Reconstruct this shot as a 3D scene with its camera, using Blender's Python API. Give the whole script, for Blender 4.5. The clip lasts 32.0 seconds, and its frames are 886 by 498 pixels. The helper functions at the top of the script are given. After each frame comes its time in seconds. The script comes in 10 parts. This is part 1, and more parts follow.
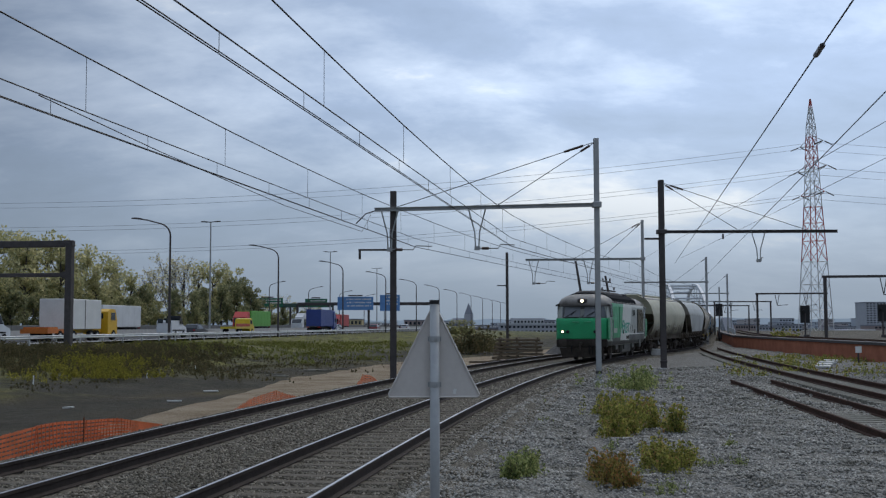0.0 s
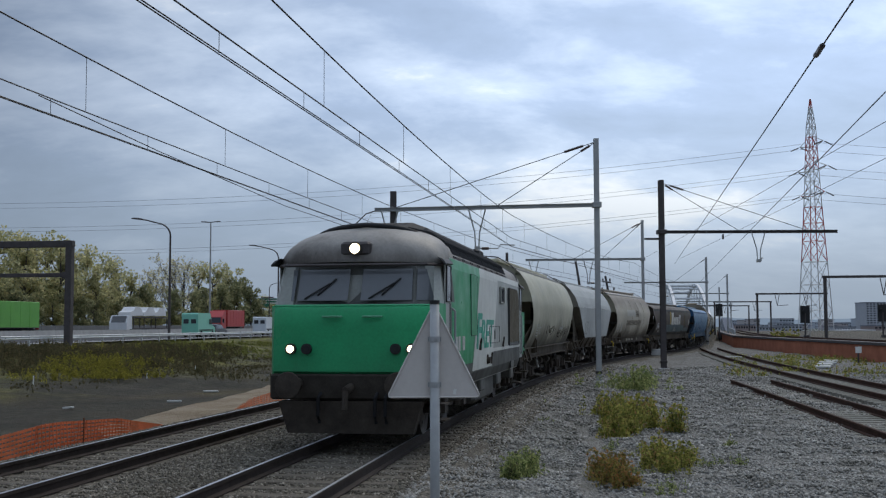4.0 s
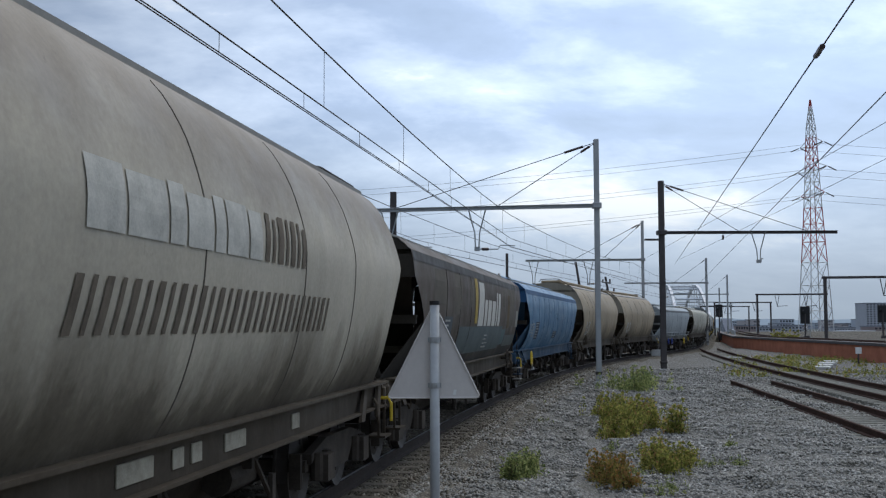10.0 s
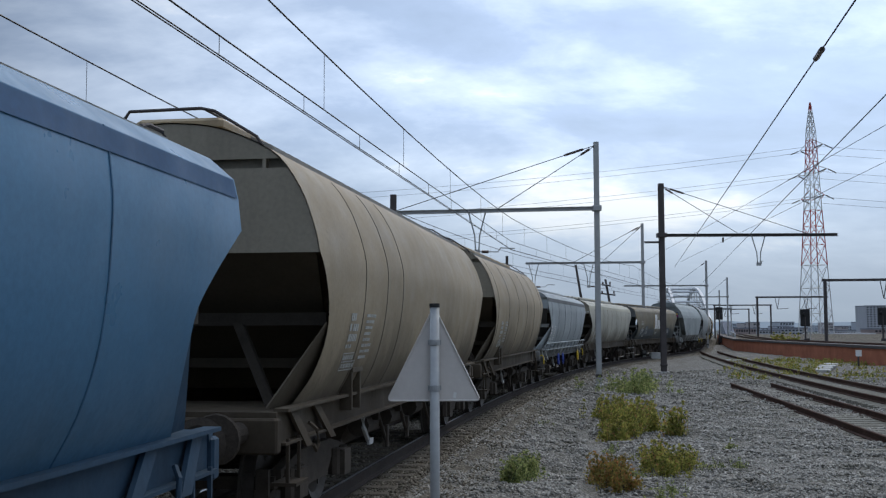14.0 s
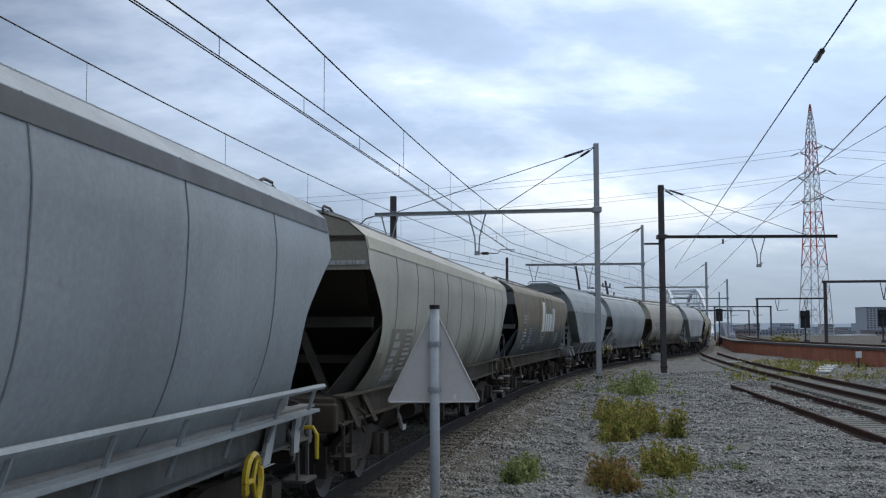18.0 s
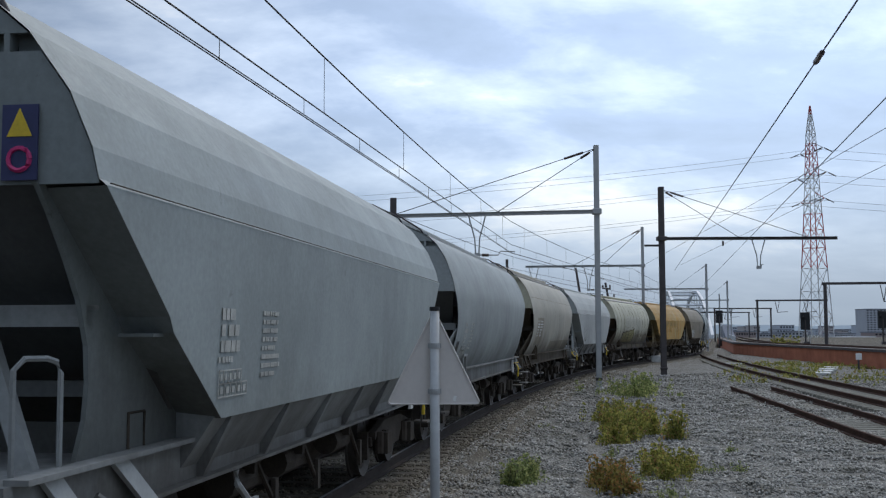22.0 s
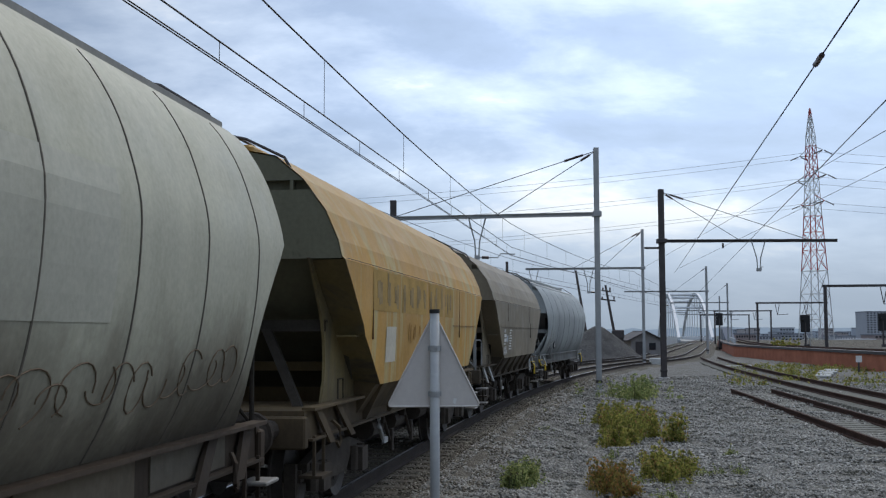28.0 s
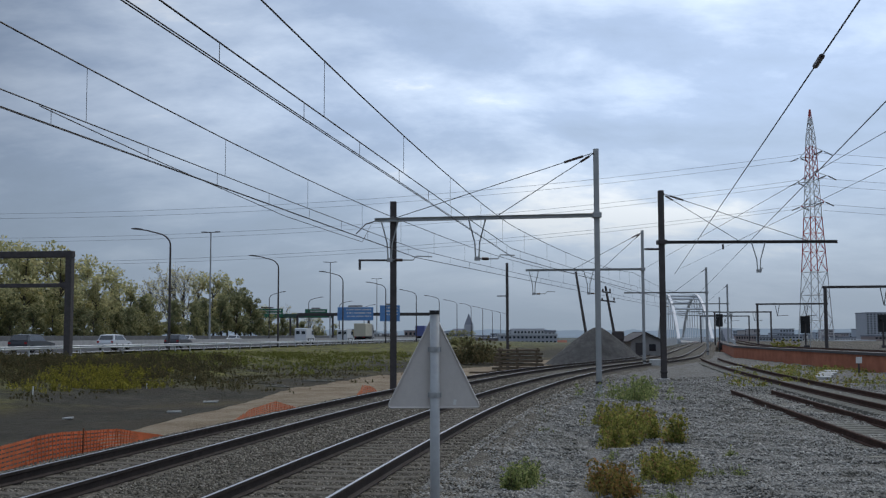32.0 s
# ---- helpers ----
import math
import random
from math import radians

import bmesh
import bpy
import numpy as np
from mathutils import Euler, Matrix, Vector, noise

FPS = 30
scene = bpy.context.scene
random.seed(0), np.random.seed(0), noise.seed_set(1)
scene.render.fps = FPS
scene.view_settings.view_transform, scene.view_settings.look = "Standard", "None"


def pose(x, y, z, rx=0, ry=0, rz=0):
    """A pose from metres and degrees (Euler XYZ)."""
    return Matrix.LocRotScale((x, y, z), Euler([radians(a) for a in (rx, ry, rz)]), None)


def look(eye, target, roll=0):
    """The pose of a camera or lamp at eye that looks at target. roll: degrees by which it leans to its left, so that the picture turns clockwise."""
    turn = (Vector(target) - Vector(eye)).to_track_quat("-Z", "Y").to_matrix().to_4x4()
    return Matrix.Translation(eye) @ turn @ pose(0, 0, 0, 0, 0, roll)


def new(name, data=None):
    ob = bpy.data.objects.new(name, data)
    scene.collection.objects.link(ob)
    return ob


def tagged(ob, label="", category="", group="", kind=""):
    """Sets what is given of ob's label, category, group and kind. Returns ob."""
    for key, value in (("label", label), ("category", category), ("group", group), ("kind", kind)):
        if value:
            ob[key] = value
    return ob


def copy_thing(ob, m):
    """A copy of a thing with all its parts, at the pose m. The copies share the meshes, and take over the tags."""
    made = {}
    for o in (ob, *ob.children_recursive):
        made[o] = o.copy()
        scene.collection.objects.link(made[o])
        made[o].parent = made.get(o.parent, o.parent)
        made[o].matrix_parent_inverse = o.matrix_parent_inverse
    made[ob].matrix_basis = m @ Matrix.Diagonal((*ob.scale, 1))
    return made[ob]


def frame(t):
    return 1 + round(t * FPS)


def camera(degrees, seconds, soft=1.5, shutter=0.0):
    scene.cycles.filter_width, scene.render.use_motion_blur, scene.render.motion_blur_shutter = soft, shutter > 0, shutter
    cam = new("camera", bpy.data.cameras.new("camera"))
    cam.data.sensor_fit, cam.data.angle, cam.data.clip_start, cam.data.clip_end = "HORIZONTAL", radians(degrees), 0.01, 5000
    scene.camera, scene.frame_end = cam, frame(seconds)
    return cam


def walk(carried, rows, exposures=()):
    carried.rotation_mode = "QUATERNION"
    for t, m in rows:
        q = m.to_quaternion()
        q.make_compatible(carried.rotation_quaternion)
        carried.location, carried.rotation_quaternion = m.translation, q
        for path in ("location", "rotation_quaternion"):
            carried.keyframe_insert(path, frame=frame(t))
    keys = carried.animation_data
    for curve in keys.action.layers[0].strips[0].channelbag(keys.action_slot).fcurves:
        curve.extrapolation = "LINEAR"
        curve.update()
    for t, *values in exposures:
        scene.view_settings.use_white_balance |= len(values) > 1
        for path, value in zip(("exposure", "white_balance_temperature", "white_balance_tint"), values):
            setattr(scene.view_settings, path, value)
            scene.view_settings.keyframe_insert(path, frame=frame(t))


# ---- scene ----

# ================= camera =================
EYE = (0.0, 0.0, 1.954)
LENS = 1950.0
cam = camera(43.805, 32.0, soft=1.25, shutter=0.0)


def tilt_row(t, drop):
    up = math.atan((LENS * math.tan(0.078351) + drop) / LENS)
    return t, look(EYE, (0, math.cos(up), EYE[2] + math.sin(up)), -0.177)


TILTS = ((0, -18.5), (3.5, -18.3), (6, -17.5), (10, -17), (11, -15.5), (12, -14.3), (13, -12.8), (14.5, -12.2), (16.5, -11.6),
         (17.5, -10.7), (18.5, -8.5), (20, -7.8), (20.7, -6.6), (25, -6.2), (25.8, -4.8), (27.5, -2.2), (29.3, -1.5), (30, -0.4), (32, 0))
EXPOSURES = ((0, 0.0), (3.0, 0.0), (3.5, 0.03), (5.5, 0.28), (31.0, 0.28), (31.5, 0.12), (32, 0.02))
walk(cam, [tilt_row(t, d) for t, d in TILTS], EXPOSURES)

# ================= world, sun =================
SUN_EL, SUN_ROT = radians(50), radians(25)
world = bpy.data.worlds.new("overcast_sky")
scene.world = world
world.use_nodes = True
wt = world.node_tree
wt.nodes.clear()


def wn(kind, **kw):
    n = wt.nodes.new(kind)
    for k, v in kw.items():
        if k == "operation":
            n.operation = v
        elif k == "blend_type":
            n.blend_type = v
        else:
            n.inputs[k].default_value = v
    return n


def sky_world():
    out = wt.nodes.new("ShaderNodeOutputWorld")
    bg = wn("ShaderNodeBackground", Strength=1.0)
    sky = wt.nodes.new("ShaderNodeTexSky")
    sky.sky_type, sky.sun_disc = "NISHITA", False
    sky.sun_elevation, sky.sun_rotation = SUN_EL, SUN_ROT
    sky.air_density, sky.dust_density = 1.5, 2.0
    geo = wt.nodes.new("ShaderNodeTexCoord")
    sep = wt.nodes.new("ShaderNodeSeparateXYZ")
    wt.links.new(geo.outputs["Generated"], sep.inputs[0])
    zc = wn("ShaderNodeMath", operation="MAXIMUM")
    zc.inputs[1].default_value = 0.0
    wt.links.new(sep.outputs["Z"], zc.inputs[0])
    za = wn("ShaderNodeMath", operation="ADD")
    za.inputs[1].default_value = 0.34
    wt.links.new(zc.outputs[0], za.inputs[0])
    uv = []
    for axis in ("X", "Y"):
        d = wn("ShaderNodeMath", operation="DIVIDE")
        wt.links.new(sep.outputs[axis], d.inputs[0])
        wt.links.new(za.outputs[0], d.inputs[1])
        uv.append(d)
    comb = wt.nodes.new("ShaderNodeCombineXYZ")
    wt.links.new(uv[0].outputs[0], comb.inputs[0])
    wt.links.new(uv[1].outputs[0], comb.inputs[1])
    comb.inputs[2].default_value = 3.7
    mapn = wt.nodes.new("ShaderNodeMapping")
    mapn.inputs["Scale"].default_value = (1.25, 1.9, 1)
    mapn.inputs["Rotation"].default_value = (0, 0, 0.25)
    wt.links.new(comb.outputs[0], mapn.inputs[0])
    big = wn("ShaderNodeTexNoise", Scale=0.75, Detail=7.0, Roughness=0.55, Distortion=0.35)
    small = wn("ShaderNodeTexNoise", Scale=2.6, Detail=6.0, Roughness=0.6, Distortion=0.2)
    for n in (big, small):
        wt.links.new(mapn.outputs[0], n.inputs["Vector"])
    mix = wt.nodes.new("ShaderNodeMix")
    mix.inputs[0].default_value = 0.35
    wt.links.new(big.outputs["Fac"], mix.inputs[2])
    wt.links.new(small.outputs["Fac"], mix.inputs[3])
    ramp = wt.nodes.new("ShaderNodeValToRGB")
    els = ramp.color_ramp.elements
    els[0].position, els[0].color = 0.34, (0.27, 0.36, 0.51, 1)
    els[1].position, els[1].color = 0.63, (1.0, 1.04, 1.09, 1)
    e = els.new(0.47)
    e.color = (0.36, 0.47, 0.67, 1)
    e = els.new(0.56)
    e.color = (0.57, 0.69, 0.89, 1)
    wt.links.new(mix.outputs[0], ramp.inputs[0])
    # the cloud deck thickens to an even grey towards the horizon
    hz = wt.nodes.new("ShaderNodeMapRange")
    hz.inputs[1].default_value, hz.inputs[2].default_value = 0.0, 0.20
    hz.inputs[3].default_value, hz.inputs[4].default_value = 0.92, 0.0
    wt.links.new(zc.outputs[0], hz.inputs[0])
    haze = wt.nodes.new("ShaderNodeMix")
    haze.data_type = "RGBA"
    haze.inputs[7].default_value = (0.34, 0.435, 0.55, 1)
    wt.links.new(hz.outputs[0], haze.inputs[0])
    wt.links.new(ramp.outputs[0], haze.inputs[6])
    dim = wt.nodes.new("ShaderNodeVectorMath")
    dim.operation = "SCALE"
    dim.inputs["Scale"].default_value = 0.1
    wt.links.new(sky.outputs[0], dim.inputs[0])
    veil = wt.nodes.new("ShaderNodeMix")
    veil.data_type = "RGBA"
    veil.inputs[0].default_value = 0.93
    wt.links.new(dim.outputs[0], veil.inputs[6])
    wt.links.new(haze.outputs[2], veil.inputs[7])
    # the veil is brighter towards the hidden sun
    dot = wt.nodes.new("ShaderNodeVectorMath")
    dot.operation = "DOT_PRODUCT"
    dot.inputs[1].default_value = (math.sin(SUN_ROT), math.cos(SUN_ROT), 0.0)
    wt.links.new(geo.outputs["Generated"], dot.inputs[0])
    lift = wt.nodes.new("ShaderNodeMapRange")
    lift.inputs[1].default_value, lift.inputs[2].default_value = 0.64, 1.0
    lift.inputs[3].default_value, lift.inputs[4].default_value = 0.54, 1.44
    wt.links.new(dot.outputs["Value"], lift.inputs[0])
    lit = wt.nodes.new("ShaderNodeVectorMath")
    lit.operation = "SCALE"
    wt.links.new(veil.outputs[2], lit.inputs[0])
    # an overcast sky is brightest overhead
    zen = wt.nodes.new("ShaderNodeMapRange")
    zen.inputs[1].default_value, zen.inputs[2].default_value = 0.30, 1.0
    zen.inputs[3].default_value, zen.inputs[4].default_value = 1.0, 3.0
    wt.links.new(zc.outputs[0], zen.inputs[0])
    # near the horizon the veil is even all round
    even = wt.nodes.new("ShaderNodeMix")
    even.inputs[3].default_value = 0.71
    wt.links.new(hz.outputs[0], even.inputs[0])
    wt.links.new(lift.outputs[0], even.inputs[2])
    both = wn("ShaderNodeMath", operation="MULTIPLY")
    wt.links.new(even.outputs[0], both.inputs[0])
    wt.links.new(zen.outputs[0], both.inputs[1])
    wt.links.new(both.outputs[0], lit.inputs["Scale"])
    # the deck overhead is a neutral white, the low bands are bluer
    warm = wt.nodes.new("ShaderNodeMix")
    warm.data_type = "RGBA"
    warm.inputs[6].default_value, warm.inputs[7].default_value = (1, 1, 1, 1), (1.06, 1.0, 0.94, 1)
    high = wt.nodes.new("ShaderNodeMapRange")
    high.inputs[1].default_value, high.inputs[2].default_value = 0.32, 0.75
    wt.links.new(zc.outputs[0], high.inputs[0])
    wt.links.new(high.outputs[0], warm.inputs[0])
    toned = wt.nodes.new("ShaderNodeVectorMath")
    toned.operation = "MULTIPLY"
    wt.links.new(lit.outputs[0], toned.inputs[0])
    wt.links.new(warm.outputs[2], toned.inputs[1])
    wt.links.new(toned.outputs[0], bg.inputs["Color"])
    wt.links.new(bg.outputs[0], out.inputs[0])


sky_world()
sun = new("sun", bpy.data.lights.new("sun", "SUN"))
sun.data.energy, sun.data.angle, sun.data.color = 0.85, radians(25), (1.0, 0.90, 0.74)
sun.matrix_world = look((0, 0, 60), (60 * math.cos(SUN_EL) * -math.sin(SUN_ROT), 60 * math.cos(SUN_EL) * -math.cos(SUN_ROT), 60 - 60 * math.sin(SUN_EL)))


# ================= materials =================
class Mat:
    """A small wrapper for node materials."""

    def __init__(self, name, rough=0.7, metal=0.0, spec=0.4):
        self.m = bpy.data.materials.new(name)
        self.m.use_nodes = True
        self.t = self.m.node_tree
        self.b = self.t.nodes["Principled BSDF"]
        self.b.inputs["Roughness"].default_value = rough
        self.b.inputs["Metallic"].default_value = metal
        self.b.inputs["Specular IOR Level"].default_value = spec
        self.coord = self.t.nodes.new("ShaderNodeTexCoord")

    def link(self, a, b):
        self.t.links.new(a, b)

    def vec(self, scale=(1, 1, 1), space="Object"):
        n = self.t.nodes.new("ShaderNodeMapping")
        n.inputs["Scale"].default_value = scale
        self.link(self.coord.outputs[space], n.inputs[0])
        return n.outputs[0]

    def noise(self, scale, detail=4, rough=0.55, v=None, dist=0.0):
        n = self.t.nodes.new("ShaderNodeTexNoise")
        n.inputs["Scale"].default_value = scale
        n.inputs["Detail"].default_value = detail
        n.inputs["Roughness"].default_value = rough
        n.inputs["Distortion"].default_value = dist
        self.link(v if v is not None else self.vec(), n.inputs["Vector"])
        return n.outputs["Fac"]

    def voronoi(self, scale, v=None, feature="F1", out="Color"):
        n = self.t.nodes.new("ShaderNodeTexVoronoi")
        n.feature = feature
        n.inputs["Scale"].default_value = scale
        self.link(v if v is not None else self.vec(), n.inputs["Vector"])
        return n.outputs[out]

    def ramp(self, fac, *stops):
        n = self.t.nodes.new("ShaderNodeValToRGB")
        els = n.color_ramp.elements
        while len(els) < len(stops):
            els.new(0.5)
        for e, (pos, col) in zip(els, stops):
            e.position = pos
            e.color = (*col, 1) if isinstance(col, tuple) else (col, col, col, 1)
        self.link(fac, n.inputs[0])
        return n.outputs[0]

    def mix(self, fac, a, b, mode="MIX"):
        n = self.t.nodes.new("ShaderNodeMix")
        n.data_type, n.blend_type = "RGBA", mode
        for sock, val in ((0, fac), (6, a), (7, b)):
            if isinstance(val, (int, float)):
                n.inputs[sock].default_value = val if sock == 0 else (val, val, val, 1)
            elif isinstance(val, tuple):
                n.inputs[sock].default_value = (*val, 1)
            else:
                self.link(val, n.inputs[sock])
        return n.outputs[2]

    def math(self, op, a, b=0.0):
        n = self.t.nodes.new("ShaderNodeMath")
        n.operation = op
        for i, val in enumerate((a, b)):
            if isinstance(val, (int, float)):
                n.inputs[i].default_value = val
            else:
                self.link(val, n.inputs[i])
        return n.outputs[0]

    def sep(self, v, axis):
        n = self.t.nodes.new("ShaderNodeSeparateXYZ")
        self.link(v, n.inputs[0])
        return n.outputs[axis]

    def span(self, fac, a, b, c=0.0, d=1.0):
        n = self.t.nodes.new("ShaderNodeMapRange")
        for i, val in ((1, a), (2, b), (3, c), (4, d)):
            n.inputs[i].default_value = val
        self.link(fac, n.inputs[0])
        return n.outputs[0]

    def random(self):
        return self.t.nodes.new("ShaderNodeObjectInfo").outputs["Random"]

    def island(self):
        return self.t.nodes.new("ShaderNodeNewGeometry").outputs["Random Per Island"]

    def bump(self, h, strength=0.3, dist=0.02):
        n = self.t.nodes.new("ShaderNodeBump")
        n.inputs["Strength"].default_value = strength
        n.inputs["Distance"].default_value = dist
        self.link(h, n.inputs["Height"])
        self.link(n.outputs[0], self.b.inputs["Normal"])

    def colour(self, c):
        if isinstance(c, tuple):
            self.b.inputs["Base Color"].default_value = (*c, 1)
        else:
            self.link(c, self.b.inputs["Base Color"])
        return self

    def rough(self, r):
        self.link(r, self.b.inputs["Roughness"])


def plain(name, col, rough=0.7, metal=0.0, var=0.25, scale=3.0, bump=0.0):
    """Painted or bare surface with blotches at two scales."""
    k = Mat(name, rough, metal, 0.12 if rough > 0.75 else 0.4)
    n1, n2 = k.noise(scale, 5), k.noise(scale * 9, 4)
    f = k.math("ADD", k.math("MULTIPLY", n1, 0.65), k.math("MULTIPLY", n2, 0.35))
    dark = tuple(c * (1 - var) for c in col)
    light = tuple(min(1, c * (1 + var * 0.8)) for c in col)
    k.colour(k.ramp(f, (0.3, dark), (0.7, light)))
    if bump:
        k.bump(n2, bump, 0.01)
    return k.m


def paint(name, col, grime=(0.10, 0.085, 0.065), amount=0.5, low=1.7, streak=0.35, rough=0.55, wear=None, chalk=0.0, bands=None, tops=None):
    """Vehicle paint: blotches, rain streaks, and two darker coats on the lower sheets, part splashed dirt, part painted
    shade.
    """
    k = Mat(name, rough, 0.0, 0.2)
    base = k.ramp(k.noise(0.45, 5, 0.6), (0.3, tuple(c * 0.8 for c in col)), (0.7, tuple(min(1, c * 1.12) for c in col)))
    if bands:
        b = k.noise(1.0, 5, 0.65, k.vec((2.6, 2.6, 0.10)), 0.15)
        base = k.mix(k.span(b, 0.50, 0.60), base, bands)
    st = k.noise(1.0, 6, 0.65, k.vec((2.4, 2.4, 0.25)), 0.3)
    base = k.mix(k.math("MULTIPLY", k.span(st, 0.46, 0.72), streak), base, tuple(c * 0.5 + g * 0.35 for c, g in zip(col, grime)))
    if wear:
        w = k.noise(0.9, 6, 0.65, k.vec((1.6, 1.6, 0.5)), 0.5)
        base = k.mix(k.span(w, 0.5, 0.68), base, wear)
    if chalk:
        base = k.mix(k.math("MULTIPLY", k.span(k.noise(1.1, 5, 0.7), 0.55, 0.8), chalk), base, (0.50, 0.50, 0.44))
    z = k.sep(k.vec(), 2)
    if tops:
        tz = k.math("ADD", z, k.math("MULTIPLY", k.math("SUBTRACT", k.noise(0.7, 5, 0.7), 0.5), 1.2))
        base = k.mix(k.math("MULTIPLY", k.span(tz, 2.7, 3.3), 0.75), base, tops)
    wob = k.math("SUBTRACT", k.noise(0.55, 6, 0.7, k.vec((1, 1, 0.5)), 0.3), 0.5)
    run = k.math("SUBTRACT", k.noise(1.0, 5, 0.7, k.vec((2.2, 2.2, 0.35)), 0.3), 0.5)
    zz = k.math("ADD", z, k.math("ADD", k.math("MULTIPLY", wob, 1.5), k.math("MULTIPLY", run, 0.7)))
    # darker towards the foot: splashed dirt plus shade put into the colour
    g = k.math("MULTIPLY", k.span(zz, low, low - 0.55), amount * 0.75)
    col_out = k.mix(g, base, grime)
    g2 = k.math("MULTIPLY", k.span(zz, low - 0.45, low - 1.0), amount * 0.8)
    col_out = k.mix(g2, col_out, tuple(v * 0.45 for v in grime))
    spots = k.span(k.noise(3.3, 6, 0.75, dist=0.6), 0.64, 0.72)
    col_out = k.mix(k.math("MULTIPLY", spots, 0.35), col_out, tuple(v * 0.8 for v in grime))
    fine = k.noise(22, 3, 0.6)
    col_out = k.mix(0.12, col_out, k.ramp(fine, (0.3, 0.1), (0.7, 0.8)), "OVERLAY")
    k.colour(col_out)
    k.rough(k.math("ADD", k.span(k.noise(2.0, 4), 0.3, 0.7, rough - 0.08, rough + 0.15), k.math("MULTIPLY", g, 0.45)))
    k.bump(k.noise(0.8, 3, 0.5, k.vec((1, 1, 0.6))), 0.12, 0.03)
    return k.m


def ballast_mat(name, a, b, dirt=0.0):
    k = Mat(name, 0.95, 0, 0.2)
    cell = k.voronoi(19.0)
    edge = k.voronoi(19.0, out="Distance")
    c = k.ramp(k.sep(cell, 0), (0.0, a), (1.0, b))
    # stone borders darkened: the shade of the gaps is put into the colour
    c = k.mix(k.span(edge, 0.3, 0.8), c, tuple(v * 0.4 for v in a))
    c = k.mix(k.math("MULTIPLY", k.span(k.noise(0.35, 5, 0.6), 0.4, 0.7), 0.5), c, tuple(v * 0.62 for v in a))
    c = k.mix(k.math("MULTIPLY", k.span(k.noise(0.9, 6, 0.7, dist=0.6), 0.5, 0.66), dirt), c, (0.085, 0.078, 0.058))
    k.colour(c)
    k.bump(k.math("SUBTRACT", 1.0, edge), 1.0, 0.04)
    return k.m


def soil_mat(name, a, b, c, scale=0.25):
    k = Mat(name, 0.95, 0, 0.15)
    n1, n2 = k.noise(scale, 6, 0.65, dist=0.4), k.noise(scale * 14, 6, 0.7)
    col = k.ramp(k.math("ADD", k.math("MULTIPLY", n1, 0.6), k.math("MULTIPLY", n2, 0.4)), (0.35, a), (0.5, b), (0.64, c))
    k.colour(col)
    k.bump(n2, 0.9, 0.15)
    return k.m


def island_mat(name, *stops, rough=0.9, spec=0.2):
    k = Mat(name, rough, 0, spec)
    c = k.ramp(k.island(), *stops)
    k.colour(k.mix(0.35, c, k.ramp(k.noise(6, 4), (0.3, 0.1), (0.7, 0.9)), "OVERLAY"))
    return k.m


def stone_mat(name, *stops):
    """Loose stones, greyer or dirtier in drifts a metre or so wide."""
    k = Mat(name, 0.9, 0, 0.2)
    c = k.ramp(k.island(), *stops)
    c = k.mix(0.35, c, k.ramp(k.noise(9, 4), (0.3, 0.1), (0.7, 0.9)), "OVERLAY")
    d = k.math("MULTIPLY", k.span(k.noise(0.9, 6, 0.7, dist=0.6), 0.50, 0.66), 0.6)
    k.colour(k.mix(d, c, (0.095, 0.087, 0.066)))
    return k.m


def leaf_mat(name, *stops):
    k = Mat(name, 0.75, 0, 0.2)
    c = k.ramp(k.island(), *stops)
    k.colour(c)
    thin = k.t.nodes.new("ShaderNodeBsdfTranslucent")
    k.link(c, thin.inputs["Color"])
    both = k.t.nodes.new("ShaderNodeMixShader")
    both.inputs[0].default_value = 0.55
    k.link(k.b.outputs[0], both.inputs[1])
    k.link(thin.outputs[0], both.inputs[2])
    k.link(both.outputs[0], k.t.nodes["Material Output"].inputs["Surface"])
    return k.m


def glow(name, col, power):
    k = Mat(name, 0.4)
    k.colour(col)
    k.b.inputs["Emission Color"].default_value = (*col, 1)
    k.b.inputs["Emission Strength"].default_value = power
    return k.m


def glass_mat(name, tint=(0.02, 0.025, 0.03)):
    k = Mat(name, 0.08, 0, 0.6)
    k.colour(tint)
    return k.m


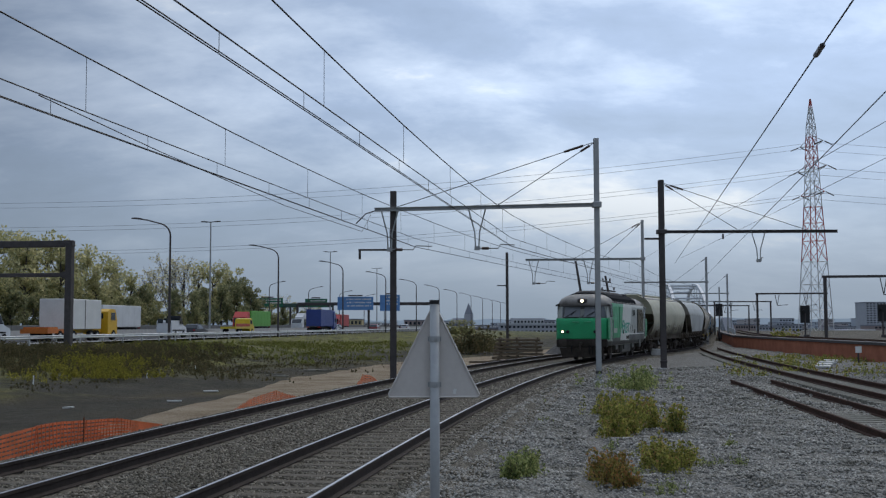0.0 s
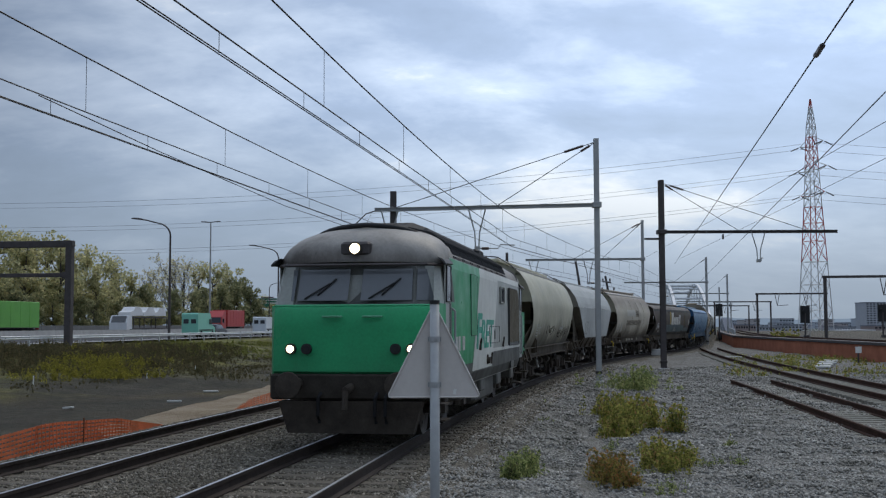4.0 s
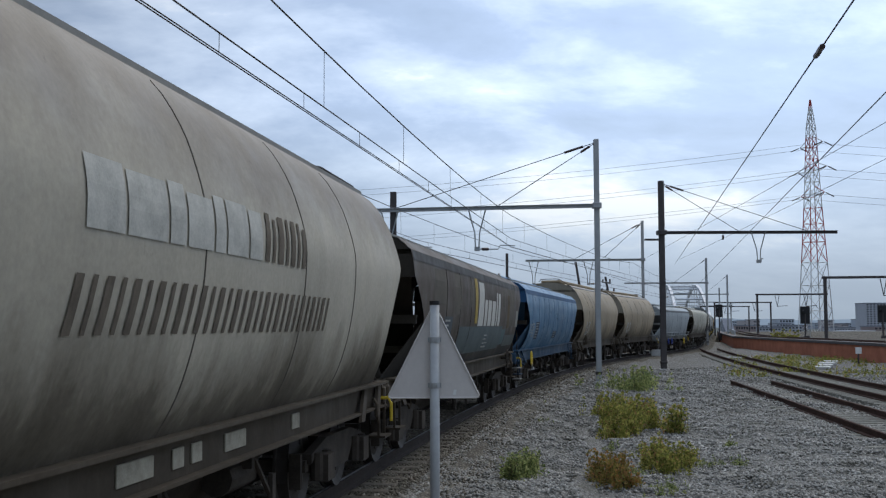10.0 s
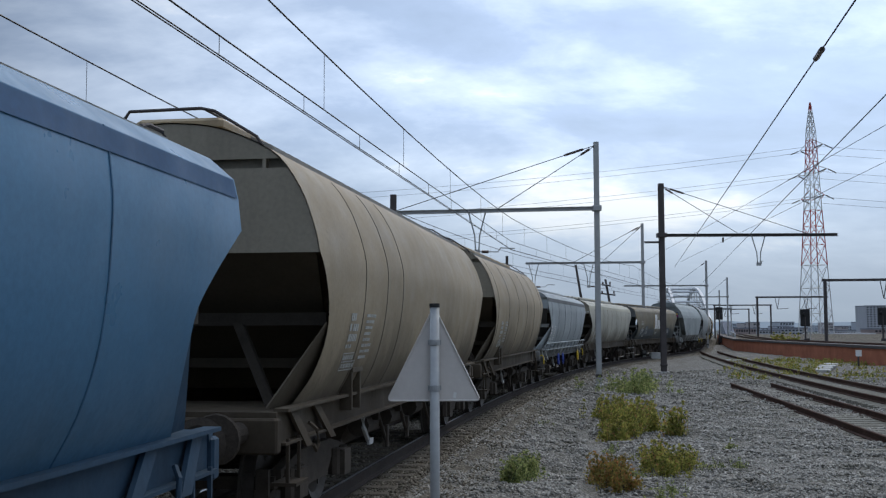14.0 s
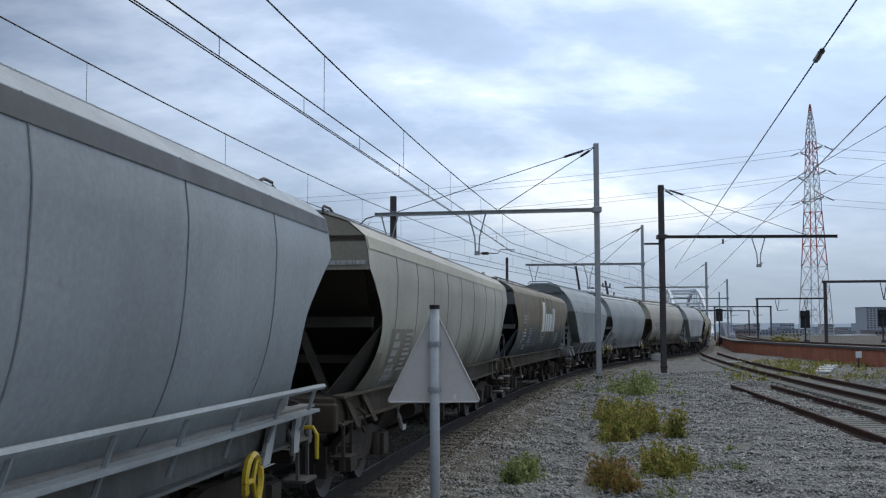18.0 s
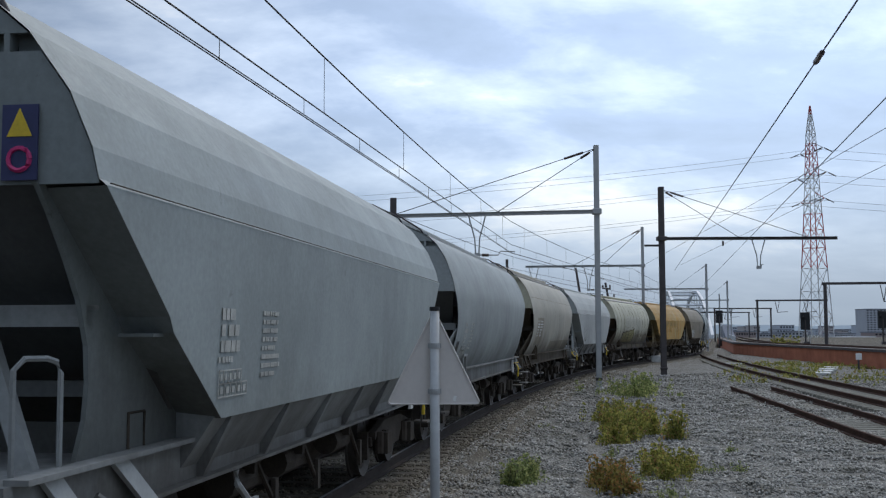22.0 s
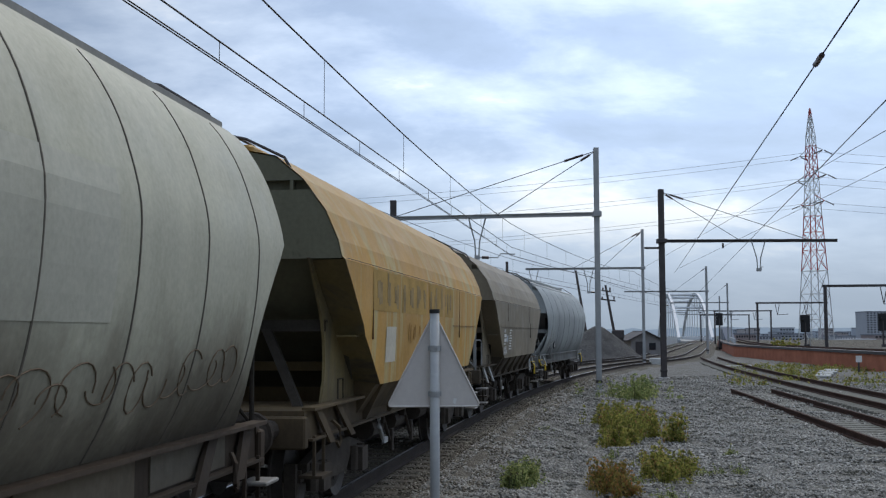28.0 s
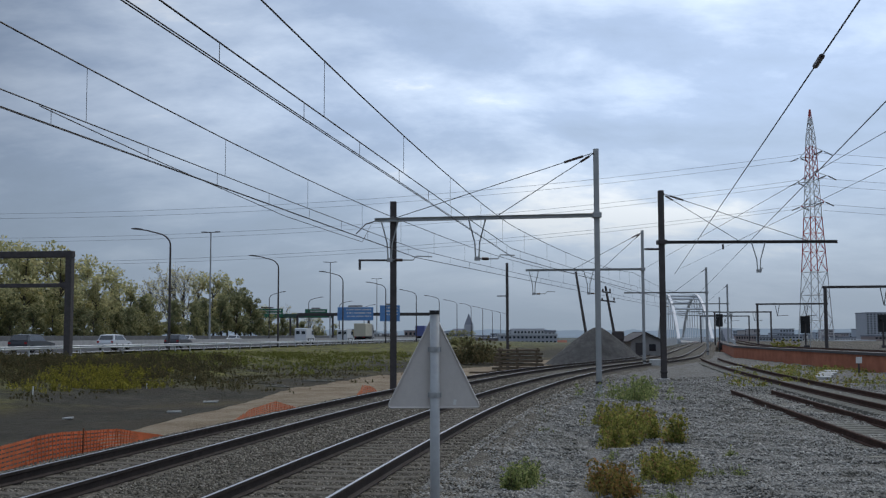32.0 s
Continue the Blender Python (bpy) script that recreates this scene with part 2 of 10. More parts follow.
M = dict(
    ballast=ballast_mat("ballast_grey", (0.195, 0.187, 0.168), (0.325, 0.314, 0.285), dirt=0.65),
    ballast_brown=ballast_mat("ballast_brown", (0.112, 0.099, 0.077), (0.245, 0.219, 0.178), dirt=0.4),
    stone=stone_mat("ballast_stone", (0.0, (0.148, 0.140, 0.122)), (0.5, (0.25, 0.24, 0.215)), (1.0, (0.365, 0.352, 0.318))),
    stone_brown=stone_mat("ballast_stone_brown", (0.0, (0.066, 0.056, 0.042)), (0.6, (0.160, 0.140, 0.108)), (1.0, (0.30, 0.27, 0.222))),
    soil=soil_mat("embankment_soil", (0.035, 0.036, 0.028), (0.06, 0.06, 0.045), (0.085, 0.085, 0.045)),
    grass=soil_mat("rough_grass", (0.07, 0.075, 0.03), (0.13, 0.13, 0.05), (0.20, 0.175, 0.085), 0.5),
    sand=soil_mat("sandy_path", (0.15, 0.105, 0.065), (0.25, 0.195, 0.13), (0.32, 0.27, 0.195), 0.5),
    ground=soil_mat("far_ground", (0.06, 0.065, 0.05), (0.085, 0.09, 0.07), (0.12, 0.12, 0.10), 0.02),
    gravel=soil_mat("gravel_heap", (0.075, 0.072, 0.068), (0.11, 0.105, 0.10), (0.15, 0.145, 0.135), 1.5),
    asphalt=plain("asphalt", (0.06, 0.06, 0.062), 0.85, 0, 0.2, 0.4, 0.2),
    white_line=plain("road_marking", (0.62, 0.62, 0.6), 0.7, 0, 0.2, 2.0),
    rail_top=plain("rail_running_face", (0.44, 0.45, 0.48), 0.42, 1.0, 0.1, 2.0),
    rail=plain("rail_rust", (0.045, 0.036, 0.032), 0.8, 0.2, 0.35, 5.0, 0.3),
    rail_old=plain("rail_old_rust", (0.062, 0.034, 0.025), 0.85, 0.1, 0.35, 5.0, 0.3),
    sleeper=plain("sleeper_wood", (0.115, 0.10, 0.08), 0.9, 0, 0.4, 4.0, 0.5),
    sleeper_concrete=plain("sleeper_concrete", (0.20, 0.19, 0.16), 0.9, 0, 0.3, 4.0, 0.4),
    galv=plain("galvanised_steel", (0.35, 0.36, 0.36), 0.55, 0.15, 0.18, 2.5, 0.1),
    galv_sign=plain("sign_back_aluminium", (0.58, 0.54, 0.50), 0.5, 0.1, 0.10, 3.0, 0.05),
    dark_steel=plain("dark_steel", (0.075, 0.066, 0.065), 0.7, 0.3, 0.3, 3.0, 0.2),
    wire=plain("wire_bronze", (0.035, 0.034, 0.036), 0.6, 0.4, 0.2, 1.0),
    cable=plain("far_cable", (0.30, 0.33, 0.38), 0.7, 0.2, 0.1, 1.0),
    insulator=plain("insulator_brown", (0.05, 0.03, 0.025), 0.35, 0, 0.2, 6.0),
    rubber=plain("rubber", (0.02, 0.02, 0.021), 0.9, 0, 0.3, 5.0),
    frame=plain("underframe_grime_shade", (0.045, 0.039, 0.032), 0.85, 0.1, 0.4, 4.0, 0.3),
    bogie=plain("bogie_grime", (0.062, 0.052, 0.043), 0.85, 0.2, 0.4, 5.0, 0.3),
    wheel=plain("wheel_steel", (0.085, 0.075, 0.066), 0.7, 0.4, 0.3, 6.0),
    black=plain("black_paint", (0.016, 0.016, 0.017), 0.6, 0, 0.3, 4.0),
    white=plain("white_marking", (0.66, 0.66, 0.63), 0.6, 0, 0.15, 5.0),
    white_dirty=plain("faded_white_marking", (0.42, 0.42, 0.39), 0.7, 0, 0.35, 6.0),
    yellow=plain("safety_yellow", (0.62, 0.44, 0.03), 0.55, 0, 0.25, 5.0),
    orange=plain("orange_mesh", (0.66, 0.17, 0.07), 0.8, 0, 0.3, 3.0),
    brick_far=plain("red_brick_wall", (0.36, 0.135, 0.08), 0.9, 0, 0.3, 1.2, 0.3),
    # rib and seam strips, darker in tone than the sheets they lie on
    seam=plain("seam_brown", (0.12, 0.105, 0.085), 0.85, 0, 0.4, 3.0),
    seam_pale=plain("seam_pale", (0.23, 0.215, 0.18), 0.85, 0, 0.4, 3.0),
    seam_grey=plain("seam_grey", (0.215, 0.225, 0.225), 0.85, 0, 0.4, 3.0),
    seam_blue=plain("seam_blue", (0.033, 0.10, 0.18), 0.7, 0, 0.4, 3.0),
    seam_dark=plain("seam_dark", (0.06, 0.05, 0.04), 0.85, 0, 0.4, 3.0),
    concrete=plain("concrete", (0.36, 0.355, 0.34), 0.9, 0, 0.2, 1.5, 0.2),
    wood=plain("old_timber", (0.13, 0.10, 0.07), 0.9, 0, 0.4, 3.0, 0.5),
    glass=glass_mat("dark_glass"),
    lamp=glow("lit_headlamp", (1.0, 0.80, 0.48), 5.0),
    lamp_red=glow("red_signal_light", (1.0, 0.05, 0.03), 3.0),
)


# ================= mesh helpers =================
class MB:
    """Collects vertices and faces for one mesh."""

    def __init__(self):
        self.v, self.f = [], []

    def add(self, vs, fs):
        n = len(self.v)
        self.v.extend(tuple(p) for p in vs)
        self.f.extend(tuple(i + n for i in f) for f in fs)
        return self

    def box(self, c, size, rz=0.0, ry=0.0, rx=0.0):
        sx, sy, sz = (d / 2 for d in size)
        m = Matrix.Translation(c) @ Euler((rx, ry, rz)).to_matrix().to_4x4()
        vs = [m @ Vector((x, y, z)) for x in (-sx, sx) for y in (-sy, sy) for z in (-sz, sz)]
        return self.add(vs, [(0, 1, 3, 2), (4, 6, 7, 5), (0, 4, 5, 1), (2, 3, 7, 6), (0, 2, 6, 4), (1, 5, 7, 3)])

    def cbox(self, c, size, b=0.02):
        """A box with chamfered upright and level edges."""
        sx, sy, sz = (d / 2 for d in size)
        rings = []
        for z, i in ((-sz, b), (-sz + b, 0), (sz - b, 0), (sz, b)):
            x, y = sx - i, sy - i
            rings.append([(c[0] + px, c[1] + py, c[2] + z) for px, py in
                          ((x, y - b), (x - b, y), (b - x, y), (-x, y - b), (-x, b - y), (b - x, -y), (x - b, -y), (x, b - y))])
        return self.loft(rings)

    def loft(self, rings, caps=True, closed=True):
        k = len(rings[0])
        vs = [p for r in rings for p in r]
        fs = []
        for a in range(len(rings) - 1):
            for i in range(k if closed else k - 1):
                j = (i + 1) % k
                fs.append((a * k + i, a * k + j, (a + 1) * k + j, (a + 1) * k + i))
        if caps:
            fs.append(tuple(reversed(range(k))))
            fs.append(tuple((len(rings) - 1) * k + i for i in range(k)))
        return self.add(vs, fs)

    def tube(self, pts, r, n=6, r2=None):
        pts = [Vector(p) for p in pts]
        rings = []
        for i, p in enumerate(pts):
            d = (pts[min(i + 1, len(pts) - 1)] - pts[max(i - 1, 0)]).normalized()
            ref = Vector((0, 0, 1)) if abs(d.z) < 0.9 else Vector((1, 0, 0))
            u = d.cross(ref).normalized()
            w = u.cross(d)
            rr = r if r2 is None else r + (r2 - r) * i / (len(pts) - 1)
            rings.append([p + (u * math.cos(a) + w * math.sin(a)) * rr for a in (2 * math.pi * q / n for q in range(n))])
        return self.loft(rings)

    def cyl(self, a, b, r, n=12, r2=None):
        return self.tube([a, b], r, n, r2)

    def prism(self, poly, thick, frame_fn):
        """A flat outline (2D) given depth; frame_fn maps (u, v, d) to space."""
        k = len(poly)
        return self.loft([[frame_fn(u, v, d) for u, v in poly] for d in (0, thick)])

    def mesh(self, name, smooth=False):
        me = bpy.data.meshes.new(name)
        me.from_pydata([tuple(p) for p in self.v], [], self.f)
        me.materials.append(None)
        if smooth:
            me.polygons.foreach_set("use_smooth", [True] * len(me.polygons))
        me.update()
        return me


def dress(ob, mat):
    ob.material_slots[0].link = "OBJECT"
    ob.material_slots[0].material = mat
    return ob


def part(name, src, mat, parent=None, label="", at=None, smooth=False):
    """Links a mesh (or a builder's mesh) as one object under a thing or a part."""
    me = src.mesh(name, smooth) if isinstance(src, MB) else src
    ob = new(name, me)
    dress(ob, mat)
    if parent is not None:
        ob.parent = parent
    if at is not None:
        ob.matrix_basis = at
    if label:
        tagged(ob, label)
    return ob


def thing(name, label, category, at=None, group="", kind=""):
    ob = new(name)
    ob.empty_display_size = 0.3
    if at is not None:
        ob.matrix_basis = at
    return tagged(ob, label, category, group, kind)


def sharp_smooth(me, degrees=35):
    """Shade smooth but keep creases."""
    me.polygons.foreach_set("use_smooth", [True] * len(me.polygons))
    bm = bmesh.new()
    bm.from_mesh(me)
    lim = radians(degrees)
    for e in bm.edges:
        if len(e.link_faces) == 2:
            if e.calc_face_angle(0) > lim:
                e.smooth = False
        else:
            e.smooth = False
    bm.to_mesh(me)
    bm.free()
    return me


# ================= the line of the tracks =================
TH0, K1, K2, X0 = 0.12654, 0.000934, 5.8e-5, -4.0036
GAP = 3.693  # between the centre lines of the two left tracks
S_TAB = np.arange(-330.0, 520.0, 0.25)


def heading_of(s):
    a = np.clip(s, -12, 80.0)
    th = TH0 + K1 * a + K2 * a * a / 2
    f = np.clip((s - 80.0) / 40.0, 0, 1)
    f = f * f * (3 - 2 * f)
    return th + (0.2455 - th) * f


H_TAB = heading_of(S_TAB)
X_TAB = np.cumsum(np.sin(H_TAB)) * 0.25
Y_TAB = np.cumsum(np.cos(H_TAB)) * 0.25
X_TAB += X0 - np.interp(0, S_TAB, X_TAB)
Y_TAB -= np.interp(0, S_TAB, Y_TAB)


def on_line(s, off=0.0):
    """World x, y and heading at the distance s along the near track, off metres to its side."""
    h = float(np.interp(s, S_TAB, H_TAB))
    return float(np.interp(s, S_TAB, X_TAB)) + off * math.cos(h), float(np.interp(s, S_TAB, Y_TAB)) - off * math.sin(h), h


def s_at_y(y, off=0.0):
    ys = Y_TAB - off * np.sin(H_TAB)
    return float(np.interp(y, ys, S_TAB))


# ================= ground =================
ROAD_A, ROAD_D = (-26.6, 106.8), (0.1320, 0.9912)   # edge of the motorway and its direction
ROAD_Z = 0.62


def road_xy(along, left):
    """along: metres from the first lamp; left: metres from the edge across the carriageways."""
    return ROAD_A[0] + ROAD_D[0] * along - ROAD_D[1] * left, ROAD_A[1] + ROAD_D[1] * along + ROAD_D[0] * left


def left_of_road(x, y):
    return -((x - ROAD_A[0]) * ROAD_D[1] - (y - ROAD_A[1]) * ROAD_D[0])


def side_of_track(x, y):
    """Signed distance to the near track's centre line (plus: the camera's side)."""
    i = np.argmin((X_TAB - x) ** 2 + (Y_TAB - y) ** 2)
    return (x - X_TAB[i]) * math.cos(H_TAB[i]) - (y - Y_TAB[i]) * math.sin(H_TAB[i])


def smooth(a, b, x):
    t = min(1, max(0, (x - a) / (b - a)))
    return t * t * (3 - 2 * t)


def ground_z(x, y):
    e = left_of_road(x, y)                 # > 0 on the motorway
    o = side_of_track(x, y)
    z = -0.75
    if o < -6:
        span = max(4.0, (-e) + (-6 - o))
        f = smooth(0.16, 0.93, (-6 - o) / span) if e < 0 else 1.0
        z = -0.75 + f * (ROAD_Z + 0.62)
        if e > 34:
            z -= 0.4
        n = noise.noise((x * 0.22, y * 0.22, 0.3)) * 0.24 + noise.noise((x * 0.7, y * 0.7, 5.0)) * 0.16
        if -e > 1.5 and e < 0:
            z += n * min(1, f * 3 + 0.3)
    if y > 320 or o > 70:
        z = min(z, -0.75) - 1.2 * smooth(0, 200, max(y - 320, o - 70))
    return z


def graded(lo, hi, mid, step, grow):
    out = [mid]
    d = step
    while out[-1] < hi:
        out.append(out[-1] + d)
        d *= grow
    d, a = step, [mid]
    while a[-1] > lo:
        a.append(a[-1] - d)
        d *= grow
    return sorted(set(out + a))


def build_ground():
    xs = graded(-2600, 2600, -15, 0.9, 1.05)
    ys = graded(-900, 4200, 45, 1.1, 1.045)
    mb = MB()
    vs = [(x, y, ground_z(x, y)) for y in ys for x in xs]
    n = len(xs)
    mb.add(vs, [(j * n + i, j * n + i + 1, (j + 1) * n + i + 1, (j + 1) * n + i) for j in range(len(ys) - 1) for i in range(n - 1)])
    k = Mat("rough_ground", 0.95, 0, 0.15)
    v = k.vec()
    big, mid, fine = k.noise(0.09, 5, 0.6, dist=0.6), k.noise(0.55, 6, 0.7, dist=0.5), k.noise(3.2, 6, 0.75)
    soil = k.ramp(k.math("ADD", k.math("MULTIPLY", mid, 0.55), k.math("MULTIPLY", fine, 0.45)), (0.36, (0.029, 0.027, 0.019)), (0.52, (0.056, 0.051, 0.037)), (0.66, (0.10, 0.089, 0.062)))
    grass = k.ramp(k.math("ADD", k.math("MULTIPLY", mid, 0.5), k.math("MULTIPLY", fine, 0.5)), (0.34, (0.06, 0.066, 0.022)), (0.5, (0.14, 0.14, 0.04)), (0.66, (0.25, 0.21, 0.07)))
    wash = k.noise(1.0, 5, 0.7, k.vec((0.9, 0.16, 0.4)), 0.4)
    soil = k.mix(k.math("MULTIPLY", k.span(wash, 0.48, 0.62), 0.6), soil, (0.055, 0.047, 0.036))
    soil = k.mix(k.math("MULTIPLY", k.span(big, 0.5, 0.7), 0.55), soil, (0.10, 0.075, 0.045))
    z = k.sep(v, 2)
    gz = k.math("ADD", z, k.math("MULTIPLY", k.math("SUBTRACT", big, 0.5), 1.4))
    far = k.span(k.sep(v, 1), 200, 420)
    green = k.math("MULTIPLY", k.span(gz, -0.62, 0.0), k.span(mid, 0.36, 0.56))
    col = k.mix(green, soil, grass)
    col = k.mix(far, col, k.ramp(k.noise(0.02, 5), (0.35, (0.06, 0.07, 0.06)), (0.65, (0.13, 0.135, 0.12))))
    k.colour(col)
    k.bump(fine, 1.0, 0.2)
    return tagged(part("ground", mb, k.m, smooth=True), "rough dark earth and grass falling from the motorway to the tracks", "ground", kind="structure")


build_ground()


def strip(name, label, mat, offs, s0, s1, ds, zf, category="ballast", kind="structure"):
    """A sheet laid along the tracks; offs: distances from the near track's centre line."""
    mb = MB()
    ss = np.arange(s0, s1 + ds / 2, ds)
    for s in ss:
        for o in offs:
            x, y, h = on_line(float(s), o)
            mb.v.append((x, y, zf(float(s), o, x, y)))
    n = len(offs)
    mb.f = [(j * n + i, j * n + i + 1, (j + 1) * n + i + 1, (j + 1) * n + i) for j in range(len(ss) - 1) for i in range(n - 1)]
    return tagged(part(name, mb, mat, smooth=True), label, category, kind=kind)


def bed_z(s, o, x, y):
    """Top of the ballast: level under the tracks, shoulders, a rough yard between."""
    z = -0.19
    if o < -5.3:
        z -= 0.62 * smooth(-5.3, -6.9, o)
    if o > 1.75:
        z -= 0.13 * smooth(1.75, 3.2, o)
        z += 0.10 * noise.noise((x * 0.35, y * 0.35, 0)) + 0.075 * noise.noise((x * 0.95, y * 0.95, 4)) + 0.035 * noise.noise((x * 2.1, y * 2.1, 3)) - 0.03
        # a trodden rut winds between the weeds
        rut = x - 2.6 - 0.55 * math.sin(y * 0.33)
        z -= 0.09 * math.exp(-(rut / 0.22) ** 2) * smooth(10, 14, y) * (1 - smooth(26, 34, y))
    if abs(o + GAP / 2) < 0.8:
        z += 0.03
    z += 0.012 * noise.noise((x * 3.0, y * 3.0, 7))
    return z


OFFS = [-7.6, -6.9, -6.5, -6.1, -5.7, -5.3, -4.9, -4.45, -3.7, -2.95, -2.6, -2.2, -1.85, -1.5, -1.1, -0.75, 0, 0.75, 1.1, 1.5, 1.75, 1.97]
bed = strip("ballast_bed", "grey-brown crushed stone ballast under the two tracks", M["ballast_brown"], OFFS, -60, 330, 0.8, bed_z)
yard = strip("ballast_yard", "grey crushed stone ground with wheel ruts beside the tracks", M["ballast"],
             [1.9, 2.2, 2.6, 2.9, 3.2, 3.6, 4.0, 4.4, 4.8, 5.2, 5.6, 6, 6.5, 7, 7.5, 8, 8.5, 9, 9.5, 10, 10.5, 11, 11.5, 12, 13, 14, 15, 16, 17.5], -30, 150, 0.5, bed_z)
def path_strip():
    """Widens from a point beside the fence towards the timber stack."""
    mb = MB()
    ss = np.arange(24.0, 122.0, 1.0)
    for s in ss:
        wide = float(np.interp(s, (24, 28, 35, 42, 54, 75), (0.3, 2.5, 3.5, 4.3, 7.0, 9.0))) + 0.3 * noise.noise((s * 0.4, 0, 0))
        for i in range(7):
            x, y, _ = on_line(float(s), -6.85 - wide * i / 6)
            mb.v.append((x, y, max(-0.74, ground_z(x, y)) + (0.05 if 0 < i < 6 else 0.0)))
    mb.f = [(j * 7 + i, j * 7 + i + 1, j * 7 + i + 8, j * 7 + i + 7) for j in range(len(ss) - 1) for i in range(6)]
    tagged(part("sand_path", mb, M["sand"], smooth=True), "light sandy track along the foot of the embankment", "path", kind="structure")


path_strip()
verge = strip("grass_verge", "rough yellow-green grass between the sidings and the brick wall", M["grass"], [17.5, 18.5, 20, 22, 24, 26, 30, 36], -20, 150, 1.5,
              lambda s, o, x, y: -0.30 + 0.34 * smooth(18.0, 24.0, o) + 0.08 * noise.noise((x * 0.5, y * 0.5, 2)), "verge")


# ================= tracks =================
RAIL = [(-0.036, 0.0), (0.036, 0.0), (0.036, -0.04), (0.01, -0.055), (0.01, -0.135), (0.07, -0.155), (0.07, -0.172), (-0.07, -0.172), (-0.07, -0.155),
        (-0.01, -0.135), (-0.01, -0.055), (-0.036, -0.04)]


def rail_mesh(line, s0, s1, side, zoff=0.0, ds=1.5, head=False):
    rings = []
    prof = [(-0.019, 0.003), (0.019, 0.003), (0.019, -0.004), (-0.019, -0.004)] if head else RAIL
    for s in np.arange(s0, s1 + ds / 2, ds):
        x, y, h = line(float(s))
        c, q = math.cos(h), math.sin(h)
        rings.append([(x + (side + o) * c, y - (side + o) * q, zoff + z) for o, z in prof])
    return MB().loft(rings)


SLEEPER = MB().cbox((0, 0, -0.10), (2.6, 0.26, 0.20), 0.02).mesh("sleeper")
CHAIR = MB().box((0, 0, 0.012), (0.34, 0.17, 0.024)).box((0.11, 0, 0.035), (0.05, 0.1, 0.03)).box((-0.11, 0, 0.035), (0.05, 0.1, 0.03)).mesh("baseplate")


def lay_track(name, label, line, s0, s1, zoff, rail_mat, sleeper_mat, shiny, n_sleepers, s_sleep, far_to=None):
    tr = thing(name, label, "railway track", kind="structure")
    for side in (-0.75, 0.75):
        r = part("rail", rail_mesh(line, s0, s1, side, zoff), rail_mat, tr)
        if shiny:
            part("running_face", rail_mesh(line, s0, s1, side, zoff, head=True), M["rail_top"], r, "bright worn rail head")
    rnd = random.Random(name)
    for i in range(n_sleepers):
        s = s_sleep + 0.6 * i
        x, y, h = line(s)
        part("sleeper", SLEEPER, sleeper_mat, tr, at=pose(x, y, zoff - 0.172, rz=-math.degrees(h) + rnd.uniform(-0.6, 0.6)))
    return tr


lay_track("railway_track", "curving railway track with bright rail heads on timber sleepers", lambda s: on_line(s, 0), -120, 400, 0, M["rail"], M["sleeper"], True, 150, 4.0)
lay_track("railway_track", "outer curving railway track with bright rail heads on timber sleepers", lambda s: on_line(s, -GAP), -120, 400, 0, M["rail"], M["sleeper"], True, 150, 4.0)


def siding_line(a, b, bend=0.0):
    """A nearly straight siding from a to b (x, y)."""
    h0 = math.atan2(b[0] - a[0], b[1] - a[1])
    n = math.hypot(b[0] - a[0], b[1] - a[1])

    def line(s):
        h = h0 + bend * (s - n / 2)
        o = bend * ((s - n / 2) ** 2 - (n / 2) ** 2) / 2
        return a[0] + math.sin(h0) * s + o * math.cos(h0), a[1] + math.cos(h0) * s - o * math.sin(h0), h
    return line


lay_track("siding", "rust-brown siding rails on concrete sleepers, ending under stone", siding_line((7.05, 2.0), (11.75, 42.5)), 0, 40.8, -0.15, M["rail_old"], M["sleeper_concrete"], False, 50, 11)
lay_track("siding", "rusty siding track running towards the bridge", siding_line((11.3, 10.0), (21.6, 88.0), 0.0012), -20, 88, -0.07, M["rail_old"], M["sleeper_concrete"], False, 110, 12)


# ================= overhead line =================
def h_mast(name, label, base, top, width, mat, rz=0.0, foot=True, group="overhead line masts"):
    m = thing(name, label, "mast", pose(*base, rz=rz), group)
    hgt = top - base[2]
    w = width * 0.74
    t = w * 0.09
    a, q = w / 2, t / 2
    sec = [(-a, -a), (a, -a), (a, -a + t), (q, -a + t), (q, a - t), (a, a - t), (a, a), (-a, a), (-a, a - t), (-q, a - t), (-q, -a + t), (-a, -a + t)]
    part("column", MB().loft([[(x, y, z) for x, y in sec] for z in (0, hgt)]), mat, m)
    if foot:
        part("foundation", MB().cbox((0, 0, -0.12), (w * 1.9, w * 1.9, 0.5), 0.04), M["concrete"], m, "concrete foot")
        part("collar", MB().cbox((0, 0, 0.45), (w * 1.25, w * 1.25, 0.12), 0.02), M["dark_steel"], m)
    return m


def wire(name, pts, r, mat, label, parent=None):
    ob = part(name, MB().tube(pts, r, 5), mat, parent)
    return tagged(ob, label, "wire") if parent is None else ob


def local(mast, p):
    return mast.matrix_basis.inverted() @ Vector(p)


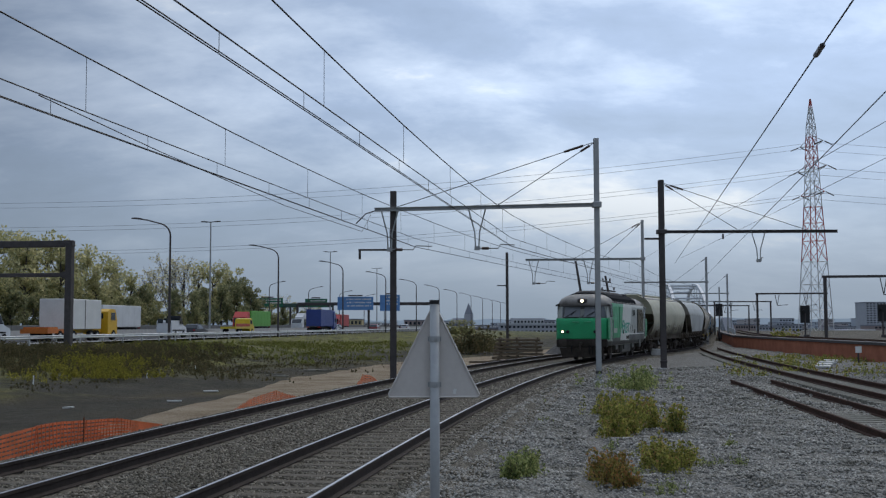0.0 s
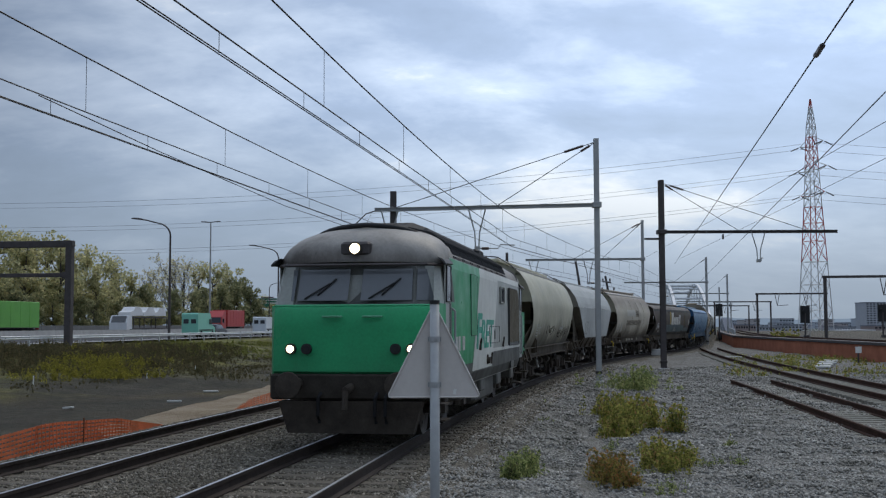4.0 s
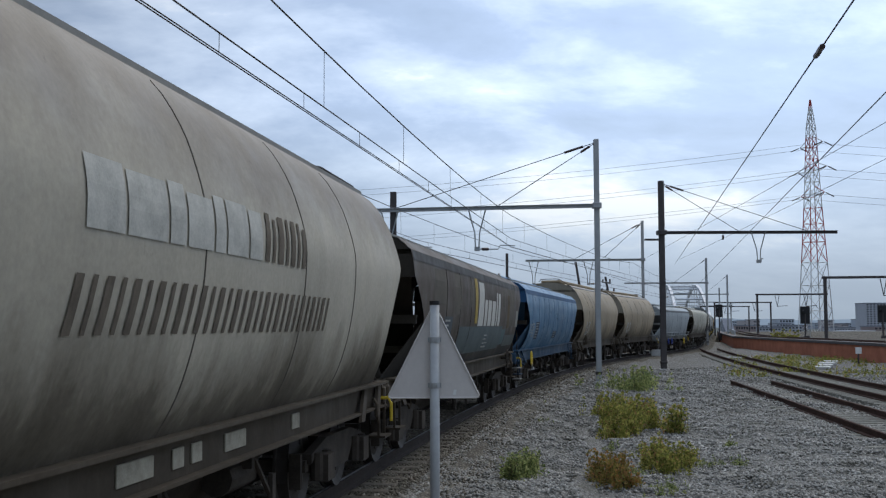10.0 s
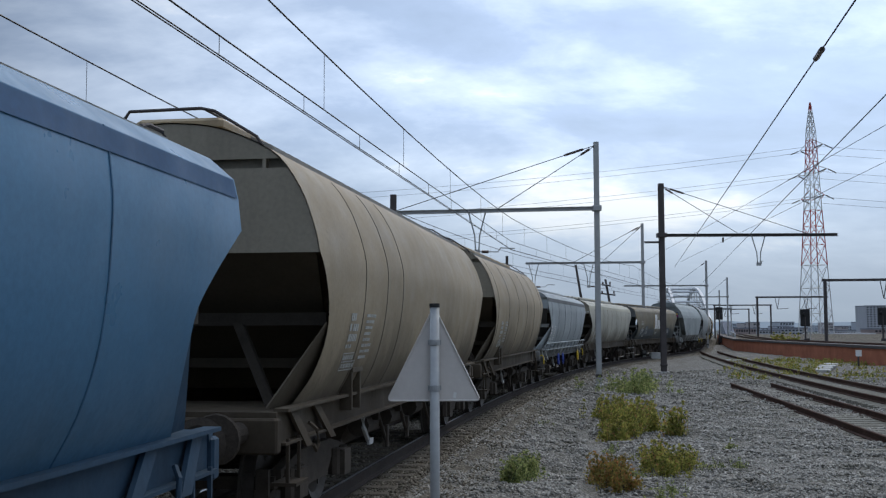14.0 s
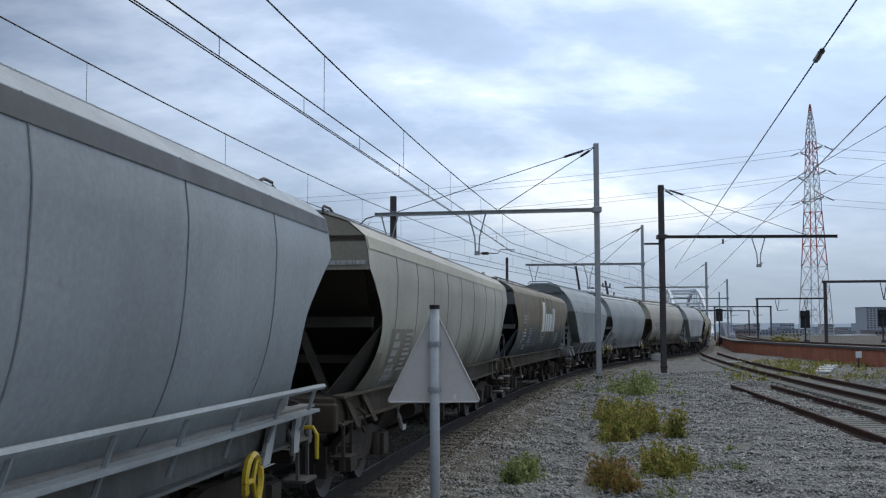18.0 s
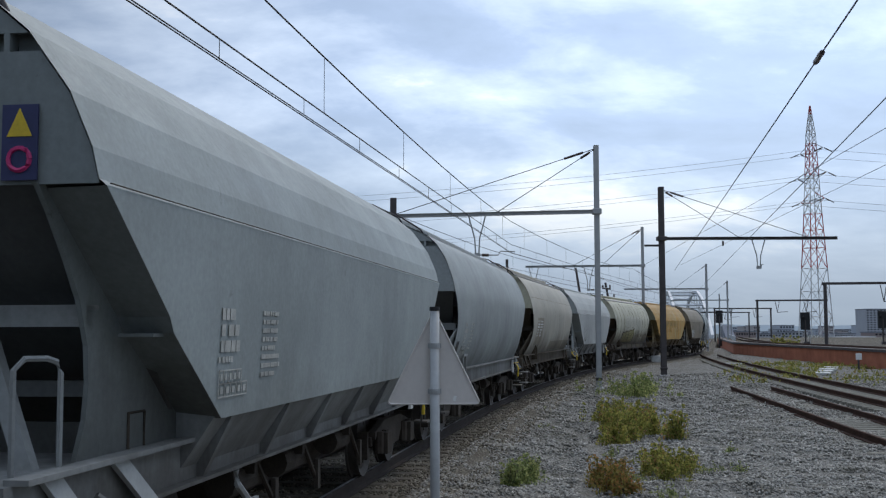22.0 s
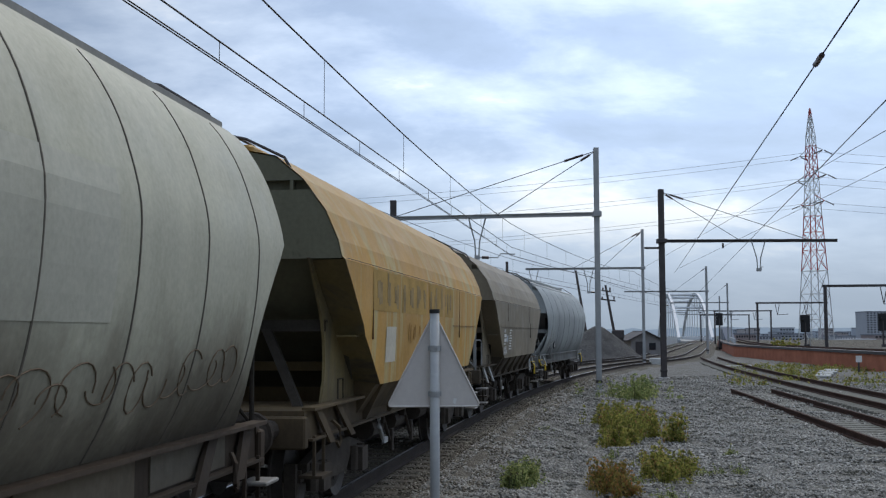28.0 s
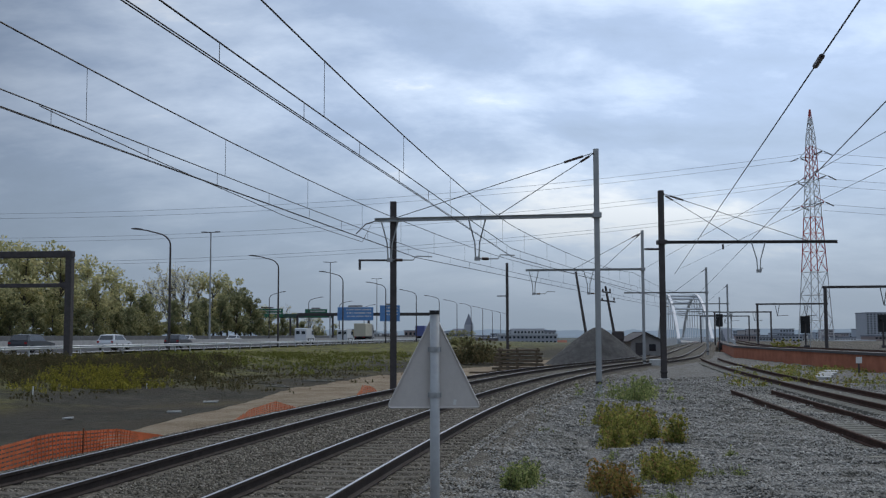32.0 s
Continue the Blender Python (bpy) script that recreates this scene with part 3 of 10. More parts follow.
def drop_arm(mast, top, foot, reach, wide=0.35):
    """The V-shaped bracket that hangs from a portal beam, and its steady arm; points in world space."""
    top, foot, reach = Vector(top), Vector(foot), Vector(reach)
    side = Vector((wide, 0, 0))
    mid = foot.lerp(top, 0.4)
    b = MB()
    for sg in (-1, 1):
        b.tube([local(mast, top + side * sg), local(mast, mid + side * 0.28 * sg), local(mast, foot + side * 0.18 * sg)], 0.03, 5)
    b.box(local(mast, foot), (0.22, 0.12, 0.16))
    br = part("drop_bracket", b, M["galv"], mast, "light grey V-shaped hanger")
    part("steady_arm", MB().tube([local(mast, foot), local(mast, foot.lerp(reach, 0.55)), local(mast, foot.lerp(reach, 0.62) + Vector((0, 0, 0.16))), local(mast, reach + Vector((0, 0, 0.14)))], 0.025, 5), M["galv"], mast)
    part("insulator", MB().cyl(local(mast, foot.lerp(reach, 0.12)), local(mast, foot.lerp(reach, 0.3)), 0.06, 8), M["insulator"], mast)


def portal(base, top, width, mat, beam_to, beam_z, arms, label, stays=(), beam_mat=None, far=None, thick=0.15):
    m = h_mast("catenary_mast", label, base, top, width, mat)
    a = Vector((base[0], base[1], beam_z))
    b = Vector((beam_to[0], beam_to[1], beam_z + (beam_to[2] if len(beam_to) > 2 else 0)))
    d = (b - a).normalized() * width
    al, bl = local(m, a + d * 0.0), local(m, b)
    cross = (bl - al)
    L = cross.length
    ang = math.atan2(cross.y, cross.x)
    ux, uy = math.cos(ang + math.pi / 2), math.sin(ang + math.pi / 2)
    k = thick / 2
    sec = [(-0.08, -k), (0.08, -k), (0.08, -k + 0.02), (0.015, -k + 0.02), (0.015, k - 0.02), (0.08, k - 0.02), (0.08, k), (-0.08, k), (-0.08, k - 0.02), (-0.015, k - 0.02), (-0.015, -k + 0.02), (-0.08, -k + 0.02)]
    bm = MB().loft([[e + Vector((ux * o, uy * o, z)) for o, z in sec] for e in (al, bl)])
    part("beam", bm, beam_mat or mat, m, "long steel cross beam")
    part("beam_clamp", MB().cbox(al, (width * 1.3, width * 1.5, 0.22), 0.02), mat, m)
    for f, foot_z, reach in arms:
        p = a.lerp(b, f)
        drop_arm(m, p, (p.x, p.y, foot_z), (p.x + reach[0], p.y + reach[1], foot_z))
    for f in stays:
        p0, p1 = Vector((base[0], base[1], top - 0.12)), a.lerp(b, f)
        part("stay", MB().tube([local(m, p0), local(m, p1)], 0.016, 5), M["wire"], m)
        q0, q1 = p0.lerp(p1, 0.07), p0.lerp(p1, 0.16)
        part("stay_insulator", MB().tube([local(m, p0.lerp(p1, f2)) for f2 in (0.06, 0.09, 0.12, 0.15)], 0.05, 6), M["insulator"], m)
    return m


m1 = portal((5.98, 42.6, -0.32), 9.2, 0.26, M["galv"], (-2.75, 44.2), 6.6, ((0.53, 4.98, (1.5, 0.2)), (0.93, 4.98, (1.7, 0.2))),
            "tall grey galvanised catenary mast carrying a long cross beam", stays=(0.45, 0.93))
m2 = h_mast("catenary_mast", "dark brown steel catenary mast beyond the tracks", (-2.0, 44.25, -0.7), 7.35, 0.34, M["dark_steel"])
part("side_arm", MB().box((-0.6, 0, 5.68), (1.6, 0.1, 0.07)).cyl((-1.35, 0, 5.66), (-1.35, 0, 5.3), 0.05, 8), M["dark_steel"], m2)
part("horn", MB().tube([(-0.6, 0, 7.3), (-1.1, 0, 7.15), (-1.5, 0, 6.75)], 0.025, 5), M["dark_steel"], m2)
m3 = portal((11.05, 55.5, -0.35), 9.25, 0.36, M["dark_steel"], (19.9, 55.4), 6.62, ((0.55, 5.15, (0.25, 0.1)),),
            "dark weathered catenary mast with a long arm over the sidings", stays=(0.45, 0.85))
part("arm_stub", MB().box((-0.5, 0, 6.62), (0.75, 0.1, 0.1)), M["dark_steel"], m3)
part("insulator_pin", MB().cyl((3.1, 0, 6.85), (3.1, 0, 6.6), 0.05, 8), M["insulator"], m3)
m4 = portal((13.85, 76.3, -0.3), 9.2, 0.24, M["galv"], (5.8, 77.3), 6.5, ((0.46, 4.85, (1.3, 0.2)), (0.93, 4.85, (1.5, 0.2))),
            "grey catenary mast with a cross beam over both tracks", stays=(0.35, 0.6))
m5 = h_mast("catenary_mast", "slim dark mast beyond the timber stack", (4.65, 80.0, -0.7), 7.2, 0.26, M["dark_steel"])
part("side_arm", MB().box((-0.35, 0, 5.5), (0.75, 0.08, 0.07)), M["dark_steel"], m5)
m6 = portal((28.4, 118.8, -0.3), 9.2, 0.28, M["galv"], (19.6, 119.3), 6.5, ((0.5, 5.0, (1, 0)),), "grey catenary mast near the bridge", stays=(0.4,))
m7 = portal((41.0, 159.0, -0.3), 9.2, 0.28, M["galv"], (33.0, 160.0), 6.4, ((0.5, 5.0, (1, 0)),), "distant grey catenary mast near the bridge", stays=(0.4,))
m8 = portal((53.6, 214.0, -0.3), 9.2, 0.3, M["galv"], (45.5, 215.0), 6.4, (), "far grey catenary mast on the bridge approach")
m9 = portal((66.5, 255.0, -0.3), 7.2, 0.3, M["galv"], (54.5, 256.0), 6.4, (), "far grey catenary mast on the bridge approach")


def frame_portal(a, b, top, label, arms=2):
    """Two posts and a beam."""
    m = thing("catenary_portal", label, "portal", pose(a[0], a[1], -0.4), "overhead line portals")
    d = Vector((b[0] - a[0], b[1] - a[1], 0))
    for off in (Vector(), d):
        part("post", MB().box(off + Vector((0, 0, (top + 0.4) / 2)), (0.26, 0.26, top + 0.4)), M["dark_steel"], m)
    part("beam", MB().box(d / 2 + Vector((0, 0, top + 0.36)), (d.length + 0.5, 0.2, 0.24), math.atan2(d.y, d.x)), M["dark_steel"], m)
    for i in range(arms):
        p = d * ((i + 0.7) / (arms + 0.4)) + Vector((0, 0, top + 0.2))
        b2 = MB()
        for sg in (-1, 1):
            b2.tube([p + Vector((0.3 * sg, 0, 0)), p + Vector((0.08 * sg, 0, -1.2)), p + Vector((0, 0, -1.6))], 0.045, 4)
        b2.tube([p + Vector((0, 0, -1.6)), p + Vector((1.6, 0, -1.5))], 0.04, 4)
        part("drop_bracket", b2, M["dark_steel"], m)
    return m


frame_portal((36.6, 105.6), (62.0, 101.0), 6.5, "dark steel portal over the raised tracks", 3)
frame_portal((46.7, 164.0), (56.6, 163.0), 6.5, "dark steel portal over the raised tracks", 2)
frame_portal((54.6, 222.0), (65.6, 221.0), 6.5, "distant dark steel portal over the raised tracks", 2)
frame_portal((63.0, 270.0), (74.5, 269.0), 6.5, "distant dark steel portal over the raised tracks", 1)


# wires of the two tracks: main carrier, second carrier, twin contact wire, droppers
def carrier_z(y):
    return 6.07 + 0.00085 * (y - 27.0) ** 2


def run_of_wire(kind, pts, zs, r, label, first=None):
    line = []
    for k, ((x0, y0), (x1, y1), sag) in enumerate(zip(pts[:-1], pts[1:], zs[1])):
        for i in range(16):
            f = i / 16
            y = y0 + (y1 - y0) * f
            line.append((x0 + (x1 - x0) * f, y, first(y) if first and k == 0 else zs[0] - sag * 4 * f * (1 - f)))
    line.append((*pts[-1], zs[0]))
    ob = wire(kind, line, r, M["wire"], label)
    return ob


def dropper_set(parent, p0, p1, za, zb, n, first=0.0, label="dropper"):
    for i in range(n):
        f = first + (i + 0.5) / n * (1 - first)
        x, y = p0[0] + (p1[0] - p0[0]) * f, p0[1] + (p1[1] - p0[1]) * f
        part("dropper", MB().cyl((x, y, za(f)), (x, y, zb(f)), 0.0045, 4), M["wire"], parent)


def overhead(shift, name):
    def at(y):
        x = -4.62 + 0.1687 * y
        return (x - shift, y + 0.1 * shift)
    p_near, p1 = at(-22.0), at(43.4)
    q2 = on_line(s_at_y(77.0), -0.25 - (GAP if shift else 0))
    q3 = on_line(s_at_y(119.0), -0.2 - (GAP if shift else 0))
    q4 = on_line(s_at_y(160.0), -0.2 - (GAP if shift else 0))
    q5 = on_line(s_at_y(255.0), -0.2 - (GAP if shift else 0))
    pts = [p_near, p1, q2[:2], q3[:2], q4[:2], q5[:2]]
    carrier = run_of_wire("carrier_wire", pts, (6.3, (0.42, 0.35, 0.4, 0.4, 0.4)), 0.013, "dark main carrier wire of the overhead line", carrier_z)
    second = run_of_wire("second_carrier_wire", pts, (5.38, (0.09, 0.06, 0.06, 0.06, 0.06)), 0.011, "dark second carrier wire of the overhead line")
    for d in (-0.022, 0.022):
        run_of_wire("contact_wire", [(x + d, y) for x, y in pts], (5.05, (0, 0, 0, 0, 0)), 0.0085, "dark grooved contact wire over the track")
    for i, (a, b) in enumerate(zip(pts[:3], pts[1:4])):
        sg = (0.42, 0.35, 0.4)[i]
        y0, y1 = a[1], b[1]
        dropper_set(carrier, a, b, (lambda f: carrier_z(y0 + (y1 - y0) * f)) if i == 0 else (lambda f: 6.3 - sg * 4 * f * (1 - f)), lambda f: 5.38 - 0.09 * 4 * f * (1 - f), 11 if i == 0 else 8)
        dropper_set(second, a, b, lambda f: 5.38 - 0.09 * 4 * f * (1 - f), lambda f: 5.05, 20 if i == 0 else 12)


overhead(0.0, "near")
overhead(GAP + 0.07, "outer")
wire("stay_wire", [(-5.86, 15.8, 5.3), (-5.08, 19.65, 5.08), (-4.0, 27.7, 4.98), (-2.65, 36, 5.02), (-2.9, 44.2, 6.4)], 0.009, M["wire"], "thin dark pull-off wire between the catenaries")
for a, b, z, r, tip in (((1.2, -10), (16.0, 76.0), 6.15, 0.013, True), ((4.19, 0), (26.0, 112.0), 6.15, 0.012, False), ((3.2, -4.0), (13.0, 50.0), 5.1, 0.001, False)):
    if r > 0.005:
        w = wire("siding_wire", [(a[0], a[1], z), ((a[0] + b[0]) / 2, (a[1] + b[1]) / 2, z), (b[0], b[1], z)], r, M["wire"], "dark overhead wire above the sidings")
        if tip:
            fx = (16.7 + 10) / 86.0
            px, py = a[0] + (b[0] - a[0]) * fx, 16.7
            part("section_insulator", MB().tube([(px - 0.05, py - 0.3, z), (px - 0.03, py - 0.15, z), (px, py, z), (px + 0.03, py + 0.15, z), (px + 0.05, py + 0.3, z)], 0.045, 8), M["insulator"], w, "dark ribbed insulator")
wire("feeder_cable", [(12.4, 0, 9.0), (15.4, 38.3, 8.95), (17.3, 62.8, 8.95), (21.5, 118, 9.0)], 0.012, M["wire"], "thin feeder cable above the sidings")
wire("feeder_cable", [(14.5, 0, 9.0), (18.8, 46.8, 8.95), (23.6, 98.9, 8.95), (25.4, 118, 9.0)], 0.012, M["wire"], "thin feeder cable above the sidings")


# ================= sign in front of the camera =================
def warning_sign():
    m = thing("track_sign", "back of a triangular grey metal sign on a round galvanised pole", "sign", pose(-0.065, 8.3, -0.35, rz=2))
    part("pole", MB().cyl((0, 0, 0), (0, 0, 2.475), 0.036, 20), M["galv"], m, smooth=True)
    part("cap", MB().cyl((0, 0, 2.462), (0, 0, 2.492), 0.0385, 20), M["black"], m, "black plastic cap")
    # rounded triangular plate in front of the pole, open edge folded back
    tri = [(-0.355, 0.0), (0.345, 0.0), (-0.002, 0.705)]
    poly = []
    for i in range(3):
        p, a, b = (Vector(tri[j % 3]) for j in (i, i - 1, i + 1))
        da, db = (a - p).normalized(), (b - p).normalized()
        r = 0.035
        for q in range(5):
            f = q / 4
            poly.append(tuple(p + da * r * (1 - f) ** 2 + db * r * f ** 2))
    part("plate", MB().prism(poly, 0.004, lambda u, v, d: (u, 0.05 + d, 1.765 + v)), M["galv_sign"], m, "bare grey back of the plate")
    rim = MB().tube([(u, 0.045, 1.765 + v) for u, v in poly + poly[:1]], 0.007, 5)
    part("rim", rim, M["galv_sign"], m)
    for z in (1.86, 2.2):
        part("clamp", MB().cyl((0, 0, z - 0.02), (0, 0, z + 0.02), 0.04, 16).box((0, 0.035, z), (0.1, 0.03, 0.035)), M["galv"], m)
        part("bolt", MB().cyl((0.012, -0.045, z), (0.012, -0.03, z), 0.008, 6), M["galv"], m)
    part("sticker", MB().box((0.152, 0.046, 1.805), (0.022, 0.003, 0.04), 0, 0.2), M["white"], m, "small white sticker")
    return m


warning_sign()


# ================= loose ballast stones =================
def scatter(name, label, mat, bands, seed, parent, skip_sleepers):
    """Crushed stone: small irregular lumps; bands: (s0, s1, o0, o1, per square metre, size)."""
    g = np.random.default_rng(seed)
    P3, R = [], []
    for s0, s1, o0, o1, dens, size in bands:
        n = int((s1 - s0) * (o1 - o0) * dens)
        s, o = g.uniform(s0, s1, n), g.uniform(o0, o1, n)
        keep = np.ones(n, bool)
        for c in (0.0, -GAP):
            keep &= np.abs(np.abs(o - c) - 0.75) > 0.085
            if skip_sleepers:
                on = (np.abs(o - c) < 1.3) & (np.abs((s - 4.0 + 0.3) % 0.6 - 0.3) < 0.11)
                keep &= ~(on & (g.random(n) < 0.62))
        s, o = s[keep], o[keep]
        h = np.interp(s, S_TAB, H_TAB)
        x, y = np.interp(s, S_TAB, X_TAB) + o * np.cos(h), np.interp(s, S_TAB, Y_TAB) - o * np.sin(h)
        seen = (np.abs(x) < 0.415 * y + 0.3) & (y > 12.5)
        for q in np.nonzero(seen)[0]:
            P3.append((x[q], y[q], bed_z(s[q], o[q], x[q], y[q])))
            R.append(size)
    P3, R = np.array(P3), np.array(R)
    n = len(P3)
    base = np.array([(1, 0, 0), (-1, 0, 0), (0, 1, 0), (0, -1, 0), (0, 0, 1), (0, 0, -1)], float)
    v = base[None] * g.uniform(0.55, 1.0, (n, 6, 1)) + g.normal(0, 0.18, (n, 6, 3))
    v *= np.stack([g.uniform(0.8, 1.25, n), g.uniform(0.7, 1.1, n), g.uniform(0.5, 0.8, n)], 1)[:, None]
    a = g.uniform(0, 6.28, n)
    ca, sa = np.cos(a)[:, None], np.sin(a)[:, None]
    tx = g.uniform(-0.5, 0.5, n)[:, None]
    vx, vy, vz = v[..., 0] * ca - v[..., 1] * sa, v[..., 0] * sa + v[..., 1] * ca, v[..., 2] + tx * v[..., 0]
    r = (R * g.uniform(0.6, 1.25, n))[:, None]
    co = np.stack([vx * r + P3[:, :1], vy * r + P3[:, 1:2], vz * r + P3[:, 2:] + r * 0.12], -1).reshape(-1, 3)
    tri = np.array([(0, 2, 4), (2, 1, 4), (1, 3, 4), (3, 0, 4), (2, 0, 5), (1, 2, 5), (3, 1, 5), (0, 3, 5)])
    idx = (tri[None] + (np.arange(n) * 6)[:, None, None]).ravel()
    me = bpy.data.meshes.new(name)
    me.vertices.add(n * 6)
    me.vertices.foreach_set("co", co.ravel())
    me.loops.add(len(idx))
    me.loops.foreach_set("vertex_index", idx)
    me.polygons.add(n * 8)
    me.polygons.foreach_set("loop_start", np.arange(0, n * 24, 3))
    me.update()
    me.validate()
    me.materials.append(None)
    return tagged(part(name, me, mat), label, "ballast", kind="stuff")


scatter("ballast_stones", "grey-brown crushed stones lying between the rails", M["stone_brown"],
        ((10, 22, -6.6, 2.3, 480, 0.033), (22, 34, -6.8, 2.3, 260, 0.042), (34, 60, -6.9, 2.3, 100, 0.06)), 71, None, True)
scatter("loose_stones", "grey crushed stones covering the yard", M["stone"],
        ((10, 21, 1.5, 13, 330, 0.042), (21, 33, 1.5, 16, 210, 0.05), (33, 62, 1.5, 17, 80, 0.066)), 72, None, False)


# ================= the train =================
def D_of(t):
    """Metres that the train has gone, from the moment t = 16 s."""
    u = t - 16
    return 10.1777 * u + 0.04567 * u * u / 2 + 0.01116 * u ** 3 / 6


TEXT_BARS = {}


def bars(rows, size=(0.06, 0.05), seed=1):
    """Rows of small unreadable marks: a flat mesh of plain bars; rows: (x, z, length, height)."""
    rnd = random.Random(seed)
    b = MB()
    for x, z, n, h in rows:
        q = 0.0
        while q < n:
            w = rnd.uniform(0.5, 1.6) * h
            if q + w > n:
                break
            b.box((x - q - w / 2, 0, z), (w, 0.004, h))
            q += w + h * rnd.choice((0.22, 0.25, 0.3, 0.9))
    return b


ROOF_A = [(0.0, 3.93), (0.42, 3.89), (0.80, 3.76), (1.10, 3.58), (1.31, 3.28), (1.43, 2.98), (1.50, 2.69)]
SIDE_A = [(1.50, 2.4), (1.47, 2.1), (1.41, 1.8), (1.31, 1.5), (1.17, 1.24)]
CUT_A = {2.69: 0.0, 2.4: 0.28, 2.1: 0.47, 1.8: 0.52, 1.5: 0.42, 1.24: 0.22}
# ribbed type with an angular shoulder
ROOF_C = [(0.0, 3.42), (0.5, 3.37), (1.0, 3.28), (1.27, 3.19), (1.455, 3.03), (1.49, 2.88), (1.515, 2.66)]
SIDE_C = [(1.51, 2.4), (1.49, 2.1), (1.44, 1.8), (1.34, 1.5), (1.20, 1.24)]
CUT_C = {2.66: 0.0, 2.4: 0.42, 2.1: 0.80, 1.8: 0.86, 1.5: 0.75, 1.24: 0.5}
# faceted type
ROOF_B = [(0.0, 3.88), (0.42, 3.87), (0.78, 3.80), (1.08, 3.55), (1.32, 3.22), (1.45, 2.92), (1.49, 2.75)]
SIDE_B = [(1.515, 2.72), (1.515, 2.4), (1.505, 2.05), (1.50, 1.95), (1.47, 1.37)]
CUT_B = {2.75: 0.0, 2.72: 0.04, 2.4: 0.46, 2.05: 0.94, 1.95: 1.02, 1.37: 1.96}


def dense(pts, k=3):
    """A smooth curve through the points, k pieces to each span."""
    out = []
    for i in range(len(pts) - 1):
        p0, p1, p2, p3 = (Vector(pts[min(max(j, 0), len(pts) - 1)]) for j in (i - 1, i, i + 1, i + 2))
        for q in range(k):
            t = q / k
            v = 0.5 * (2 * p1 + (p2 - p0) * t + (2 * p0 - 5 * p1 + 4 * p2 - p3) * t * t + (3 * p1 - p0 - 3 * p2 + p3) * t ** 3)
            out.append((v.x, v.y))
    return out + [tuple(pts[-1])]


def smooth_profile(roof, side, cut):
    line = dense(roof + side)
    n = 3 * (len(roof) - 1) + 1
    c = dense(sorted(cut.items()), 4)
    return line[:n], line[n:], dict(c)


ROOF_A, SIDE_A, CUT_A = smooth_profile(ROOF_A, SIDE_A, CUT_A)
ROOF_D, SIDE_D, _ = smooth_profile(ROOF_C, SIDE_C, CUT_C)   # the same car body with a rounded shoulder
SIDE_C, CUT_C = SIDE_D, _


def roof_z(roof, o):
    return float(np.interp(o, [q[0] for q in roof], [q[1] for q in roof]))


def cut_at(cut, z):
    zs = sorted(cut)
    return float(np.interp(z, zs, [cut[q] for q in zs]))


def shell_mesh(roof, side, cut, L, nx=14, crease=32):
    prof = [(-o, z) for o, z in reversed(roof[1:] + side)] + list(roof) + side
    b = MB()
    for j in range(nx + 1):
        for o, z in prof:
            e = cut_at(cut, z) if z < roof[-1][1] else 0.0
            x = (L / 2 - e) * (1 - 2 * j / nx)
            b.v.append((x, o, z))
    k = len(prof)
    b.f = [(j * k + i, (j + 1) * k + i, (j + 1) * k + i + 1, j * k + i + 1) for j in range(nx) for i in range(k - 1)]
    return sharp_smooth(b.mesh("body"), crease)


def end_panel_mesh(roof, z_low, x, slot):
    """The upper end wall: a lower sheet, a recessed slot with posts, and the lip under the roof."""
    sg = 1 if x > 0 else -1
    outline = sorted((z - 0.012, o * 0.994) for o, z in roof)
    half = lambda z: float(np.interp(z, [q[0] for q in outline], [q[1] for q in outline]))
    z_top = roof[0][1] - 0.012

    def band(b, z0, z1, inset, thick):
        zs = [z0] + [q[0] for q in outline if z0 < q[0] < z1] + [z1]
        ring = [(-half(z), z) for z in zs] + [(half(z), z) for z in reversed(zs) if half(z) > 0.01]
        return b.prism(ring, thick, lambda u, v, d: (x - sg * (inset + d), u, v))

    b = MB()
    band(b, z_low, slot[0], 0.014, 0.02)
    band(b, slot[1], z_top, 0.014, 0.02)
    band(b, slot[0] - 0.03, slot[1] + 0.03, 0.11, 0.02)
    for y in (-0.95, -0.35, 0.35, 0.95):
        b.box((x - sg * 0.06, y, (slot[0] + slot[1]) / 2), (0.09, 0.035, slot[1] - slot[0] + 0.02))
    return b


def edge_flange(roof, side, cut, x_end, y_in, z_hi, z_lo):
    """The return of the side sheet along its slanted end, turned in towards the frame."""
    sg = 1 if x_end > 0 else -1
    b = MB()
    zs = sorted({z for z in cut if z_lo <= z <= z_hi} | {z_lo, z_hi})
    for z in zs:
        x = x_end - sg * (cut_at(cut, z) + 0.004)
        o = side_point(roof, side, z) - 0.004
        b.v += [(x, o, z), (x - sg * 0.05, y_in, z)]
    b.f = [(2 * j, 2 * j + 1, 2 * j + 3, 2 * j + 2) for j in range(len(zs) - 1)]
    return b


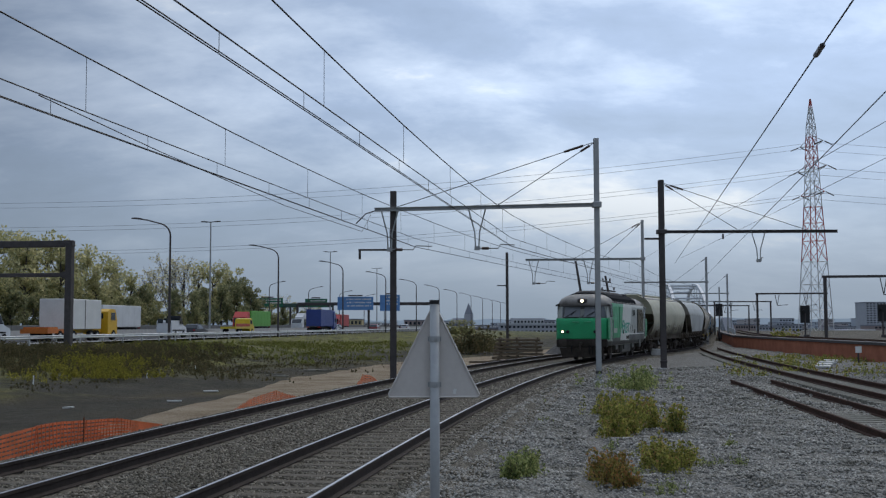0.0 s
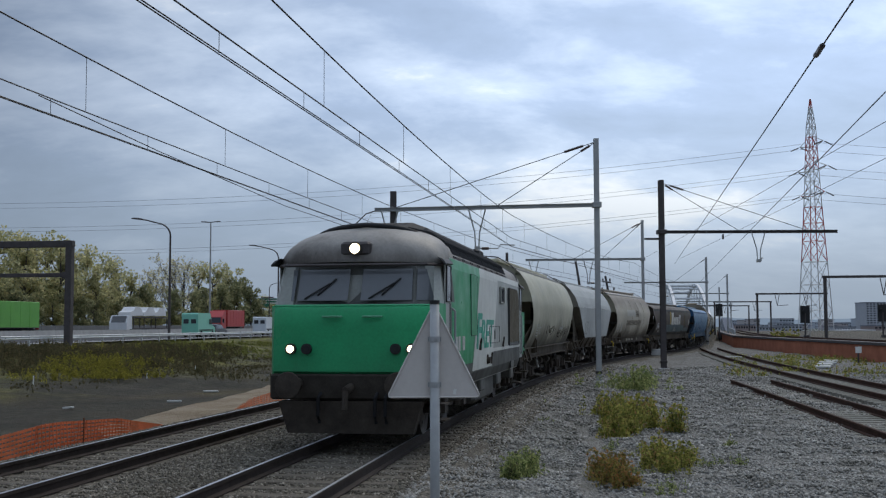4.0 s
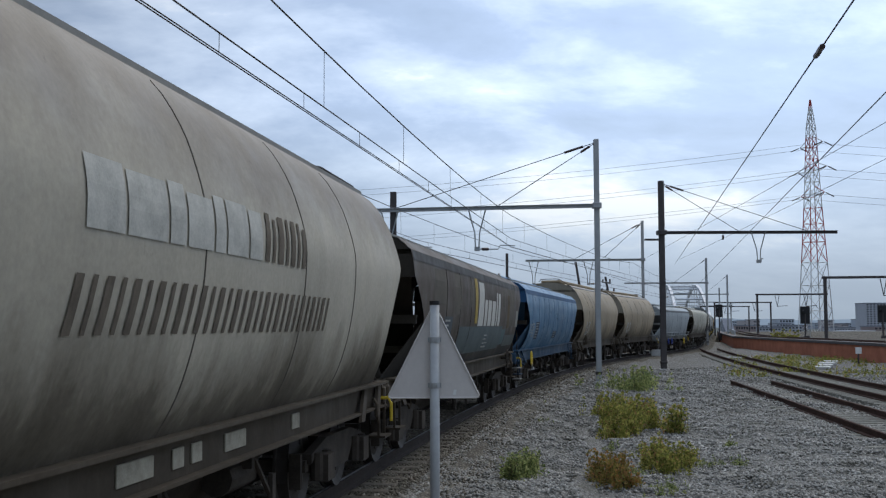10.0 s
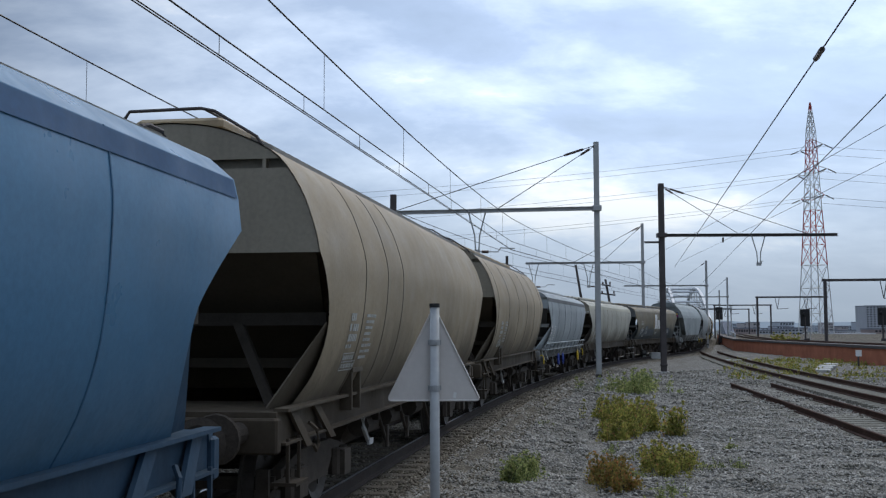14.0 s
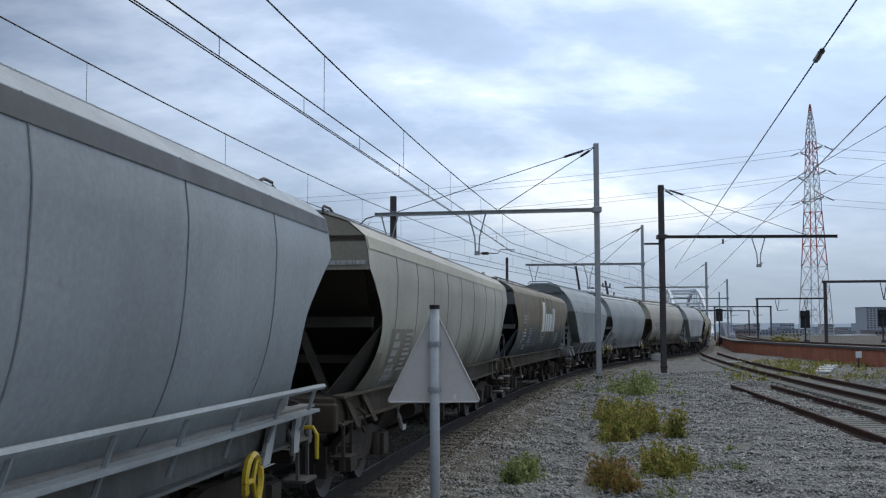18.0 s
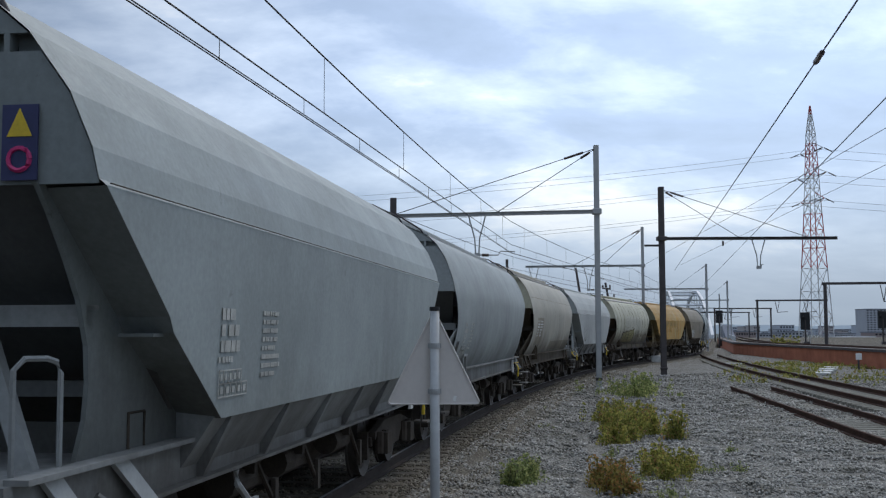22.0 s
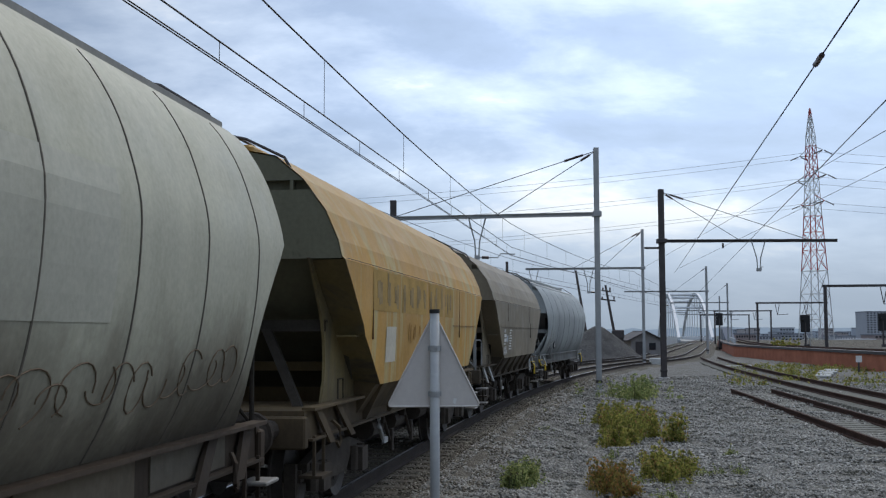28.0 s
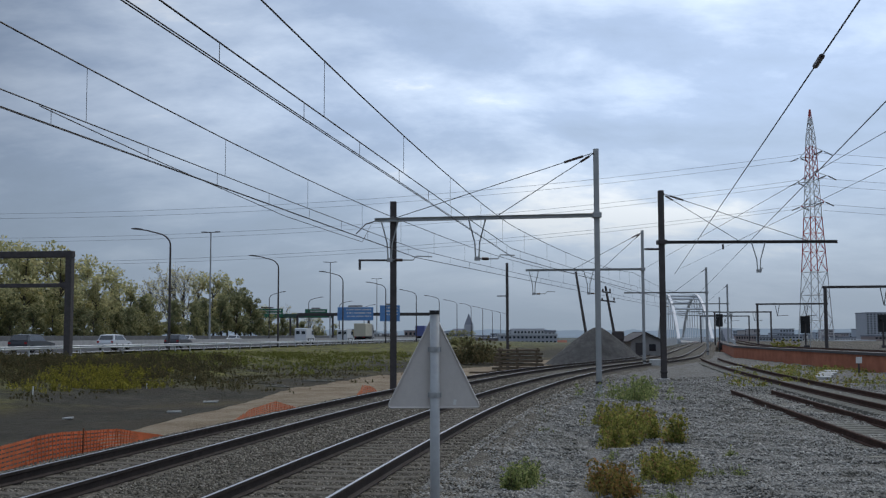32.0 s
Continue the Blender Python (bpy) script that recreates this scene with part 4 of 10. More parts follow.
def bogie_parts(parent, x, mat, wheel_list):
    """A two-axle bogie with its wheelsets."""
    b = MB()
    for sg in (-1, 1):
        y = sg * 1.0
        b.loft([[(x + px, y - 0.05, pz) for px, pz in BOGIE_SIDE], [(x + px, y + 0.05, pz) for px, pz in BOGIE_SIDE]])
        for ax in (-0.9, 0.9):
            b.box((x + ax, y + sg * 0.1, 0.46), (0.30, 0.16, 0.28))
            b.cyl((x + ax - 0.17, y + sg * 0.06, 0.33), (x + ax - 0.17, y + sg * 0.06, 0.62), 0.07, 8)
            b.cyl((x + ax + 0.17, y + sg * 0.06, 0.33), (x + ax + 0.17, y + sg * 0.06, 0.62), 0.07, 8)
            b.box((x + ax * 1.55, y - sg * 0.08, 0.46), (0.07, 0.12, 0.36))
    b.box((x, 0, 0.6), (0.45, 2.0, 0.22)).box((x - 1.25, 0, 0.5), (0.12, 2.0, 0.12)).box((x + 1.25, 0, 0.5), (0.12, 2.0, 0.12))
    bg = part("bogie", b, M["bogie"], parent, "grimy two-axle bogie")
    for ax in (-0.9, 0.9):
        w = part("wheelset", WHEELSET, M["wheel"], bg, at=pose(x + ax, 0, 0.46))
        wheel_list.append((w, x + ax))
    return bg


BOGIE_SIDE = [(-1.25, 0.62), (-1.25, 0.52), (-1.05, 0.60), (-0.75, 0.60), (-0.45, 0.36), (0.45, 0.36), (0.75, 0.60), (1.05, 0.60), (1.25, 0.52), (1.25, 0.62), (0.6, 0.74), (-0.6, 0.74)]


def wheelset_mesh():
    b = MB().cyl((0, -1.0, 0), (0, 1.0, 0), 0.08, 10)
    for sg in (-1, 1):
        rings = []
        for r, y in ((0.12, 0.70), (0.12, 0.83), (0.36, 0.78), (0.46, 0.82), (0.455, 0.74), (0.46, 0.70), (0.485, 0.69), (0.485, 0.665), (0.37, 0.66), (0.12, 0.66)):
            rings.append([(r * math.cos(a), sg * y, r * math.sin(a)) for a in (2 * math.pi * q / 22 for q in range(22))])
        b.loft(rings, caps=False)
        for q in range(4):
            a = q * math.pi / 2
            b.box((0.25 * math.cos(a), sg * 0.812, 0.25 * math.sin(a)), (0.05, 0.012, 0.05), 0, -a)
    return b.mesh("wheelset")


CHANNEL = [(1.155, 0.91), (1.27, 0.91), (1.27, 0.935), (1.185, 0.935), (1.185, 1.21), (1.29, 1.21), (1.29, 1.24), (1.155, 1.24)]
WING = [(0.0, 2.74), (0.08, 2.74), (1.2, 2.0), (2.15, 1.45), (2.15, 1.14), (0.44, 1.14), (0.52, 1.30), (0.60, 1.46), (0.63, 1.66), (0.61, 1.88), (0.50, 2.14), (0.34, 2.36), (0.14, 2.60)]
WHEELSET = wheelset_mesh()
BUFFER = MB().cyl((0, 0, 0), (0.34, 0, 0), 0.10, 12).cyl((0.34, 0, 0), (0.52, 0, 0), 0.075, 12).loft(
    [[(x, r * math.cos(a), r * math.sin(a)) for a in (2 * math.pi * q / 16 for q in range(16))] for x, r in ((0.52, 0.16), (0.56, 0.22), (0.585, 0.21), (0.60, 0.1))]).mesh("buffer")


def mirrored(b):
    """The same builder on the far side of the wagon."""
    out = MB()
    out.v, out.f = [(x, -y, z) for x, y, z in b.v], [tuple(reversed(f)) for f in b.f]
    return out


def rib_mesh(roof, side, cut, x, w=0.024, proud=0.006):
    """A curved stiffener over one side, from shoulder to sole bar."""
    prof = [(o, z) for o, z in roof if z < roof[0][1] - 0.3 and o > 1.0] + side
    rings = []
    for o, z in prof:
        rings.append([(x - w / 2, o - 0.01, z), (x - w / 4, o + proud, z), (x + w / 4, o + proud, z), (x + w / 2, o - 0.01, z)])
    return MB().loft(rings)


def side_point(roof, side, z):
    pts = sorted([(b, a) for a, b in list(roof) + side if a > 0.6])
    return float(np.interp(z, [p[0] for p in pts], [p[1] for p in pts]))


def on_side(b, roof, side, lift=0.0085):
    """Lays a flat builder (x, 0, z) on the curved side sheet: returns a new builder."""
    out = MB()
    out.f = list(b.f)
    for x, y, z in b.v:
        out.v.append((x, side_point(roof, side, z) + lift + y, z))
    return out


def sheet_patch(roof, side, x0, x1, z0, z1, lift=0.006, skew=0.0, n=6):
    """A painted patch that follows the side sheet."""
    b = MB()
    for j in range(n + 1):
        z = z0 + (z1 - z0) * j / n
        o = side_point(roof, side, z) + lift
        b.v += [(x0 + skew * j / n, o, z), (x1 + skew * j / n, o, z)]
    b.f = [(2 * j, 2 * j + 1, 2 * j + 3, 2 * j + 2) for j in range(n)]
    return b


def scrawl(roof, side, x0, x1, z0, z1, seed, n=9, r=0.014):
    """Looping spray-can strokes."""
    rnd = random.Random(seed)
    b = MB()
    x = x0
    step = (x1 - x0) / n
    for i in range(n):
        pts = []
        a0, dirn = rnd.uniform(0, 6.3), rnd.choice((-1, 1))
        rx, rz = abs(step) * rnd.uniform(0.5, 0.95), (z1 - z0) * rnd.uniform(0.3, 0.55)
        cx, cz = x + step / 2, (z0 + z1) / 2 + rnd.uniform(-0.2, 0.2) * (z1 - z0)
        turn = rnd.uniform(3.0, 6.5)
        for q in range(13):
            a = a0 + dirn * turn * q / 12
            px, pz = cx + rx * math.cos(a) + step * 0.3 * q / 12, cz + rz * math.sin(a) * (1 - 0.3 * q / 12)
            pts.append((px, side_point(roof, side, pz) + 0.004, pz))
        b.tube(pts, r, 4)
        x += step
    return b


MESH_CACHE = {}


def cached(key, make):
    if key not in MESH_CACHE:
        r = make()
        MESH_CACHE[key] = r.mesh(str(key[0])) if isinstance(r, MB) else r
    return MESH_CACHE[key]


WHEELS = []   # (wheelset, place along its vehicle, vehicle's centre)
VEHICLES = []  # (thing, centre, half distance of the bogies)


def wagon(kind, u_front, u_rear, label, body_mat, end_mat, frame_mat, ribs=(), deco=None, walkway=True, handrail="platform", lever=None, post_mat=None, low=False, seam="seam", rails=(), ladder_y=(0.35, 0.75), rounded=False, wing_mat=None, inner_shade_mat=None):
    """A covered grain hopper. u_front, u_rear: its upper corners along the train."""
    L = u_rear - u_front
    centre = (u_front + u_rear) / 2
    roof, side, cut = {"A": (ROOF_A, SIDE_A, CUT_A), "B": (ROOF_B, SIDE_B, CUT_B), "C": (ROOF_C, SIDE_C, CUT_C)}[kind]
    if rounded:
        roof, side = ROOF_D, SIDE_D
    z_sh = roof[-1][1]
    # low: end struts and rails painted dark to stand for the recess's shade
    if low and post_mat is None:
        post_mat = M["frame"]
    w = thing("hopper_wagon", label, "hopper wagon", group="wagons of the train")
    key = (kind, round(L, 2), rounded)
    part("body", cached(("body",) + key, lambda: shell_mesh(roof, side, cut, L, crease={"A": 40, "B": 7, "C": 15}[kind])), body_mat, w)
    z_lo = side[-1][1]
    HS = L / 2 + 0.42            # headstock
    for sg in (1, -1):
        x = sg * L / 2
        slot = {"A": (3.47, 3.56), "B": (3.44, 3.54), "C": (2.96, 3.03)}[kind]
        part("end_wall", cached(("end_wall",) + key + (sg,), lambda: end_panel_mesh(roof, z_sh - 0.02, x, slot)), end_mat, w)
        # sloping hopper end under the wall; its dark paint stands for the recess's shade
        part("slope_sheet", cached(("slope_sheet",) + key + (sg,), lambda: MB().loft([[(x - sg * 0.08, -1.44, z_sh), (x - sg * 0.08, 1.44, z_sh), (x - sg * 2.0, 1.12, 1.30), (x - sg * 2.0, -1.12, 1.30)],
                                                                                 [(x - sg * 0.14, -1.44, z_sh), (x - sg * 0.14, 1.44, z_sh), (x - sg * 2.06, 1.12, 1.30), (x - sg * 2.06, -1.12, 1.30)]])), inner_shade_mat or (end_mat if kind == "B" and low else (frame_mat if low else P["dark_grey"])), w)
        # struts and beams of the end frame
        for sy in (1, -1):
            part("end_strut", cached(("end_strut",) + key + (sg, sy), lambda: MB().loft([[(sg * (L / 2 - 0.36) + dx, sy * 0.94 + dy, 1.20) for dx, dy in ((-0.04, -0.05), (0.04, -0.05), (0.04, 0.05), (-0.04, 0.05))],
                                                                                     [(x - sg * 0.60 + dx, sy * 0.51 + dy, 2.02) for dx, dy in ((-0.04, -0.05), (0.04, -0.05), (0.04, 0.05), (-0.04, 0.05))]])), post_mat or frame_mat, w)
        part("end_beam", cached(("end_beam",) + key + (sg,), lambda: MB().box((x - sg * 0.62, 0, 2.04), (0.08, 2.82 if kind != "B" else 2.3, 0.10)).box((x - sg * 0.66, 0, 2.10), (0.16, 2.82 if kind != "B" else 2.3, 0.03))), post_mat or frame_mat, w)
        part("cross_beam", cached(("cross_beam",) + key + (sg,), lambda: MB().box((x - sg * 1.35, 0, 1.60), (0.10, 2.2, 0.10))), frame_mat, w)
        if kind != "B":
            # lower corner plates, folded in from the side sheet to the platform
            for sy in (1, -1):
                zt, cz = 2.02, cut_at(cut, 2.02)
                part("corner_plate", cached(("corner_plate",) + key + (sg, sy), lambda: MB().loft([
                    [(x - sg * (cz + 0.01), sy * (side_point(roof, side, zt) - d), zt), (x + sg * 0.16, sy * (1.06 - d), 1.23),
                     (x - sg * 0.75, sy * (1.16 - d), 1.23), (x - sg * (cz + 0.35), sy * (side_point(roof, side, 1.65) - 0.02 - d), 1.65)] for d in (0.012, 0.03)])), inner_shade_mat or (frame_mat if low else body_mat), w, "folded corner plate")
            if sg > 0 and kind == "A":
                part("jack_bracket", cached(("jack_bracket",) + key + (sg,), lambda: MB().box((x - sg * 2.06, 1.25, 1.29), (0.05, 0.14, 0.46)).box((x - sg * 2.46, 1.25, 1.29), (0.05, 0.14, 0.46)).box((x - sg * 2.26, 1.29, 1.50), (0.5, 0.10, 0.05)).box((x - sg * 2.26, 1.22, 1.27), (0.36, 0.02, 0.38))), frame_mat, w, "upright jacking bracket")
        part("headstock", cached(("headstock",) + key + (sg,), lambda: MB().cbox((sg * (HS - 0.07), 0, 1.00), (0.14, 2.46, 0.32), 0.02)), frame_mat, w)
        for sy in (0.875, -0.875):
            part("buffer", BUFFER, M["bogie"], w, at=pose(sg * HS, sy, 1.03, rz=0 if sg > 0 else 180))
        part("coupling", cached(("coupling",) + key + (sg,), lambda: MB().cyl((sg * HS, 0, 1.0), (sg * (HS + 0.3), 0, 0.95), 0.06, 8).tube([(sg * (HS + 0.3), 0, 0.95), (sg * (HS + 0.36), 0, 0.7), (sg * (HS + 0.2), 0, 0.55)], 0.04, 6)), M["bogie"], w)
        part("air_hose", cached(("air_hose",) + key + (sg,), lambda: MB().tube([(sg * (HS - 0.02), 0.42, 0.92), (sg * (HS + 0.16), 0.42, 0.86), (sg * (HS + 0.3), 0.36, 0.62), (sg * (HS + 0.42), 0.3, 0.66)], 0.028, 6)), M["rubber"], w, "black rubber brake hose", smooth=True)
        # footstep under the corner
        part("footstep", cached(("footstep",) + key + (sg,), lambda: MB().box((sg * (HS - 0.45), 1.22, 0.55), (0.42, 0.24, 0.03)).box((sg * (HS - 0.27), 1.25, 0.75), (0.03, 0.03, 0.42)).box((sg * (HS - 0.63), 1.25, 0.75), (0.03, 0.03, 0.42))), frame_mat, w)
        part("platform", cached(("platform",) + key + (sg,), lambda: MB().box((sg * (HS - 0.85), 0, 1.19), (1.5, 2.3, 0.04)).box((sg * (HS - 0.12), 0, 1.17), (0.08, 2.4, 0.08))), frame_mat, w)
        # slanted straps between the sole bar and the corner
        for e0, e1 in ((-0.02, 0.34), (0.80, 1.25)):
            part("corner_bracket", cached(("corner_bracket",) + key + (sg, e0), lambda: MB().loft([[(sg * (L / 2 - e0), y, 1.20), (sg * (L / 2 - e0 - 0.20), y, 1.20), (sg * (L / 2 - e1 - 0.20), y + 0.06, 0.84), (sg * (L / 2 - e1), y + 0.06, 0.84)] for y in (1.20, 1.235)])), strap_m if not low else frame_mat, w, "slanted pressed-steel strap")
        part("cable_hook", cached(("cable_hook",) + key + (sg,), lambda: MB().tube([(x - sg * 0.55, 1.25, 1.05), (x - sg * 0.62, 1.31, 0.98), (x - sg * 0.66, 1.32, 0.84), (x - sg * 0.60, 1.31, 0.78), (x - sg * 0.54, 1.30, 0.84)], 0.022, 5)), frame_mat, w)
    # sole bars, centre hoppers, brake gear
    for sy in (1, -1):
        part("sole_bar", cached(("sole_bar",) + key + (sy,), lambda: MB().loft([[(q * (HS - 0.15), sy * o, z) for o, z in CHANNEL] for q in (1, -1)])), frame_mat, w)
    if kind == "B":
        # open lower hoppers with ribs under the faceted side
        part("lower_hopper", cached(("lower_hopper",) + key, lambda: MB().loft([[(sx * (L / 2 - 1.95), 1.45, 1.42), (sx * (L / 2 - 1.95), 1.10, 0.9), (sx * (L / 2 - 1.95), -1.10, 0.9), (sx * (L / 2 - 1.95), -1.45, 1.42)] for sx in (1, -1)])), frame_mat, w)
        nb = 6
        for i in range(nb):
            px = (L / 2 - 2.3) * (1 - 2 * i / (nb - 1))
            part("hopper_rib", cached(("hopper_rib",) + key + (i,), lambda: MB().loft([[(px - 0.04, 1.46, 1.40), (px + 0.04, 1.46, 1.40), (px + 0.04, 1.36, 1.42), (px - 0.04, 1.36, 1.42)],
                                                                                  [(px - 0.04, 1.22, 0.92), (px + 0.04, 1.22, 0.92), (px + 0.04, 1.06, 0.92), (px - 0.04, 1.06, 0.92)]])), frame_mat, w)
        for sx in (1, -1):
            for sy in (1, -1):
                wing = part("end_wing", cached(("end_wing",) + key + (sx, sy), lambda: MB().loft([[(sx * (L / 2 - e), y, z) for e, z in WING] for y in (sy * 1.12, sy * 1.15)])), wing_mat or end_mat, w, "inset corner plate with a hollowed edge")
                if sy > 0:
                    part("hatch_frame", MB().tube([(sx * (L / 2 - e), 1.156, z) for e, z in ((1.16, 1.22), (1.40, 1.22), (1.40, 1.46), (1.16, 1.46), (1.16, 1.22))], 0.011, 4), M["seam_dark"], wing)
                    part("wing_rib", MB().box((sx * (L / 2 - 1.15), 1.31, 1.94), (0.5, 0.22, 0.02)), wing_mat or end_mat, wing)
                part("edge_flange", cached(("edge_flange",) + key + (sx, sy), lambda: edge_flange(roof, [(o, z) for o, z in side], cut, sx * L / 2, 1.15, 2.72, 1.37) if sy > 0 else mirrored(edge_flange(roof, side, cut, sx * L / 2, 1.15, 2.72, 1.37))), wing_mat or end_mat, w, "turned-in edge of the side sheet")
        part("side_seam", cached(("side_seam",) + key, lambda: MB().box((0, 1.519, 2.735), (L - 0.15, 0.008, 0.006))), M["seam_dark"], w, "thin dark seam along the shoulder")
    part("discharge_hopper", cached(("discharge_hopper",) + key, lambda: MB().loft([[(L / 2 - 3.6, 1.0, 0.95), (-L / 2 + 3.6, 1.0, 0.95), (-L / 2 + 3.6, -1.0, 0.95), (L / 2 - 3.6, -1.0, 0.95)], [(L / 2 - 4.2, 0.6, 0.42), (-L / 2 + 4.2, 0.6, 0.42), (-L / 2 + 4.2, -0.6, 0.42), (L / 2 - 4.2, -0.6, 0.42)]])), M["bogie"], w)
    wl = []
    bx = L / 2 - 1.55
    for sg in (1, -1):
        bogie_parts(w, sg * bx, M["bogie"], wl)
    for ob, place in wl:
        WHEELS.append((ob, place, centre))
    for px in (-1.6, 0.4, 1.9):
        part("brake_gear", cached(("brake_gear", px), lambda: MB().cyl((px, 0.95, 0.72), (px + 0.7, 0.95, 0.72), 0.14, 10).box((px + 0.35, 1.05, 0.92), (0.08, 0.2, 0.3)).tube([(px - 0.3, 1.1, 0.45), (px + 0.2, 1.1, 0.85)], 0.025, 5).box((px - 0.3, 1.12, 0.5), (0.1, 0.04, 0.3))), M["bogie"], w)
    part("brake_lever", cached(("brake_lever",) + key, lambda: MB().tube([(L / 2 - 3.4, 1.2, 0.6), (L / 2 - 3.0, 1.24, 0.78), (L / 2 - 2.95, 1.24, 0.9)], 0.03, 6).box((L / 2 - 3.45, 1.22, 0.58), (0.22, 0.03, 0.07))), M["galv"], w, "light grey lever")
    # roof walkway and hoops
    if walkway and kind != "B":
        for sy in (1, -1):
            part("walkway", cached(("walkway", sy) + key, lambda: MB().loft([[(x, sy * 0.78, roof_z(roof, 0.78) + 0.03), (x, sy * 1.0, roof_z(roof, 1.0) + 0.045), (x, sy * 1.0, roof_z(roof, 1.0) - 0.01), (x, sy * 0.78, roof_z(roof, 0.78) - 0.03)] for x in (L / 2 - 0.12, -L / 2 + 0.12)])), strap_m if not low else P["walk"], w, "flat roof walkway")
    zt = roof[0][1]
    part("hatch", cached(("hatch",) + key, lambda: MB().cbox((0, 0, zt + 0.03), (L - 0.5, 0.9, 0.12), 0.03)), body_mat, w, "long loading hatch")
    for sg in (1, -1):
        x = sg * (L / 2 - 0.06)
        if kind == "C":
            for y in (0.45, 0.95):
                zz = roof_z(roof, y)
                part("roof_hoop", cached(("roof_hoop",) + key + (sg, y), lambda: MB().tube([(x, y, zz - 0.02), (x, y, zz + 0.06), (x - sg * 0.04, y, zz + 0.09), (x - sg * 0.3, y, zz + 0.09), (x - sg * 0.42, y, zz + 0.06), (x - sg * 0.45, y, zz - 0.02)], 0.016, 6)), M["dark_steel"], w, smooth=True)
        else:
            part("roof_hoop", cached(("roof_hoop",) + key + (sg,), lambda: MB().tube([(x, -0.5, zt + 0.02), (x, -0.42, zt + 0.13), (x, 0.30, zt + 0.14), (x, 0.44, zt + 0.11), (x, 0.86, roof_z(roof, 0.86) + 0.05), (x, 0.92, roof_z(roof, 0.92) - 0.01)], 0.017, 6).tube([(x, 0.36, zt + 0.12), (x - sg * 0.5, 0.36, zt + 0.12), (x - sg * 0.55, 0.36, zt)], 0.015, 5)), M["dark_steel"], w, "bent tubular roof rail", smooth=True)
    # tubular handrails on the end platforms
    for sg in rails:
        xx = sg * (HS - 0.04)
        rm = post_mat or rail_m
        part("handrail", cached(("handrail", sg) + key, lambda: MB().tube([(xx, 1.12, 1.1), (xx, 1.12, 1.98), (xx, 1.10, 2.06), (xx, 1.03, 2.1), (xx, 0.56, 2.1), (xx, 0.49, 2.06), (xx, 0.47, 1.98), (xx, 0.47, 1.1)], 0.021, 7)), rm, w, "bent tubular handrail", smooth=True)
        part("rail_bar", cached(("rail_bar", sg) + key, lambda: MB().tube([(xx, 0.47, 1.52), (xx, 0.78, 1.52), (xx, 0.86, 1.50), (xx, 1.10, 1.22)], 0.016, 6)), rm, w, "bent lower rail", smooth=True)
        part("side_handrail", cached(("side_handrail", sg) + key, lambda: MB().tube([(xx - sg * 0.66, 1.16, 1.2), (xx - sg * 0.66, 1.16, 1.74), (xx - sg * 0.63, 1.15, 1.80), (xx - sg * 0.56, 1.13, 1.82), (xx - sg * 0.46, 1.06, 1.82), (xx - sg * 0.42, 1.02, 1.76), (xx - sg * 0.42, 1.02, 1.2)], 0.018, 6)), rm, w, smooth=True)
        part("far_handrail", cached(("far_handrail", sg) + key, lambda: MB().tube([(xx, -1.12, 1.1), (xx, -1.12, 1.98), (xx, -1.03, 2.1), (xx, -0.56, 2.1), (xx, -0.47, 1.98), (xx, -0.47, 1.1)], 0.021, 6)), rm, w, smooth=True)
        for z in (0.42, 0.74):
            part("end_step", cached(("end_step", sg, z) + key, lambda: MB().cbox((xx - sg * 0.16, 1.24, z), (0.36, 0.24, 0.035), 0.01)), step_m, w, "pale worn step plate")
    if handrail in ("ladder", "both"):
        b = MB()
        for y in ladder_y:
            b.tube([(HS - 0.35, y, 1.25), (L / 2 + 0.06, y, 2.6), (L / 2 + 0.05, y, roof[0][1] - 0.05)], 0.024, 6)
        for i in range(9):
            z = 1.45 + 0.27 * i
            if z > roof[0][1] - 0.08:
                break
            xq = float(np.interp(z, [1.25, 2.6, 4.0], [HS - 0.35, L / 2 + 0.06, L / 2 + 0.05]))
            b.tube([(xq, ladder_y[0], z), (xq, ladder_y[1], z)], 0.016, 5)
        part("ladder", b, post_mat or frame_mat, w, "steel ladder")
    for sg, style in (lever or {}).items():
        x = sg * (HS - 0.05)
        b = MB()
        if style == "chevron":
            # a tilted plate on the corner, with a flat top and one outer leg
            b.box((x - sg * 0.50, 1.29, 0.98), (0.86, 0.03, 0.20), 0, 0, 0.5).box((x - sg * 0.50, 1.19, 1.07), (0.86, 0.16, 0.025)).tube([(x - sg * 0.94, 1.30, 1.02), (x - sg * 0.97, 1.34, 0.96), (x - sg * 0.97, 1.34, 0.70)], 0.028, 6)
            e = part("shunter_bar", b, M["yellow"], w, "yellow and black striped corner plate")
            for i in range(5):
                part("stripe", MB().box((x - sg * (0.16 + 0.17 * i), 1.307, 0.988), (0.075, 0.006, 0.19), 0, 0.45, 0.5), M["black"], e)
        else:
            b.tube([(x - sg * 0.2, 0.7, 1.0), (x - sg * 0.2, 1.3, 1.02), (x - sg * 0.2, 1.34, 0.95), (x - sg * 0.2, 1.34, 0.72)], 0.022, 6)
            part("shunter_grip", b, M["yellow"], w, "yellow bent grip bar")
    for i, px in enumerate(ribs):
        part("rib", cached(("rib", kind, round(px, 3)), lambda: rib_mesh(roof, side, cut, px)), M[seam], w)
    if deco:
        deco(w, roof, side, L)
    VEHICLES.append((w, centre, bx))
    return w


